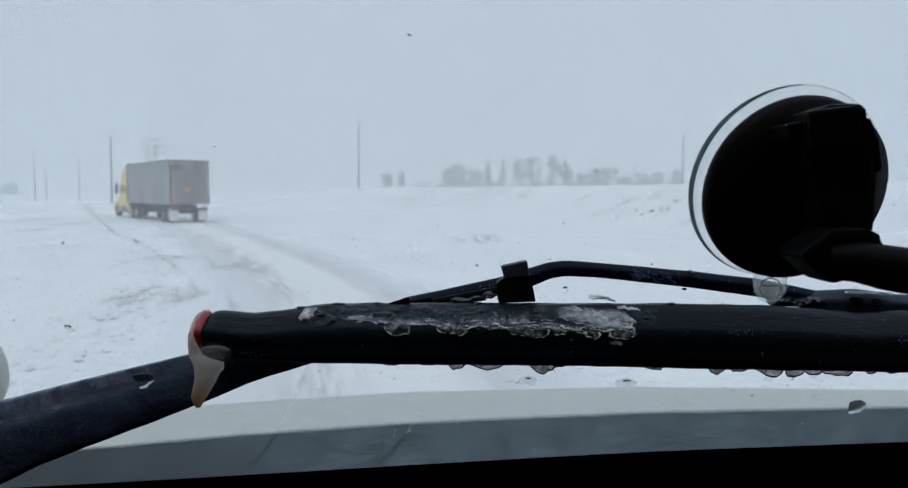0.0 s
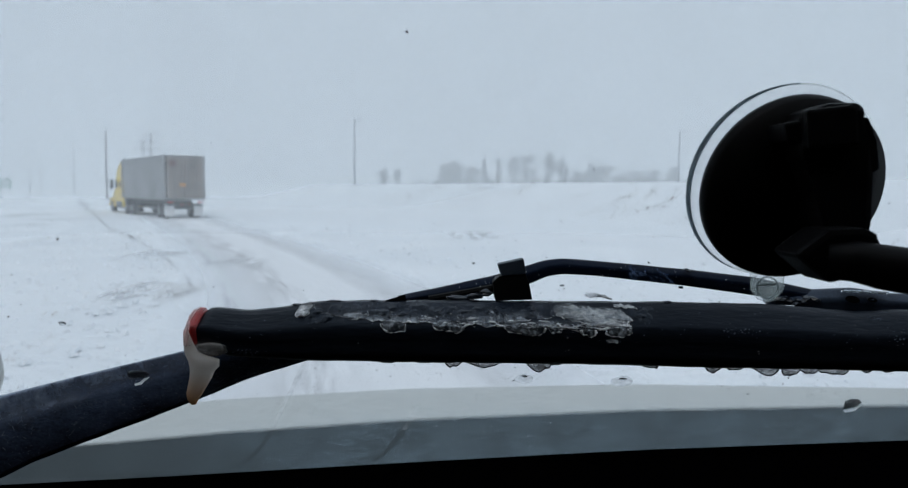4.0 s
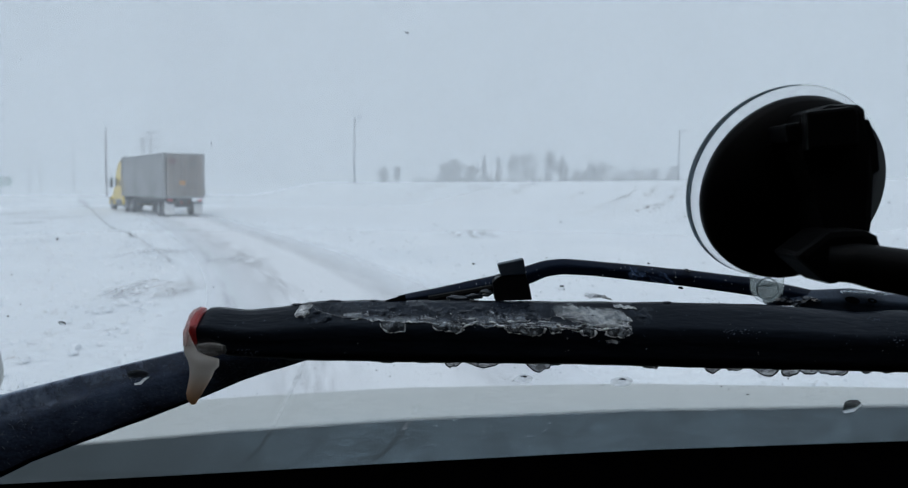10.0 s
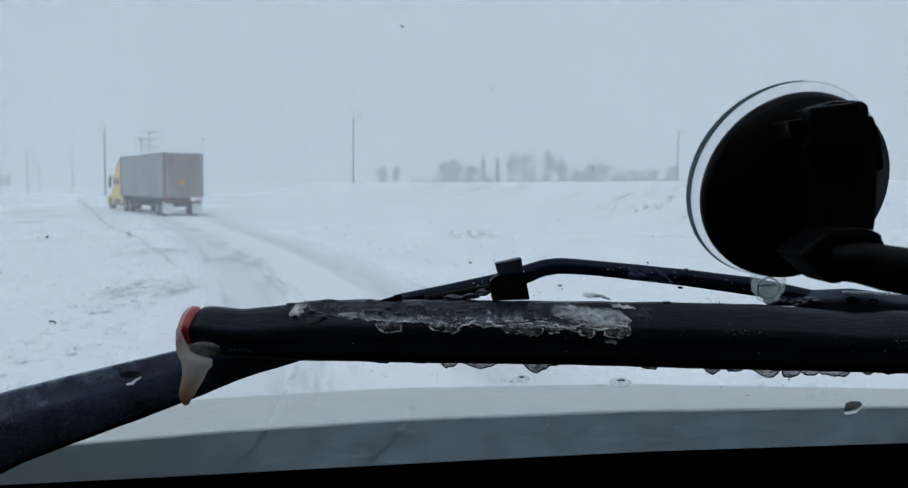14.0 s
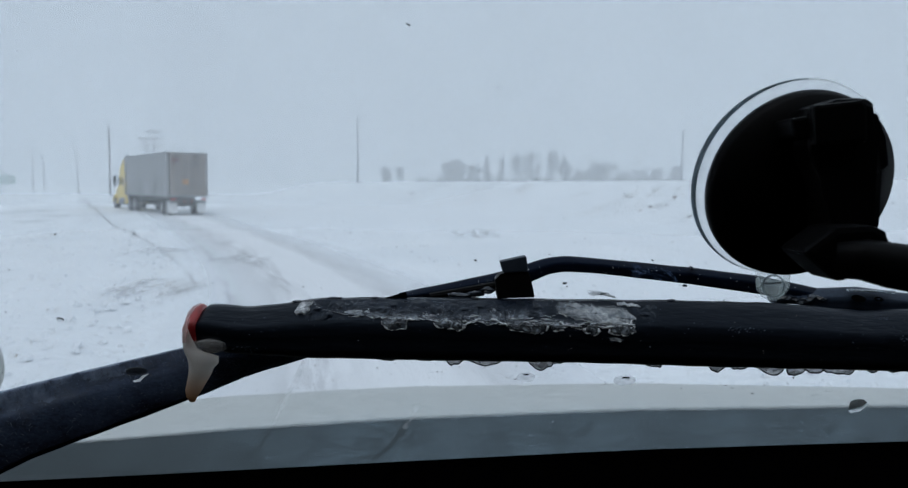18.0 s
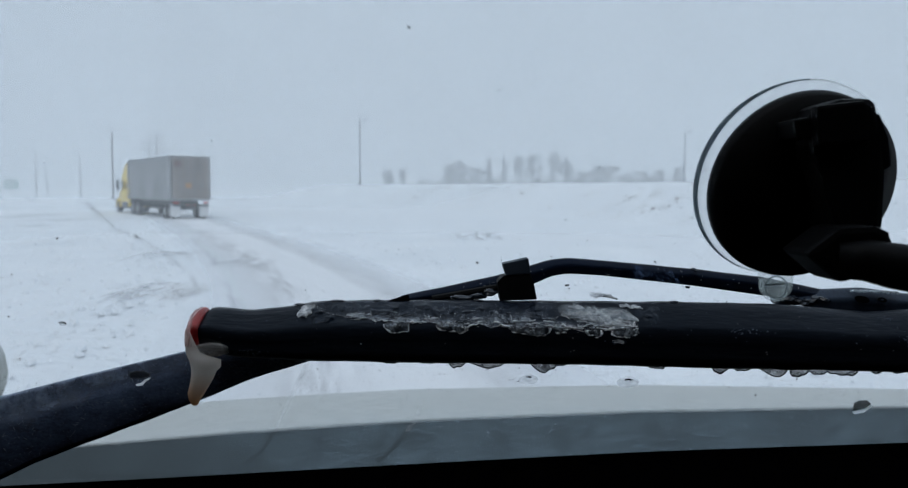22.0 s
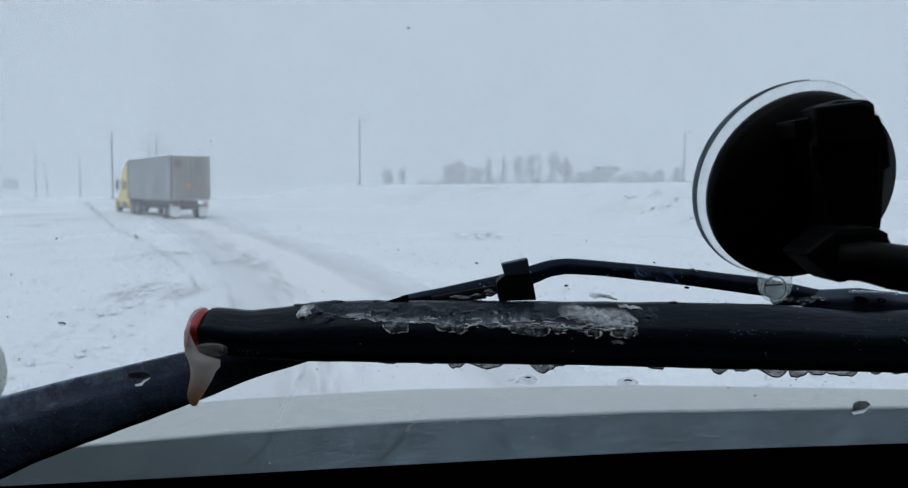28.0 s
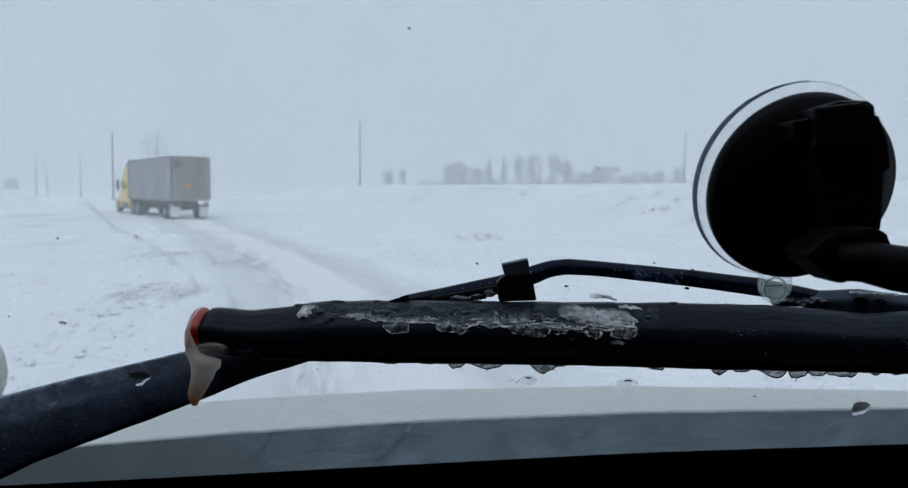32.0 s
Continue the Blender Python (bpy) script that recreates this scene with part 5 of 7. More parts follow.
# two drops, their refraction painted as a dark upper and a white lower part
for dark, pale in (
        (((0.2414, 1.8675), (0.2393, 1.8741), (0.2416, 1.8759), (0.2464, 1.8760), (0.2502, 1.8732), (0.2480, 1.8699)), ((0.2416, 1.8670), (0.2482, 1.8695), (0.2504, 1.8728), (0.2511, 1.8714), (0.2491, 1.8661), (0.2438, 1.8647))),
        (((-0.1888, 1.8923), (-0.1859, 1.8945), (-0.1806, 1.8954), (-0.1766, 1.8945), (-0.1750, 1.8924), (-0.1791, 1.8894), (-0.1850, 1.8889), (-0.1881, 1.8897)), ((-0.1871, 1.8849), (-0.1829, 1.8863), (-0.1799, 1.8889), (-0.1757, 1.8903), (-0.1772, 1.8890), (-0.1798, 1.8872), (-0.1830, 1.8841), (-0.1866, 1.8836)))):
    e = tagged(new("two_tone_drop"), "water drop, its refraction painted dark above and white below", "water drop", "half-frozen drops")
    # the ice part is the drop's refracted sky, painted white
    for name, pts, material in (("water", dark, DROP_GREY), ("ice", pale, DROP_BRIGHT)):
        bm = bmesh.new()
        rim = []
        n = 40
        for k in range(n):
            t = k * len(pts) / n
            a, b, f = pts[int(t)], pts[(int(t) + 1) % len(pts)], t - int(t)
            rim.append((a[0] + (b[0] - a[0]) * f, a[1] + (b[1] - a[1]) * f))
        cx, cz = sum(p[0] for p in rim) / n, sum(p[1] for p in rim) / n
        loops = [[(cx + (x - cx) * q, slope(cz + (z - cz) * q) - 0.0014 - 0.0012 * (1 - q ** 4), cz + (z - cz) * q) for x, z in rim] for q in (1.0, 0.9, 0.7, 0.4, 0.1)]
        part(name, rings(bm, loops), material, e, smooth=True)
# thin wet films round two of the drops, with the bright halo painted white
for x, z, w, h in ((0.1008, 1.8886, 0.0066, 0.0040), (0.0431, 1.8902, 0.0052, 0.0036)):
    bm = bmesh.new()
    bm.faces.new([bm.verts.new((x + w * math.cos(a) * (1 + 0.2 * noise.noise(Vector((a, x * 90, 0)))), slope(z + h * math.sin(a)) - 0.0012, z + h * math.sin(a))) for a in [2 * math.pi * k / 28 for k in range(28)]])
    tagged(part("wet_film", bm, WET), "thin wet film with a drop's bright halo painted in", "water", "wet films", "stuff").visible_shadow = False

rng = random.Random(8)
bm = bmesh.new()
for i in range(2600):
    z = 1.862 + 0.042 * rng.random() ** 0.8 if i < 2450 else 1.90 + 0.22 * rng.random()
    x = rng.uniform(-0.30, 0.30)
    r = (0.00030 + 0.00050 * rng.random() ** 2 if i < 420 else 0.00010 + 0.00045 * rng.random() ** 5) if i < 2450 else 0.00014 + 0.00022 * rng.random() ** 3
    o = Vector((x, slope(z) - 0.0022, z))
    ex, ez = Vector((1, 0, 0)), Vector((0, -0.652, 0.758))
    vs = [bm.verts.new(o + r * (math.cos(a) * ex * rng.uniform(.6, 1.2) + math.sin(a) * ez * rng.uniform(.6, 1.2))) for a in [k * 1.047 for k in range(6)]]
    top = bm.verts.new(o + Vector((0, -0.0003, 0)))
    for k in range(6):
        bm.faces.new((vs[k], vs[(k + 1) % 6], top))
tagged(part("grit_specks", bm, GRIT), "tiny pale specks of road grit on the windscreen", "dirt", kind="stuff")
# the larger, darker flecks
bm = bmesh.new()
for i, (x, z, r) in enumerate(((-0.018, 2.061, 0.0004), (-0.09, 2.057, 0.00031), (-0.17, 2.051, 0.00031), (-0.104, 2.02, 0.00034), (0.032, 2.046, 0.00032), (0.017, 2.04, 0.00043), (-0.19, 2.014, 0.00023), (0.139, 2.05, 0.00031), (0.011, 1.964, 0.00064), (0.058, 1.95, 0.0004), (0.098, 1.965, 0.00038), (0.031, 1.976, 0.00025), (0.004, 2.006, 0.00023), (-0.081, 1.959, 0.00026), (-0.122, 1.95, 0.00026), (0.063, 2.01, 0.00035), (0.077, 1.998, 0.00024), (0.041, 1.986, 0.00024), (-0.007, 1.984, 0.00025), (-0.027, 1.971, 0.00025), (-0.049, 1.978, 0.00025), (0.047, 1.968, 0.00038), (0.105, 1.975, 0.00025), (0.063, 1.976, 0.00025), (-0.19, 1.976, 0.0005), (-0.067, 1.948, 0.00027), (0.16, 1.886, 0.00045), (0.178, 1.88, 0.00046), (0.197, 1.892, 0.00045), (0.034, 1.891, 0.00045), (0.037, 1.889, 0.00045))):
    for q in range(2):
        lump(bm, (x + rng.gauss(0, 0.6) * r, slope(z) - 0.0024, z + rng.gauss(0, 0.6) * r), (r * rng.uniform(0.7, 1.5), 0.0003, r * rng.uniform(0.5, 1.0)), i + q, 0.7, 1)
for i in range(300):
    z, x = 1.905 + 0.115 * rng.random() ** 1.5, rng.uniform(-0.30, 0.30)
    r = 0.00012 + 0.00034 * rng.random() ** 4
    lump(bm, (x, slope(z) - 0.0024, z), (r * rng.uniform(0.7, 1.4), 0.0002, r * rng.uniform(0.6, 1.1)), i, 0.6, 1)
tagged(part("grit_specks", bm, GRIT_DARK), "dark flecks of road grit on the windscreen", "dirt", kind="stuff")

bm = bmesh.new()
for i in range(5200):
    z = 1.818 + (0.050 if i < 5050 else 0.10) * rng.random()
    x = rng.uniform(-0.24, 0.30)
    if noise.noise(Vector((x * 42, z * 42, 0))) + 0.6 * smooth(-0.20, -0.02, x) < rng.uniform(-0.1, 1.0):
        continue
    r = 0.00009 + 0.00042 * rng.random() ** 4
    o = Vector((x, slope(z) - 0.0021, z))
    bm.faces.new([bm.verts.new(o + r * (math.cos(a) * ex * rng.uniform(.5, 1.6) + math.sin(a) * ez * rng.uniform(.4, 1.2))) for a in [k * 1.2566 for k in range(5)]])
tagged(part("salt_specks", bm, SALT), "dried salt specks low on the windscreen", "dirt", kind="stuff")

# two streaks where meltwater ran down and washed the salt off the glass
RUNS = (((-0.0832, 1.9017), (-0.0914, 1.8867), (-0.1005, 1.8704), (-0.1122, 1.8488), (-0.1257, 1.8287), (-0.1406, 1.8156)), ((-0.0187, 1.8716), (-0.0256, 1.8552), (-0.0327, 1.8429), (-0.0409, 1.8301), (-0.0513, 1.8188)))


def run_at(run, z):
    """The streak's middle and half width at the height z, and how fresh it is there."""
    zs, xs = [p[1] for p in run][::-1], [p[0] for p in run][::-1]
    if not zs[0] <= z <= zs[-1]:
        return 0.0, 0.0
    return float(np.interp(z, zs, xs)), 0.0019 + 0.0008 * noise.noise(Vector((z * 170, xs[0] * 40, 0)))


# the film itself, thickest over the cowl
xs, zs = np.linspace(-0.27, 0.31, 420), np.linspace(1.806, 1.892, 64)
verts, uvs, faces = [], [], []
for z in zs:
    runs = [run_at(run, z) for run in RUNS]
    for x in xs:
        d = (0.02 * smooth(-0.27, -0.22, x) + 0.102 * smooth(-0.21, -0.05, x)) * (1 - 0.62 * smooth(1.842, 1.862, z - 0.016 * smooth(-0.2, 0.15, x))) * (1 - smooth(1.872, 1.892, z))
        for mid, half in runs:
            if half:
                d *= 0.05 + 0.95 * smooth(half * 0.75, half * 1.25, abs(x - mid + 0.0006 * noise.noise(Vector((z * 420, mid, 0)))))
        verts.append((x, slope(z) - 0.0018, z))
        uvs.append((d, 0.5))
for j in range(len(zs) - 1):
    for i in range(len(xs) - 1):
        a = j * len(xs) + i
        faces.append((a, a + 1, a + len(xs) + 1, a + len(xs)))
me = bpy.data.meshes.new("salt_film")
me.from_pydata(verts, [], faces)
lay = me.uv_layers.new(name="lane")
for p in me.polygons:
    for li in p.loop_indices:
        lay.data[li].uv = uvs[me.loops[li].vertex_index]
me.materials.append(FILM)
tagged(new("salt_film", me), "cloudy film of dried salt low on the windscreen", "dirt", kind="stuff").visible_shadow = False
# pale upper part of each streak: the snow it refracts, painted in
for run in RUNS:
    bm = bmesh.new()
    rows = []
    for z in np.linspace(1.848, run[0][1], 22):
        mid, half = run_at(run, float(z))
        rows.append([bm.verts.new((mid + q * half * 0.8, slope(float(z)) - 0.0019, float(z))) for q in (-1, 0, 1)])
    for a, c in zip(rows, rows[1:]):
        for j in range(2):
            bm.faces.new((a[j], a[j + 1], c[j + 1], c[j]))
    tagged(part("pale_streak", bm, STREAK), "water streak with its pale refracted snow painted in", "dirt", "dried streaks", "stuff").visible_shadow = False

# bonnet and cowl outside the glass
bm = bmesh.new()
loops = []
edge = [(-1.1213, 1.7050), (-0.6113, 1.7320), (-0.3513, 1.7509), (-0.2160, 1.7640), (-0.0472, 1.7767), (0.1773, 1.7876), (0.4398, 1.7940), (1.0187, 1.7940)]
for x in np.linspace(-0.85, 0.85, 36):
    z1 = float(np.interp(x, [p[0] for p in edge], [p[1] for p in edge]))
    loops.append([(x, 0.60, z1 - 0.055), (x, 0.66, z1 - 0.02), (x, 0.75, z1), (x, 0.755, z1 - 0.01), (x, 0.76, z1 - 0.25), (x, 0.60, z1 - 0.25)])
rings(bm, loops)
cowl = bm
# a pale fading strip, added to blur the line between bonnet and cowl
bm = bmesh.new()
lay = bm.loops.layers.uv.new("lane")
dust = []
for x in np.linspace(-0.85, 0.85, 36):
    z1 = float(np.interp(x, [p[0] for p in edge], [p[1] for p in edge]))
    dust.append([bm.verts.new((x, y, z1 - (0.75 - y) * 0.2222 + 0.0006)) for y in (0.7415, 0.7455, 0.7495)])
for a, c in zip(dust, dust[1:]):
    for j in range(2):
        f = bm.faces.new((a[j], c[j], c[j + 1], a[j + 1]))
        for q, v in zip(f.loops, (j, j, j + 1, j + 1)):
            q[lay].uv = (0.5, v / 2)
tagged(part("edge_blend", bm, EDGE_BLEND), "pale strip added to soften the cowl's edge", "dirt", kind="stuff").visible_shadow = False
bm = cowl
tagged(part("cowl_panel", bm, COWL), "salt-filmed grey cowl at the foot of the windscreen", "cowl", kind="structure")
bm = bmesh.new()
loops = []
front = [(-2.4013, 1.5222), (-1.1367, 1.5810), (-0.6534, 1.5950), (-0.4017, 1.6185), (-0.0878, 1.6392), (0.3302, 1.6500), (0.8196, 1.6452), (1.9001, 1.6289)]
for x in np.linspace(-0.85, 0.85, 36):
    z1 = float(np.interp(x, [p[0] for p in edge], [p[1] for p in edge]))
    z2 = float(np.interp(x * 1.0, [p[0] for p in front], [p[1] for p in front]))
    loops.append([(x, 0.765, z1 - 0.004), (x, 0.95, 0.6 * z1 + 0.4 * z2 + 0.006), (x, 1.2, 0.25 * z1 + 0.75 * z2 + 0.008), (x, 1.4, z2), (x, 1.44, z2 - 0.03), (x, 1.46, 0.55), (x, 0.765, 0.55)])
rings(bm, loops)
tagged(part("bonnet", bm, BONNET), "salt-stained pale painted bonnet", "bonnet", kind="structure")

def slab(name, pts, y0, y1, bevel=0.002, label="", material=None):
    """A block with the outline pts, rows of (x, z), between two depths, under the thing e."""
    bm = bmesh.new()
    rings(bm, [[(x, y, z) for x, z in pts] for y in (y0, y1)])
    bmesh.ops.bevel(bm, geom=list(bm.edges), offset=bevel, segments=2, affect="EDGES", profile=0.6)
    return part(name, bm, material or BLACK, e, label)


# ---- the parked wiper at the eye's height ----
TOPS = [(-0.1453, 1.9273), (-0.1429, 1.9296), (-0.1396, 1.9306), (-0.1332, 1.9303), (-0.1182, 1.9290), (-0.1015, 1.9306), (-0.0881, 1.9330), (-0.0748, 1.9347), (-0.0280, 1.9353), (0.0387, 1.9353), (0.1321, 1.9353), (0.1889, 1.9343), (0.2191, 1.9320), (0.2392, 1.9302), (0.2618, 1.9312), (0.3058, 1.9316)]
FEET = [(-0.1454, 1.9079), (-0.1287, 1.9039), (-0.1019, 1.9022), (-0.0818, 1.9012), (-0.0282, 1.9005), (0.0725, 1.8998), (0.1731, 1.8978), (0.2631, 1.8967), (0.3074, 1.8964)]
e = thing("windscreen_wiper", "black wiper crusted with ice, red end cap, bent arm", "wiper")
part("beam", bar_between(bmesh.new(), TOPS, FEET, 0.45, 0.030, 130, 0.0004, 2.0), RUBBER, e, smooth=True)
bm = bmesh.new()
loops = []
for x, zt, zb in ((-0.1529, 1.9201, 1.9113), (-0.1521, 1.9248, 1.9086), (-0.1503, 1.9285, 1.9073), (-0.1480, 1.9302, 1.9073), (-0.1456, 1.9309, 1.9076), (-0.1440, 1.9302, 1.9083)):
    loops.append([(x, y, z) for _, y, z in bar_profile(x, zt, zb, 0.448, 0.031 * (zt - zb) / 0.024)])
rings(bm, loops)
part("end_cap", bm, RED, e, "red plastic end cap", smooth=True)
bm = bmesh.new()
loops = []
for z, xl, xr in ((1.91988, -0.1493, -0.1470), (1.91595, -0.1504, -0.1452), (1.91201, -0.1504, -0.1436), (1.90872, -0.1502, -0.1414), (1.90609, -0.1493, -0.1359), (1.90412, -0.1483, -0.1295), (1.90082, -0.1478, -0.1295), (1.89753, -0.1475, -0.1319), (1.89357, -0.1479, -0.1342), (1.88894, -0.1490, -0.1373), (1.88497, -0.1494, -0.1396), (1.88166, -0.1488, -0.1416), (1.87867, -0.1466, -0.1433)):
    c, hw = (xl + xr) / 2 - 0.0002, 0.45 * (xr - xl)
    loops.append([(c + hw * math.cos(a) * (1 + 0.16 * noise.noise(Vector((math.cos(a), z * 420, 3)))), 0.4335 + min(0.006, hw * 0.7) * math.sin(a), z + 0.0009 * noise.noise(Vector((a * 2, z * 300, 0)))) for a in [2 * math.pi * k / 16 for k in range(16)]])
rings(bm, loops)
part("ice_drip", bm, ICE_BROWN, e, "frozen milky brown drip", smooth=True)


def on_blade(x, p, proud=0.0):
    """A place on the blade's near face: x, and the height p from 0 (lip) to 1 (top)."""
    z1 = float(np.interp(x, [q[0] for q in TOPS], [q[1] for q in TOPS]))
    z0 = float(np.interp(x, [q[0] for q in FEET], [q[1] for q in FEET]))
    return Vector((x, 0.45 + 0.030 * face_at(p) - proud, z0 + p * (z1 - z0) + proud * 0.4))


def ice_film(x0, x1, p_top, p_low, jag, seed, material, label, rim=1.0, slant=0.0):
    """A film of ice on the blade with a ragged lower edge and, along it, white beads that paint its highlights; short
    films hang as lobes.
    """
    bm, low, ends = bmesh.new(), [], []
    n, k = max(16, int((x1 - x0) / 0.0006)), 7
    lobe = x1 - x0 < 0.024
    lay = bm.loops.layers.uv.new("lane")
    rows = []
    for i in range(n + 1):
        x = x0 + (x1 - x0) * i / n
        t = 2 * i / n - 1
        end = math.sqrt(max(0.0, 1 - t * t)) if lobe else math.sin(math.pi * min(max(i / n, 0.0), 1.0)) ** 0.35
        hi = min(0.985, p_top - slant * t) + 0.03 * noise.noise(Vector((x * 300, seed, 9)))
        lo = p_low - 0.6 * slant * t + jag * (noise.noise(Vector((x * 170, seed, 0))) + 0.5 * noise.noise(Vector((x * 600, seed, 4))))
        lo = min(hi - (hi - lo) * end, hi - 0.015)
        rows.append([bm.verts.new(on_blade(x, lo + (hi - lo) * j / k, 0.0005 + 0.0011 * math.sin(math.pi * min(1.0, (j + 1.2) / k)) * end + 0.0006 * noise.noise(Vector((x * 260, j * 0.7, seed))))) for j in range(k + 1)])
        low.append(on_blade(x, lo, 0.0011))
        ends.append(end ** 3)
    for i, (a, b) in enumerate(zip(rows, rows[1:])):
        for j in range(k):
            f = bm.faces.new((a[j], b[j], b[j + 1], a[j + 1]))
            for c, w, v in zip(f.loops, (i, i + 1, i + 1, i), (j, j, j + 1, j + 1)):
                c[lay].uv = (min(1.0, 7 * min(w, n - w) / n), v / k)
    o = part("ice_film", bm, material, e, label, smooth=True)
    if rim:
        part("ice_rim", tube(bmesh.new(), low, [0.00003 + q * rim * 0.0014 * max(0.0, noise.noise(Vector((p.x * 190, seed, 2))) + 0.35 * noise.noise(Vector((p.x * 700, seed, 6)))) for p, q in zip(low, ends)], 6), ICE_RIM, o, "ragged rim of ice, highlights painted white", smooth=True)
    return o


ice_film(-0.0792, 0.0733, 0.98, 0.70, 0.05, 1.0, FROST, "thin grey film of ice")
ice_film(-0.0300, 0.1000, 0.80, 0.66, 0.06, 8.4, FROST, "thin grey film of ice", 0.7)


def on_face(x, z, proud=0.0):
    """A place on the blade's near face at x and the height z."""
    z1 = float(np.interp(x, [q[0] for q in TOPS], [q[1] for q in TOPS]))
    z0 = float(np.interp(x, [q[0] for q in FEET], [q[1] for q in FEET]))
    return Vector((x, 0.45 + 0.030 * face_at((z - z0) / (z1 - z0)) - proud, z))


def ice_plate(outline, thick, seed, material, label, rim):
    """A frozen splash: a bulging uneven plate, the highlight on its thickened lower lip painted as a white tube."""
    n = 96
    edge = []
    m = len(outline)
    for i in range(n):
        t = i * m / n
        k, f = int(t), t - int(t)
        p = [outline[(k + q) % m] for q in (-1, 0, 1, 2)]
        x, z = (0.5 * (2 * p[1][q] + (p[2][q] - p[0][q]) * f + (2 * p[0][q] - 5 * p[1][q] + 4 * p[2][q] - p[3][q]) * f * f + (3 * p[1][q] - p[0][q] - 3 * p[2][q] + p[3][q]) * f ** 3) for q in (0, 1))
        edge.append((x + 0.0012 * noise.noise(Vector((x * 330, z * 330, seed))) + 0.0004 * noise.noise(Vector((x * 1100, z * 1100, seed))), z + 0.0012 * noise.noise(Vector((x * 330, z * 330, seed + 7))) + 0.0005 * noise.noise(Vector((x * 1100, z * 1100, seed + 7)))))
    cx, cz = sum(p[0] for p in edge) / n, sum(p[1] for p in edge) / n
    tall = max(p[1] for p in edge) - cz
    bm = bmesh.new()
    lay = bm.loops.layers.uv.new("lane")
    rows = []
    for f in (1.0, 0.985, 0.95, 0.90, 0.83, 0.75, 0.67, 0.59, 0.51, 0.43, 0.35, 0.27, 0.19, 0.11, 0.04):
        row = []
        for x, z in edge:
            up = min(1.0, max(0.0, (z - cz) / tall + 0.35))
            x, z = cx + (x - cx) * f, cz + (z - cz) * f
            lift = thick * (1 - f ** 5) * (0.75 + 0.8 * noise.noise(Vector((x * 300, z * 300, seed)))) + thick * 0.12 * noise.noise(Vector((x * 1000, z * 1000, seed))) * (1 - f ** 8)
            row.append((bm.verts.new(on_face(x, z, 0.0002 + max(0.0, lift))), 1 - up * f ** 3))
        rows.append(row)
    for a, b in zip(rows, rows[1:]):
        for i in range(n):
            quad = (a[i], a[(i + 1) % n], b[(i + 1) % n], b[i])
            face = bm.faces.new([q[0] for q in quad])
            for c, q in zip(face.loops, quad):
                c[lay].uv = (0.5, q[1])
    o = part("ice_plate", bm, material, e, label, smooth=True)
    low = [p for p in edge if p[1] < cz + 0.0003]
    low.sort()
    part("ice_rim", tube(bmesh.new(), [on_face(x, z, 0.0006) for x, z in low], [0.00003 + rim * max(0.0, 0.22 + 1.1 * noise.noise(Vector((x * 420, seed, 2))) + 0.5 * noise.noise(Vector((x * 1500, seed, 5)))) for x, z in low], 6), ICE_RIM, o, "lip of ice, refracted highlight painted white", smooth=True)
    return o


# frozen splashes: x, z, half width, half height, slant, kind, thickness
SPLASHES = (
    (-0.0318, 1.924, 0.0081, 0.0047, -0.07, 0, 0.0014),
    (-0.002, 1.9235, 0.0093, 0.0038, -0.19, 0, 0.0016),
    (0.0268, 1.9293, 0.0056, 0.0026, -0.07, 1, 0.0012),
    (0.0401, 1.9226, 0.013, 0.0041, -0.12, 0, 0.002),
    (0.0579, 1.9234, 0.0057, 0.0026, -0.23, 0, 0.0014),
    (0.0782, 1.9215, 0.0049, 0.0032, -0.07, 0, 0.001),
    (0.0942, 1.9213, 0.0091, 0.0031, -0.07, 0, 0.001),
    (0.0915, 1.9153, 0.0035, 0.0009, -0.13, 1, 0.0006),
    (0.0817, 1.9292, 0.0221, 0.0061, -0.08, 2, 0.0022),
    (-0.0847, 1.9301, 0.0046, 0.0036, 0.43, 3, 0.003),
    (0.0851, 1.9391, 0.0082, 0.0014, -0.13, 1, 0.0007),
    (0.1009, 1.9332, 0.0067, 0.0011, -0.05, 1, 0.0004),
    (-0.0568, 1.9282, 0.0046, 0.002, -0.1, 1, 0.0008),
)
for i, (x, z, w, h, slant, k, thick) in enumerate(SPLASHES):
    outline = []
    for q in range(14):
        a = math.pi - 2 * math.pi * q / 14
        r = 0.92 + 0.40 * noise.noise(Vector((math.cos(a) * 1.4, math.sin(a) * 1.4, i * 3.7)))
        dx = w * r * math.copysign(abs(math.cos(a)) ** 0.8, math.cos(a))
        outline.append((x + dx, z + 0.0003 + slant * dx + h * r * math.copysign(abs(math.sin(a)) ** 0.8, math.sin(a))))
    ice_plate(outline, thick, i * 2.9 + 1, (ICE_GLASSY, ICE_FROSTED, ICE_FROSTED, ICE_CHIP)[k], ("dark glassy lobe of ice", "thin frosted scab of ice", "milky white crust of ice", "clear broken chip of ice")[k], (0.0008, 0.0003, 0.0005, 0.0005)[k])
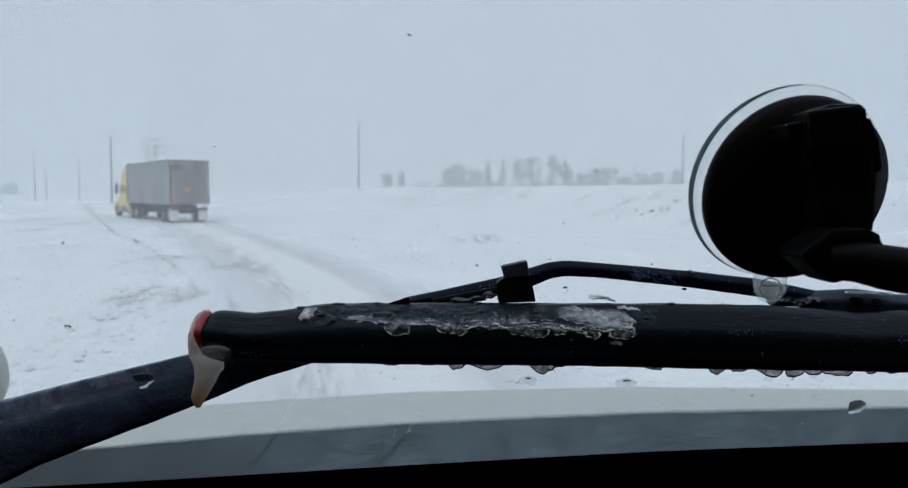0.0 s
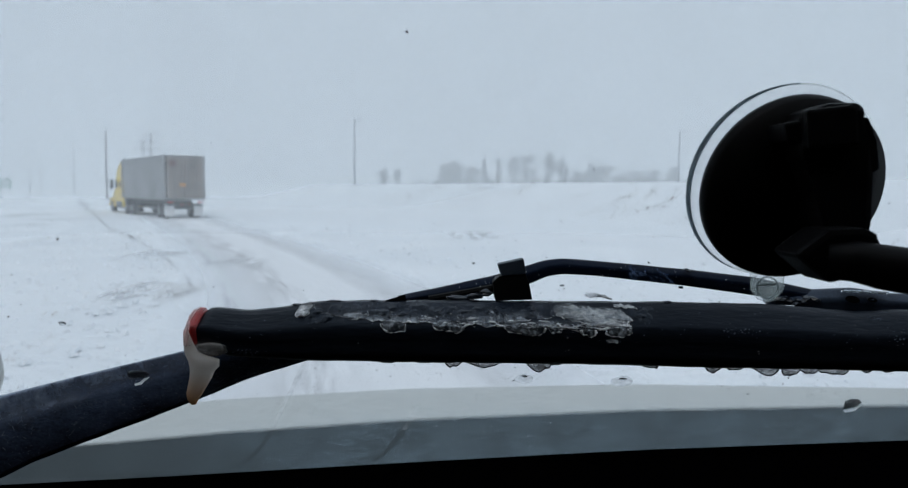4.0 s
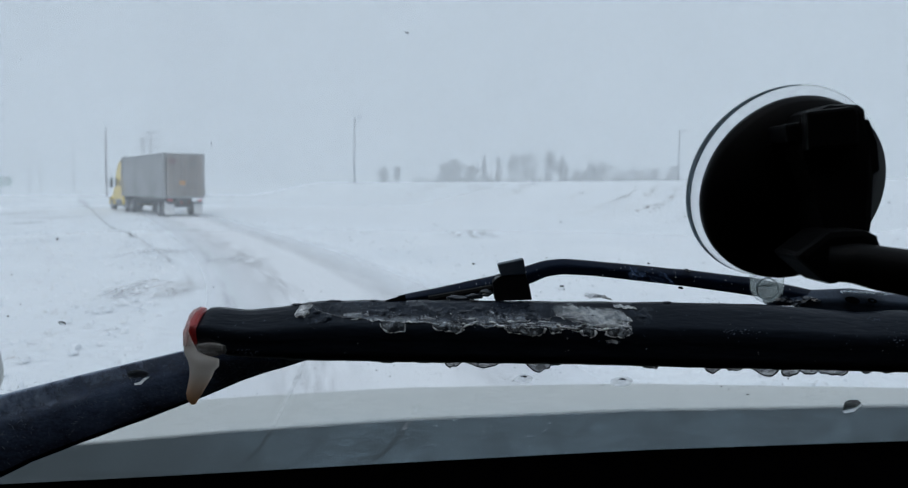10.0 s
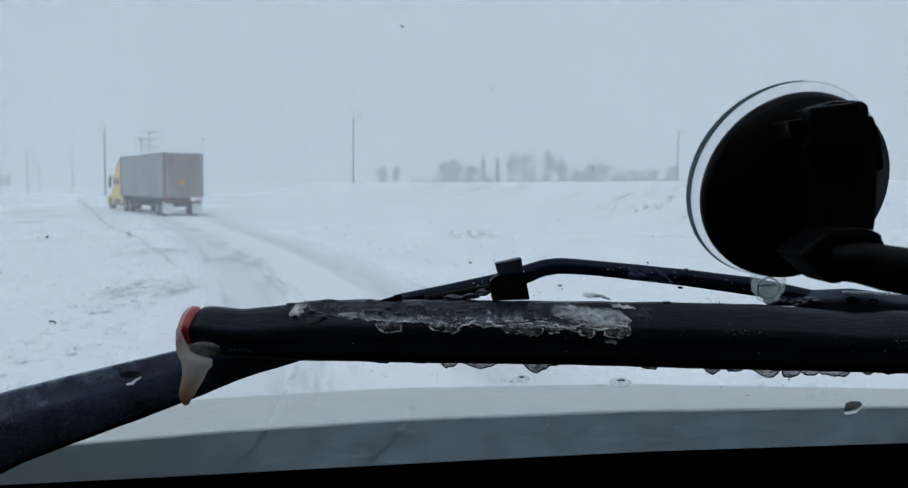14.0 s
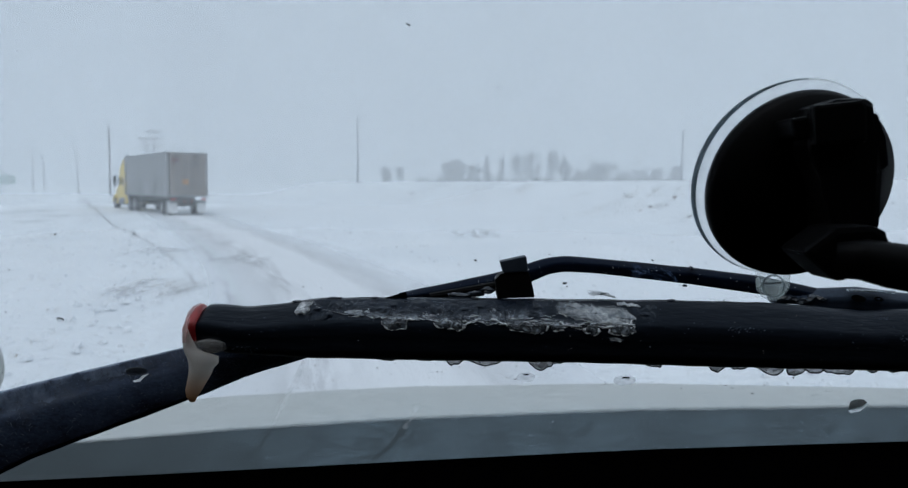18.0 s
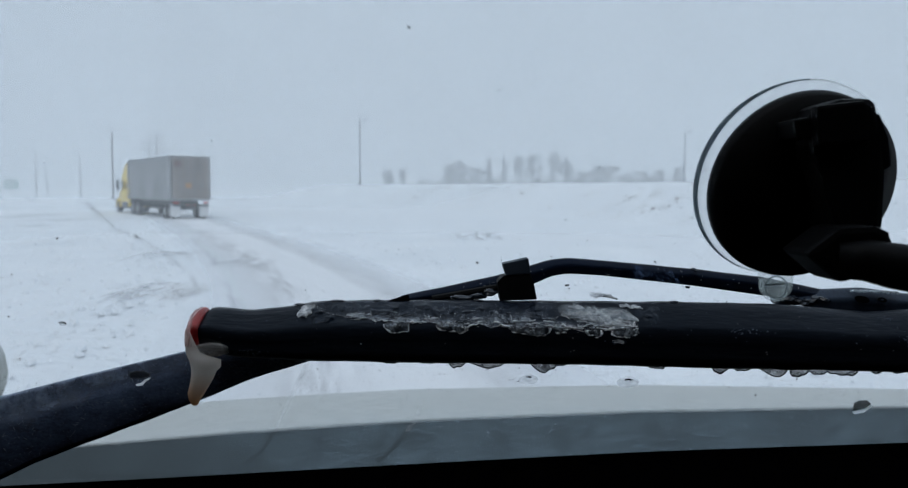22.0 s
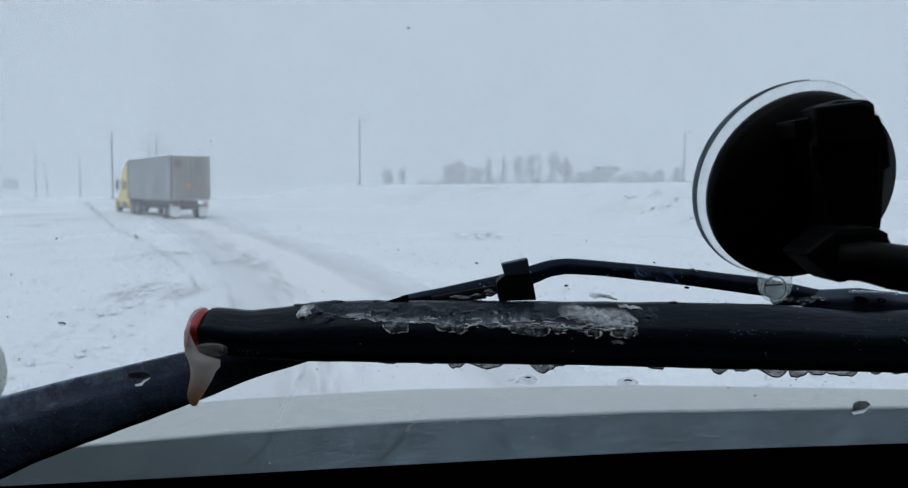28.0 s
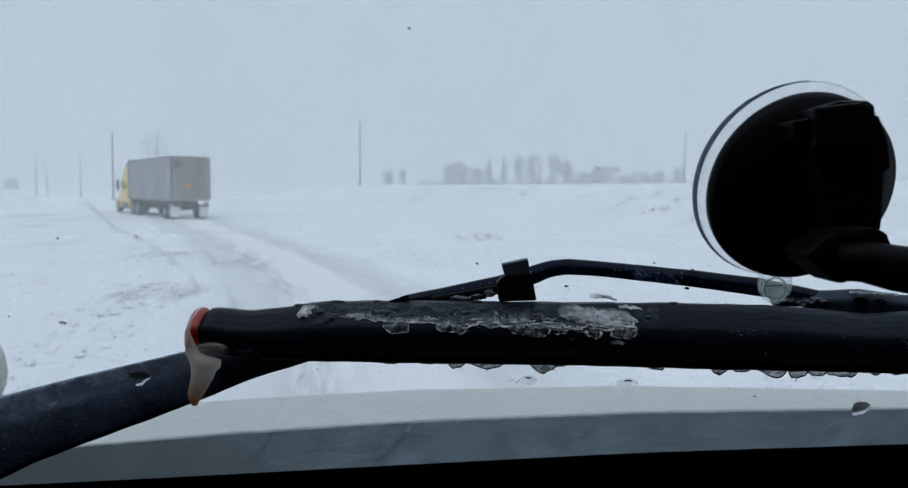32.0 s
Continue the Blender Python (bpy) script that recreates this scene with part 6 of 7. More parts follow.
# dark clear glaze over the upper face, frozen in ripples that break the blade's upper edge
bm = bmesh.new()
rows = []
for i in range(421):
    x = -0.098 + 0.232 * i / 420
    thick = 0.0019 * smooth(-0.098, -0.070, x) * (1 - smooth(0.092, 0.134, x)) * (1 - 0.85 * smooth(0.052, 0.062, x) * (1 - smooth(0.100, 0.108, x)))
    row = []
    for j in range(25):
        p = 0.70 + 0.285 * j / 24
        k = noise.noise(Vector((x * 120, p * 9, 1))) + 0.7 * noise.noise(Vector((x * 380, p * 24, 5))) + 0.3 * noise.noise(Vector((x * 1000, p * 60, 9)))
        row.append(bm.verts.new(on_blade(x, p, -0.0004 + thick * max(0.0, 0.30 + k) * math.sin(math.pi * (0.08 + 0.86 * j / 24)) + 0.0004 * thick / 0.0019)))
    crown = max(0.0, noise.noise(Vector((x * 130, 3, 2))) + 0.5 * noise.noise(Vector((x * 420, 3, 6))))
    row.append(bm.verts.new(on_blade(x, 0.99, 0.0) + Vector((0, 0.002, -0.0002 + 0.9 * thick * crown))))
    row.append(bm.verts.new(on_blade(x, 0.99, 0.0) + Vector((0, 0.006, -0.0008))))
    rows.append(row)
for a, c in zip(rows, rows[1:]):
    for j in range(26):
        bm.faces.new((a[j], c[j], c[j + 1], a[j + 1]))
part("ice_glaze", bm, GLAZE, e, "dark rippled glaze of clear ice", smooth=True)
for x, w, h in ((0.1278, 0.0026, 0.0012), (-0.0905, 0.0034, 0.0008), (-0.0690, 0.0044, 0.0010), (-0.0450, 0.0030, 0.0009), (0.0135, 0.0034, 0.0012)):
    z = float(np.interp(x, [q[0] for q in TOPS], [q[1] for q in TOPS]))
    part("ice_nub", lump(bmesh.new(), (x, 0.4555, z - 0.0001), (w, 0.002, 0.8 * h), 60 * x, 0.6, 2, 1.3), ICE_BLACK, e, "dark nub of ice on the blade's edge", smooth=True)
# the crest of rime along the fold of the blade
CREST = ((-0.0796, 1.9299), (-0.0601, 1.9284), (-0.0438, 1.9289), (-0.0276, 1.9286), (-0.0113, 1.9274), (0.0050, 1.9263), (0.0212, 1.9264), (0.0375, 1.9252), (0.0538, 1.9250), (0.0701, 1.9234), (0.0863, 1.9239), (0.1026, 1.9250))
rng = random.Random(4)
bm = bmesh.new()
for i in range(420):
    x = rng.uniform(CREST[0][0], CREST[-1][0])
    k = noise.noise(Vector((x * 95, 5, 0))) + 0.5 * noise.noise(Vector((x * 330, 1, 0)))
    if k < rng.uniform(-0.35, 0.5) + (0.5 if x < -0.062 else 0.0):
        continue
    z = float(np.interp(x, [p[0] for p in CREST], [p[1] for p in CREST])) + rng.gauss(0, 0.0007 + 0.0007 * (x > 0))
    c, a = on_face(x, z, 0.0003), rng.uniform(-0.7, 0.7)
    chip = lump(bmesh.new(), (0, 0, 0), (rng.uniform(0.0002, 0.0007) * (1 + 2 * rng.random() ** 3), 0.0005, rng.uniform(0.00012, 0.00036)), i, 0.9, 1, 2.1)
    chip.transform(Matrix.Translation(c) @ Matrix.Rotation(a, 4, "Y"))
    keep = {v: bm.verts.new(v.co) for v in chip.verts}
    for f in chip.faces:
        bm.faces.new([keep[v] for v in f.verts])
    chip.free()
bits = bmesh.new()
for i in range(110):
    x = rng.uniform(-0.14, 0.29)
    z1, z0 = (float(np.interp(x, [q[0] for q in k], [q[1] for q in k])) for k in (TOPS, FEET))
    r = rng.uniform(0.00010, 0.00022)
    lump(bits, on_face(x, z0 + (z1 - z0) * rng.uniform(0.45, 0.97), 0.0001), (r * rng.uniform(1, 3), r, r), i, 0.5, 1)
for x, z, w, h, k in ((0.162, 1.9216, 0.009, 0.0011, 46), (0.2475, 1.9275, 0.004, 0.0009, 18), (0.0925, 1.9150, 0.006, 0.0010, 26), (0.256, 1.9180, 0.012, 0.0030, 16), (-0.118, 1.9075, 0.012, 0.0022, 40)):
    for i in range(k):
        r = rng.uniform(0.00010, 0.00026)
        lump(bits, on_face(x + w * rng.gauss(0, 0.5), z + h * rng.gauss(0, 0.6), 0.0001), (r * rng.uniform(1, 3.5), r, r), i, 0.7, 1)
part("salt_grains", bits, SCRATCH, e, "tiny grains of dried salt")
part("rime_crest", bm, ICE_RIM, e, "bright crumbs of rime along the fold")
# white threads paint the streaky highlights along the rime
for k, (drop_z, start) in enumerate(((0.0, -0.060), (0.0010, -0.045), (-0.0009, -0.020), (-0.0019, 0.010))):
    path, radii = [], []
    for i in range(260):
        x = start + (CREST[-1][0] - start) * i / 259
        z = float(np.interp(x, [p[0] for p in CREST], [p[1] for p in CREST])) + drop_z + 0.0011 * noise.noise(Vector((x * 160, k * 3.1, 0))) + 0.0005 * noise.noise(Vector((x * 620, k, 4)))
        path.append(on_face(x, z, 0.0002))
        radii.append(0.00003 + 0.0010 * max(0.0, noise.noise(Vector((x * 120, k * 5.3, 1))) - 0.02) + 0.0004 * max(0.0, noise.noise(Vector((x * 800, k, 8)))))
    part("rime_thread", tube(bmesh.new(), path, radii, 6), ICE_RIM, e, "ragged thread of rime, highlights painted white", smooth=True)
for i, (x, z, w, h) in enumerate(((-0.0372, 1.9020, 0.0059, 0.0016), (-0.0163, 1.9017, 0.0066, 0.0013), (0.0020, 1.9010, 0.0046, 0.0030), (0.0180, 1.9010, 0.0105, 0.0033), (0.0512, 1.9007, 0.0072, 0.0043), (0.0615, 1.9010, 0.0040, 0.0016), (0.1160, 1.8997, 0.0043, 0.0020), (0.1530, 1.8990, 0.0049, 0.0033), (0.1656, 1.8987, 0.0046, 0.0016), (0.1829, 1.8983, 0.0079, 0.0049), (0.1985, 1.8980, 0.0053, 0.0043), (0.2089, 1.8980, 0.0059, 0.0030), (0.2228, 1.8977, 0.0086, 0.0030), (0.2431, 1.8977, 0.0033, 0.0016), (0.2541, 1.8977, 0.0046, 0.0013))):
    pts = []
    sharp, skew = (0.8, 1.9, 1.2, 2.4, 1.0, 1.6)[i % 6], w * 0.35 * math.sin(i * 2.3)
    for k in range(17):
        a = math.pi * k / 16
        q = 1 + 0.45 * noise.noise(Vector((a * 1.7, i * 2.1, 0)))
        pts.append((x - w * math.cos(a) + skew * math.sin(a), z - h * math.sin(a) ** sharp * q))
    bm = bmesh.new()
    top = [(x - w + 2 * w * k / 16, z + 0.0035) for k in range(17)]
    for a, c in zip(list(zip(pts, pts[1:])), list(zip(top, top[1:]))):
        mid = [((p[0] + q[0]) / 2, (p[1] + q[1]) / 2) for p, q in zip(a, c)]
        for lo, up, y0, y1 in ((a, mid, 0.4466, 0.4440), (mid, c, 0.4440, 0.4450)):
            bm.faces.new([bm.verts.new(v) for v in ((lo[0][0], y0, lo[0][1]), (lo[1][0], y0, lo[1][1]), (up[1][0], y1, up[1][1]), (up[0][0], y1, up[0][1]))])
    bmesh.ops.remove_doubles(bm, verts=bm.verts, dist=1e-5)
    bead = part("ice_bead", bm, ICE_DARK, e, "hanging bead of clear ice", smooth=True)
    # an opaque dark tube paints the refraction at the bead's rim
    part("bead_edge", tube(bmesh.new(), [(px, 0.4462, pz) for px, pz in pts], 0.00042, 6), ICE_BLACK, bead, "dark edge, refraction painted in", smooth=True)
# pinkish ice over the end cap, and a milky lobe that runs from it under the blade
bm = bmesh.new()
tube(bm, [(-0.1398, 0.4325, 1.9342), (-0.1431, 0.4325, 1.9323), (-0.1457, 0.4325, 1.9290), (-0.1471, 0.4325, 1.9252), (-0.1482, 0.4325, 1.9206), (-0.1486, 0.4325, 1.9161), (-0.1487, 0.4325, 1.9122)], [0.0005, 0.0008, 0.0010, 0.0011, 0.0013, 0.0016, 0.0014], 10)
part("ice_glaze", bm, PINK_ICE, e, "milky pink ice over the red cap", smooth=True)
part("ice_lobe", lump(bmesh.new(), (-0.1364, 0.4360, 1.9095), (0.0096, 0.0024, 0.0042), 6, 0.25, 3, 1.2), LOBE_ICE, e, "grey milky lobe of ice", smooth=True)

LOW_TOPS = [(-0.3644, 1.8560), (-0.2730, 1.8735), (-0.2309, 1.8845), (-0.1593, 1.9022), (-0.1262, 1.9082), (-0.0777, 1.9057)]
LOW_FEET = [(-0.3688, 1.7800), (-0.2754, 1.8240), (-0.2550, 1.8343), (-0.2220, 1.8474), (-0.1866, 1.8609), (-0.1514, 1.8747), (-0.1234, 1.8869), (-0.0778, 1.9012)]
low = thing("windscreen_wiper", "salt-hazed dark wiper lying below the iced one", "wiper")
part("beam", bar_between(bmesh.new(), LOW_TOPS, LOW_FEET, 0.478, 0.030, 80, 0.0003, 7.0, FLAT_PROFILE), LOW_RUBBER, low, smooth=True)


def on_low(x, p, proud):
    """A place on the lower wiper's near face at x and the height p."""
    z1 = float(np.interp(x, [q[0] for q in LOW_TOPS], [q[1] for q in LOW_TOPS]))
    z0 = float(np.interp(x, [q[0] for q in LOW_FEET], [q[1] for q in LOW_FEET]))
    near = FLAT_PROFILE[:8]
    return Vector((x, 0.478 + 0.030 * float(np.interp(p, [b for a, b in near], [a for a, b in near])) - proud, z0 + p * (z1 - z0) + 0.4 * proud))


bm = bmesh.new()
lay = bm.loops.layers.uv.new("lane")
rows = []
for i in range(161):
    x = LOW_TOPS[0][0] + (LOW_TOPS[-1][0] - LOW_TOPS[0][0]) * i / 160
    # salt film, denser upwards to paint the upper face's light as well
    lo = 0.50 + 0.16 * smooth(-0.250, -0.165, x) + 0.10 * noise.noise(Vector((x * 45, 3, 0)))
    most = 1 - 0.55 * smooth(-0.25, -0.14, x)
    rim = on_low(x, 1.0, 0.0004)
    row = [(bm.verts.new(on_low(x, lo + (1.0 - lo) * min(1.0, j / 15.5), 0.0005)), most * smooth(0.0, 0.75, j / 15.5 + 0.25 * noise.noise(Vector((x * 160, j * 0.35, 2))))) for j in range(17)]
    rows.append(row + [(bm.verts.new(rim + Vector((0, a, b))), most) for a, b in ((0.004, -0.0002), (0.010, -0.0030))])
for a, c in zip(rows, rows[1:]):
    for j in range(18):
        quad = (a[j], c[j], c[j + 1], a[j + 1])
        for q, v in zip(bm.faces.new([q[0] for q in quad]).loops, quad):
            q[lay].uv = (0.5, v[1])
part("salt_film", bm, LIT_SALT_FILM, low, "bluish salt film, the upper face's light painted in", smooth=True)
rng = random.Random(31)
bm = bmesh.new()
for i in range(900):
    x = rng.uniform(-0.30, -0.08) if i < 680 else rng.gauss(-0.112, 0.013)
    p = rng.uniform(0.06, 0.9)
    o = on_low(x, p, 0.0006)
    a, w, t = rng.choice((0.0003, 0.0004, 0.0006, 0.0018)) * rng.uniform(.5, 1.2), rng.uniform(0.00008, 0.00030), rng.gauss(0.25, 0.8)
    d1, d2 = Vector((math.cos(t), 0, math.sin(t))), Vector((-math.sin(t), 0, math.cos(t)))
    bm.faces.new([bm.verts.new(o + d1 * a * math.cos(k * 1.047) * rng.uniform(.6, 1.2) + d2 * w * math.sin(k * 1.047) * rng.uniform(.6, 1.3)) for k in range(6)])
part("salt_scratches", bm, SCRATCH, low, "pale salt specks and scratches")
part("rubber_lip", bar_between(bmesh.new(), [(-0.3793, 1.7830), (-0.2829, 1.8330), (-0.2354, 1.8520), (-0.1412, 1.8825), (-0.1160, 1.8905), (-0.0801, 1.9020)], [(-0.3799, 1.7715), (-0.2844, 1.8162), (-0.2633, 1.8268), (-0.2292, 1.8404), (-0.1927, 1.8543), (-0.1564, 1.8685), (-0.1274, 1.8812), (-0.0801, 1.8962)], 0.484, 0.006, 50, 0.0003, 3.0), LOW_RUBBER, low, "thin dark rubber lip", smooth=True)

tops, bots = [(-0.0328, 1.9351), (-0.0084, 1.9403), (0.0265, 1.9480), (0.0491, 1.9550), (0.0578, 1.9578), (0.0682, 1.9589), (0.0891, 1.9575), (0.1449, 1.9526), (0.1868, 1.9480), (0.2149, 1.9424), (0.2324, 1.9389)], [(-0.0328, 1.9300), (-0.0084, 1.9318), (0.0265, 1.9372), (0.0492, 1.9435), (0.0579, 1.9477), (0.0683, 1.9494), (0.0892, 1.9484), (0.1451, 1.9424), (0.1871, 1.9368), (0.2152, 1.9319), (0.2327, 1.9301)]
part("rod", bar_between(bmesh.new(), tops, bots, 0.476, 0.009, 70, 0.0002), ARM_PAINT, e, smooth=True)
part("spring_strip", tube(bmesh.new(), [(-0.0135, 0.4680, 1.9344), (0.0291, 0.4680, 1.9424)], 0.0022, 8), BLACK, e)
for x, z, w, hh, k in ((0.0209, 1.9394, 0.0041, 0.0020, 2), (0.0144, 1.9373, 0.0054, 0.0017, 3), (0.0055, 1.9360, 0.0075, 0.0014, 4)):
    part("ice_lump", lump(bmesh.new(), (x, 0.462, z), (w, 0.004, hh), k, 0.6, 3, 1.4), ICE_BLACK, e, "dark clear ice frozen to the clip", smooth=True)
slab("clip", [(0.0247, 1.9463), (0.0280, 1.9497), (0.0439, 1.9519), (0.0460, 1.9464), (0.0482, 1.9359), (0.0262, 1.9350)], 0.4570, 0.4700, 0.0009, "square black plastic clip")
slab("clip_cap", [(0.0274, 1.9569), (0.0427, 1.9604), (0.0442, 1.9513), (0.0295, 1.9502)], 0.4560, 0.4660, 0.0008, "tilted black clip cap", CAP_PLASTIC)
bm = bmesh.new()
for i in range(70):
    x = 0.1085 + 0.0265 * rng.random() ** 1.7
    hi, lo = (float(np.interp(x, [p[0] for p in q], [p[1] for p in q])) for q in (tops, bots))
    t, a, w = rng.uniform(0.12, 0.92), rng.uniform(0.0010, 0.0036), rng.uniform(0.0002, 0.0007)
    c, d = Vector((x, 0.4710 - 0.00002 * i, lo + (hi - lo) * t)), rng.gauss(-0.9, 0.35)
    u, v = Vector((math.cos(d), 0, math.sin(d))), Vector((-math.sin(d), 0, math.cos(d)))
    ring = [c + u * a * math.cos(k * 0.785) * rng.uniform(.7, 1.2) + v * w * math.sin(k * 0.785) * rng.uniform(.6, 1.4) for k in range(8)]
    for q in ring:
        q.z = min(max(q.z, lo + 0.0004), hi - 0.0006)
    bm.faces.new([bm.verts.new(q) for q in ring])
part("scuff", bm, HAZE_BLUE, e, "bluish scuff on the arm")
for x, z, w, h in ((0.1432, 1.9530, 0.0010, 0.0009), (0.1453, 1.9523, 0.0018, 0.0008), (0.1400, 1.9421, 0.0014, 0.0007)):
    part("ice_nub", lump(bmesh.new(), (x, 0.471, z), (w, 0.003, h), 5 * x, 0.5, 2), ICE_BLACK, e, "dark nub of ice on the arm")
bm = bmesh.new()
for i in range(44):
    x = rng.uniform(0.0, 0.21)
    z = float(np.interp(x, [p[0] for p in tops], [p[1] for p in tops])) - rng.uniform(0.001, 0.0085)
    lump(bm, (x, 0.4705, z), (rng.uniform(0.0001, 0.0003), 0.0003, rng.uniform(0.0001, 0.00028)), i, 0.5, 1)
part("salt_grains", bm, ICE_RIM, e, "white grains of salt on the arm")
part("wedge", rings(bmesh.new(), [[(-0.0391, 0.4550, 1.9352), (-0.0263, 0.4550, 1.9352), (-0.0270, 0.4550, 1.9390)], [(-0.0404, 0.4700, 1.9331), (-0.0272, 0.4700, 1.9331), (-0.0279, 0.4700, 1.9369)]]), BLACK, e)
base = part("pivot_plate", bar_between(bmesh.new(), [(0.1942, 1.9360), (0.2098, 1.9370), (0.2218, 1.9408), (0.2477, 1.9419), (0.2713, 1.9387), (0.3344, 1.9360)], [(0.1943, 1.9318), (0.2099, 1.9311), (0.2221, 1.9280), (0.2482, 1.9262), (0.2717, 1.9262), (0.3349, 1.9250)], 0.474, 0.014, 30, 0.0002), PIVOT, e, "broad black pivot plate", smooth=True)
for x, z, r in ((0.2420, 1.9362, 0.0046), (0.2540, 1.9360, 0.0030)):
    hole = cyl(bmesh.new(), (0, 0.4645, 0), (0, 0.4664, 0), r, r * 0.8, 18)
    hole.transform(Matrix.Translation((x, 0, z)) @ Matrix.Rotation(radians(12), 4, "Y") @ Matrix.Diagonal((1, 1, 0.46, 1)))
    part("rivet_hole", hole, BLACK, base)
part("rivet", lump(bmesh.new(), (0.2540, 0.4650, 1.9360), (0.0014, 0.0010, 0.0007), 3, 0.1, 2), PIVOT, base)
rng = random.Random(9)
bm = bmesh.new()
for i in range(46):
    t = i / 45
    lump(bm, (0.1973 + t * 0.0255, 0.470, 1.9348 + 0.006 * math.sin(t * 9) * 0.15 + rng.gauss(0, 0.0006)), (0.0030, 0.004, 0.0013), i, 0.6, 1)
part("ice_rim", bm, ICE_BLACK, base, "dark rim of frozen slush")
bm = bmesh.new()
for i in range(22):
    x = 0.2384 + 0.0253 * i / 21
    lump(bm, (x, 0.468, 1.9409 - 0.0010 * i / 21 + 0.0006 * noise.noise(Vector((i * 0.9, 0, 0)))), (0.0019, 0.002, 0.0008), i, 0.5, 2)
part("ice_flake", bm, ICE, base, "clear flake of ice on the plate", smooth=True)

# ---- suction mount on the inside of the glass ----
e = thing("suction_mount", "black suction cup mount with a clear rim on the glass", "phone mount")
cup = Vector((0.1433, 0.335, 2.0049))
e1 = Vector((0.9392, 0.0, 0.3435))
e2 = Vector((-0.3244, -0.3291, 0.8868)).normalized()
e3 = e1.cross(e2).normalized()
if e3.y > 0:
    e3 = -e3
R = 0.0428


def disc(rings_rh, shift=Vector((0, 0, 0)), k=64):
    """Rings of (radius, height off the glass towards the eye) round the cup's axis."""
    return [[cup + shift + r * (math.cos(2 * math.pi * i / k) * e1 + math.sin(2 * math.pi * i / k) * e2) + h * e3 for i in range(k)] for r, h in rings_rh]


bm = bmesh.new()
off = Vector((-0.0004, 0.0, -0.0003))
rings(bm, disc([(R * 0.80, 0.0004), (R * 0.985, 0.0002), (R, 0.0006), (R * 0.985, 0.0012), (R * 0.80, 0.0026)], off), caps=False)
part("clear_rim", bm, CUP_CLEAR, e, "clear vinyl rim", smooth=True)
# one clear edge, its shaded and its bright side painted as two tones
for a0, a1, thick, material, label in ((1.25, 3.95, 0.0011, CUP_EDGE_SHADED, "clear rim's edge, dark greenish side painted in"), (3.95, 7.53, 0.0004, CUP_EDGE_LIT, "clear rim's edge, bright side painted in")):
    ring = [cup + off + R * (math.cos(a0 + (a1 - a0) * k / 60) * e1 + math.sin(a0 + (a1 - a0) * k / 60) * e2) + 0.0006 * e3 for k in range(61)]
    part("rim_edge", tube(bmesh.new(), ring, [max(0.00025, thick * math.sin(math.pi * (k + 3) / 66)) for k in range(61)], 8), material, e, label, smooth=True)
sh = Vector((0.0013, 0.0, -0.0017))
part("cup", rings(bmesh.new(), disc([(R * 0.942, 0.002), (R * 0.942, 0.004), (R * 0.917, 0.008), (R * 0.6, 0.013), (R * 0.3, 0.0155)], sh)), BLACK, e, "black rubber cup", smooth=True)


slab("housing", [(0.1345, 2.0319), (0.1450, 2.0352), (0.1560, 2.0356), (0.1590, 2.0337), (0.1606, 2.0187), (0.1636, 2.0077), (0.1635, 1.9854), (0.1467, 1.9810), (0.1427, 2.0010), (0.1350, 2.0143)], 0.300, 0.325, 0.003, "black plastic housing")
slab("lever", [(0.1332, 2.0318), (0.1514, 2.0340), (0.1532, 2.0314), (0.1541, 2.0182), (0.1343, 2.0169)], 0.294, 0.3, 0.0015, "black locking lever")
slab("knob", [(0.1267, 2.0271), (0.1332, 2.0282), (0.1339, 2.0193), (0.1278, 2.0202)], 0.298, 0.318, 0.0012)
slab("release_catch", [(0.1596, 2.0303), (0.1625, 2.0298), (0.1655, 2.0210), (0.1677, 2.0099), (0.1642, 2.0077), (0.1607, 2.0122)], 0.304, 0.318, 0.0012)
slab("bracket", [(0.1277, 1.9775), (0.1402, 1.9871), (0.1530, 1.9878), (0.1586, 1.9856), (0.1588, 1.9818), (0.1579, 1.9710), (0.1413, 1.9665)], 0.286, 0.310, 0.0025, "black angled bracket")
part("arm", tube(bmesh.new(), [(0.1406, 0.2900, 1.9753), (0.1503, 0.2880, 1.9751), (0.1587, 0.2840, 1.9733), (0.1732, 0.2800, 1.9712), (0.2032, 0.2700, 1.9670)], [0.0072, 0.0078, 0.0084, 0.0088, 0.009], 18), BLACK, e, "black curved arm", smooth=True)
bm = bmesh.new()
rings(bm, [[(x, y, z) for x, z in ((0.1342, 1.9645), (0.1493, 1.9645), (0.1490, 1.9565), (0.1455, 1.9521), (0.1414, 1.9508), (0.1378, 1.9524), (0.1349, 1.9565))] for y in (0.3455, 0.3475)])
tab = part("pull_tab", bm, TAB, e, "clear plastic pull tab")
part("tab_ridge", tube(bmesh.new(), [(0.1369, 0.3448, 1.9589), (0.1450, 0.3448, 1.9594)], 0.0004, 6), TAB_LINE, tab)
bm = bmesh.new()
loop = [(0.1416, 1.9578 )]
cx, cz = loop[0]
pts = [(cx + 0.0052 * math.cos(a), cz + 0.0052 * math.sin(a)) for a in [2 * math.pi * k / 24 for k in range(24)]]
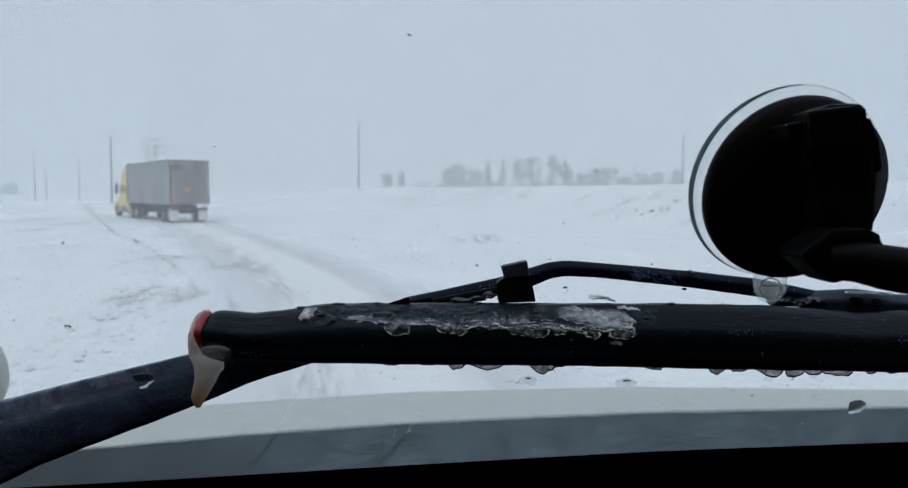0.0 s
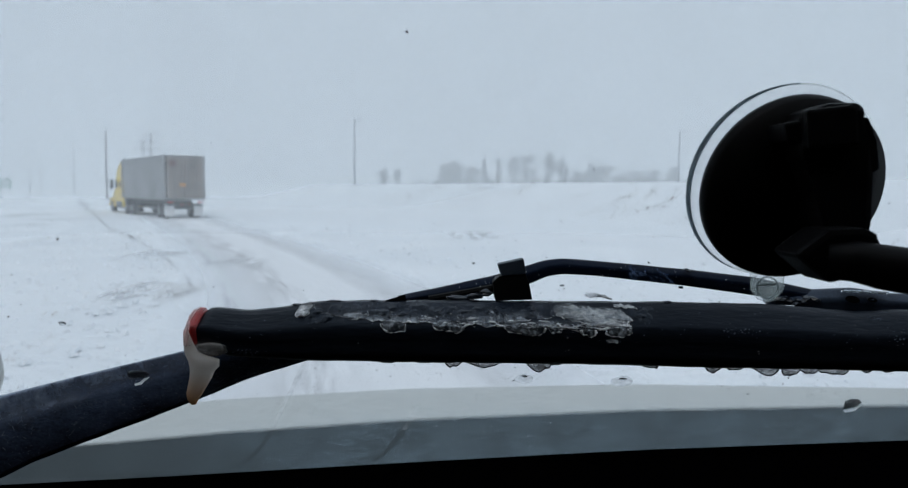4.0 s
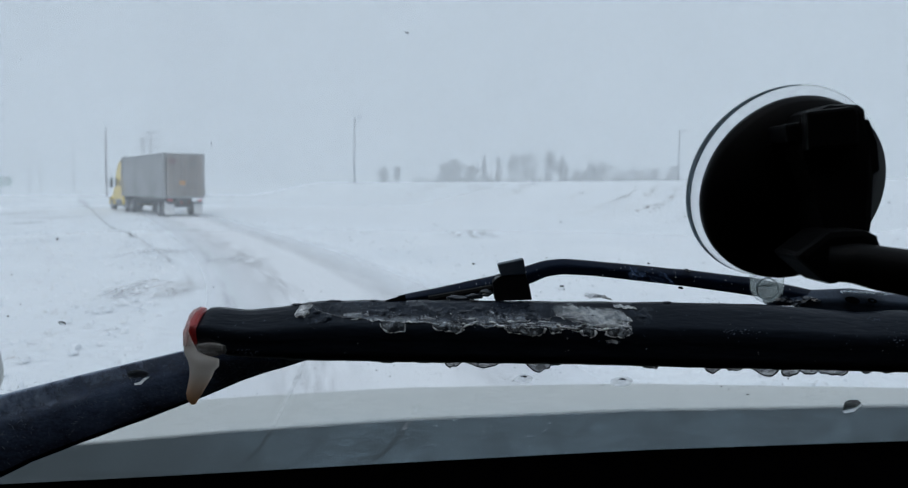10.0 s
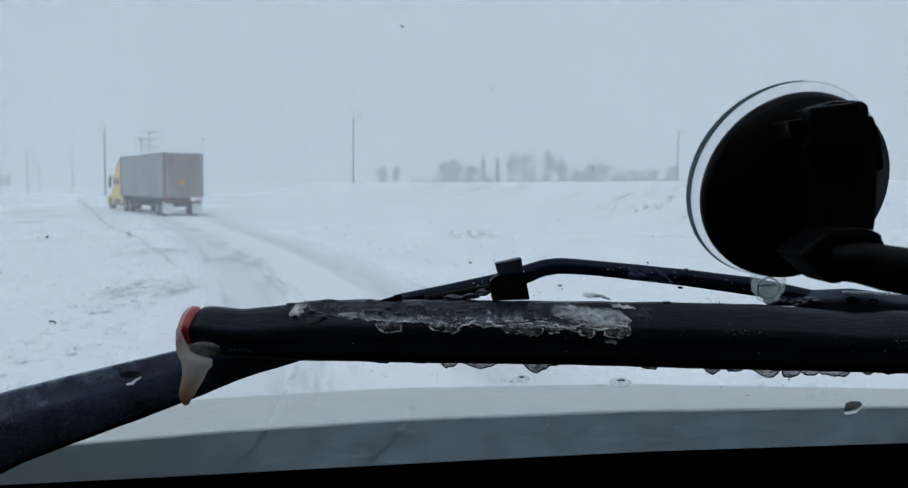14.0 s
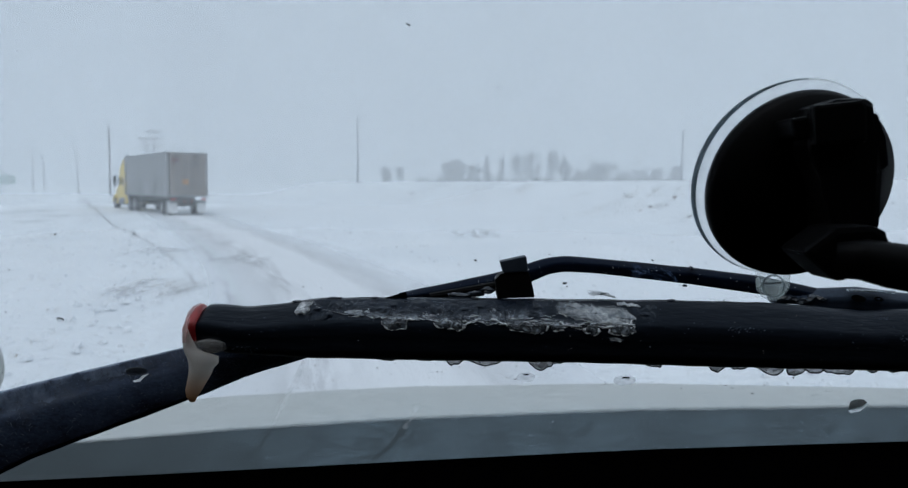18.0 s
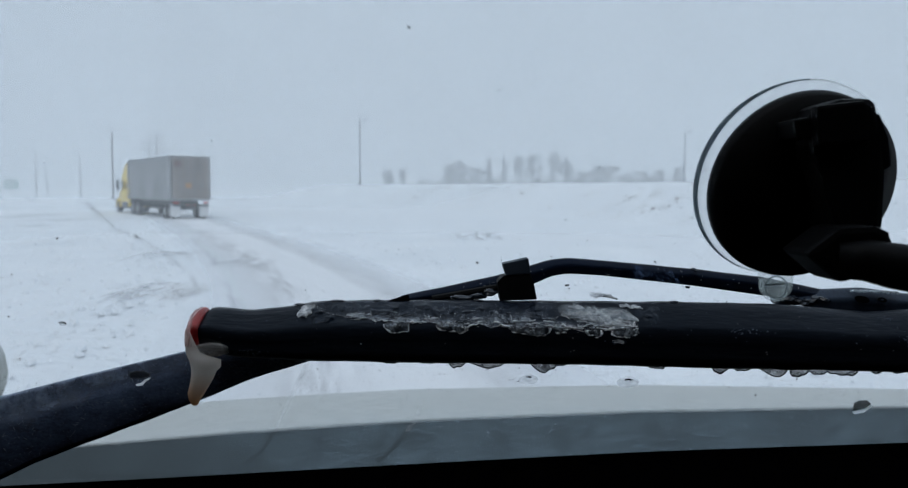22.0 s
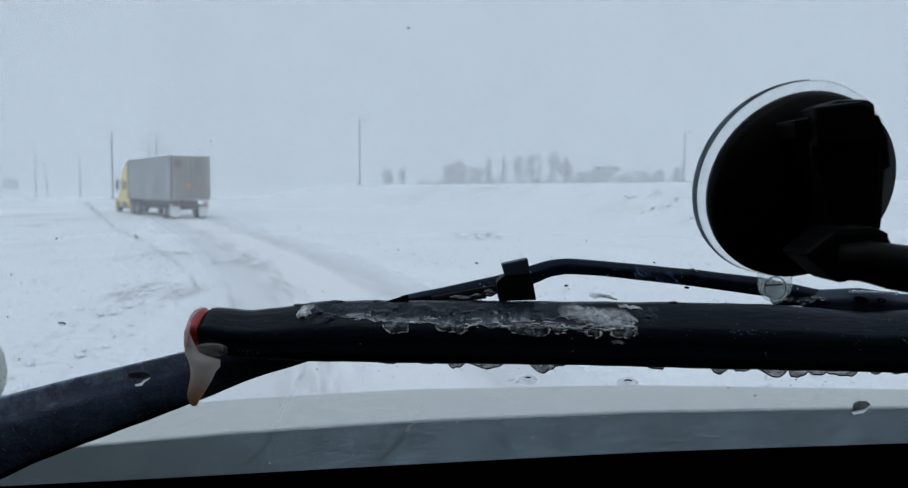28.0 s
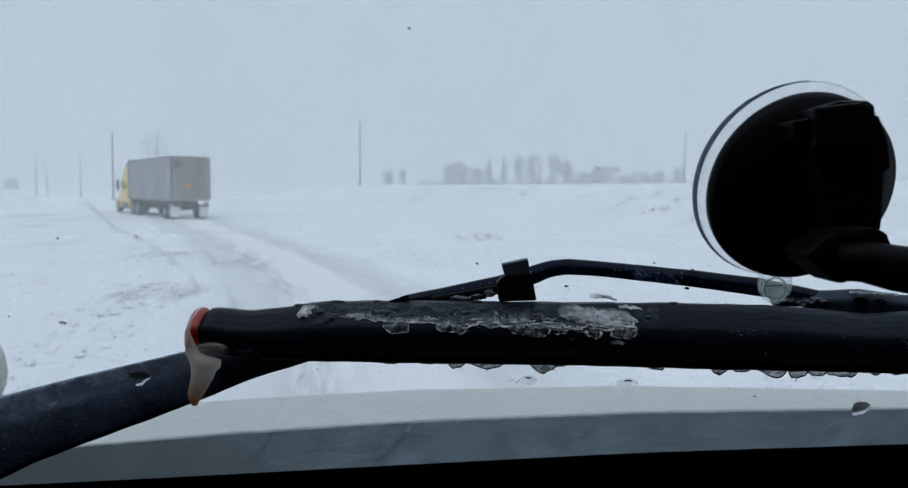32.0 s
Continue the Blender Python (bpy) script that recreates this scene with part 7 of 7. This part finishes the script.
rg = [[(x, 0.3452, z) for x, z in pts], [(cx + (x - cx) * .86, 0.3448, cz + (z - cz) * .86) for x, z in pts], [(cx + (x - cx) * .86, 0.3454, cz + (z - cz) * .86) for x, z in pts]]
rings(bm, rg, caps=False)
part("tab_ring", bm, TAB_LINE, tab)

# the van's plain lower body and wheels, under the cabin
e = thing("van", "plain pale grey van standing on the snowy ramp", "van")
part("underbody", box(bmesh.new(), -1.04, 1.04, -3.22, 0.72, 0.34, 0.62, 0.05), DARK_STEEL, e, "dark underbody")
half = ((1.11, 0.42), (1.125, 0.60), (1.13, 1.15), (1.125, 1.80), (1.10, 2.36), (1.06, 2.475), (0.96, 2.545), (0.55, 2.572), (0.0, 2.58))
outer = [(-x, z) for x, z in half] + [(x, z) for x, z in half[-2::-1]]
inner = [(x * 0.985, z - 0.018) for x, z in outer[::-1]]
shell = bmesh.new()
rings(shell, [[(x * k, y, 1.4 + (z - 1.4) * k) for x, z in outer + inner] for y, k in ((-3.34, 0.965), (-3.30, 0.985), (-3.20, 1.0), (-1.4, 1.0), (-0.04, 1.0))], caps=False)
part("body_shell", shell, BONNET, e, smooth=False)
rear = bmesh.new()
rings(rear, [[(x * k, y, 1.4 + (z - 1.4) * k) for x, z in outer] for y, k in ((-3.24, 0.975), (-3.33, 0.955), (-3.355, 0.93))])
part("rear_panel", rear, BONNET, e)
part("front_bumper", box(bmesh.new(), -0.97, 0.97, 1.465, 1.56, 0.42, 0.72, 0.045), BLACK, e, "plain black front bumper")
for s in (-1, 1):
    part("side_panel", box(bmesh.new(), s * 1.095 - 0.03, s * 1.095 + 0.03, -0.036, 0.72, 0.45, 1.82, 0.012), BONNET, e)
    part("bonnet_side", box(bmesh.new(), s * 0.91 - 0.055, s * 0.91 + 0.055, 0.62, 1.455, 0.5, 1.58, 0.05), BONNET, e)
    for y in (1.02, -2.45):
        wheel(e, s * 0.99, y, 0.37, 0.22)

# edge of the door mirror outside, at the far side of the screen
e = thing("door_mirror", "pale grey door mirror shell just outside the screen", "mirror")
part("shell", lump(bmesh.new(), (-0.6470, 1.0000, 1.7600), (0.0660, 0.05, 0.0720), 2, 0.03, 3), BONNET, e, smooth=True)
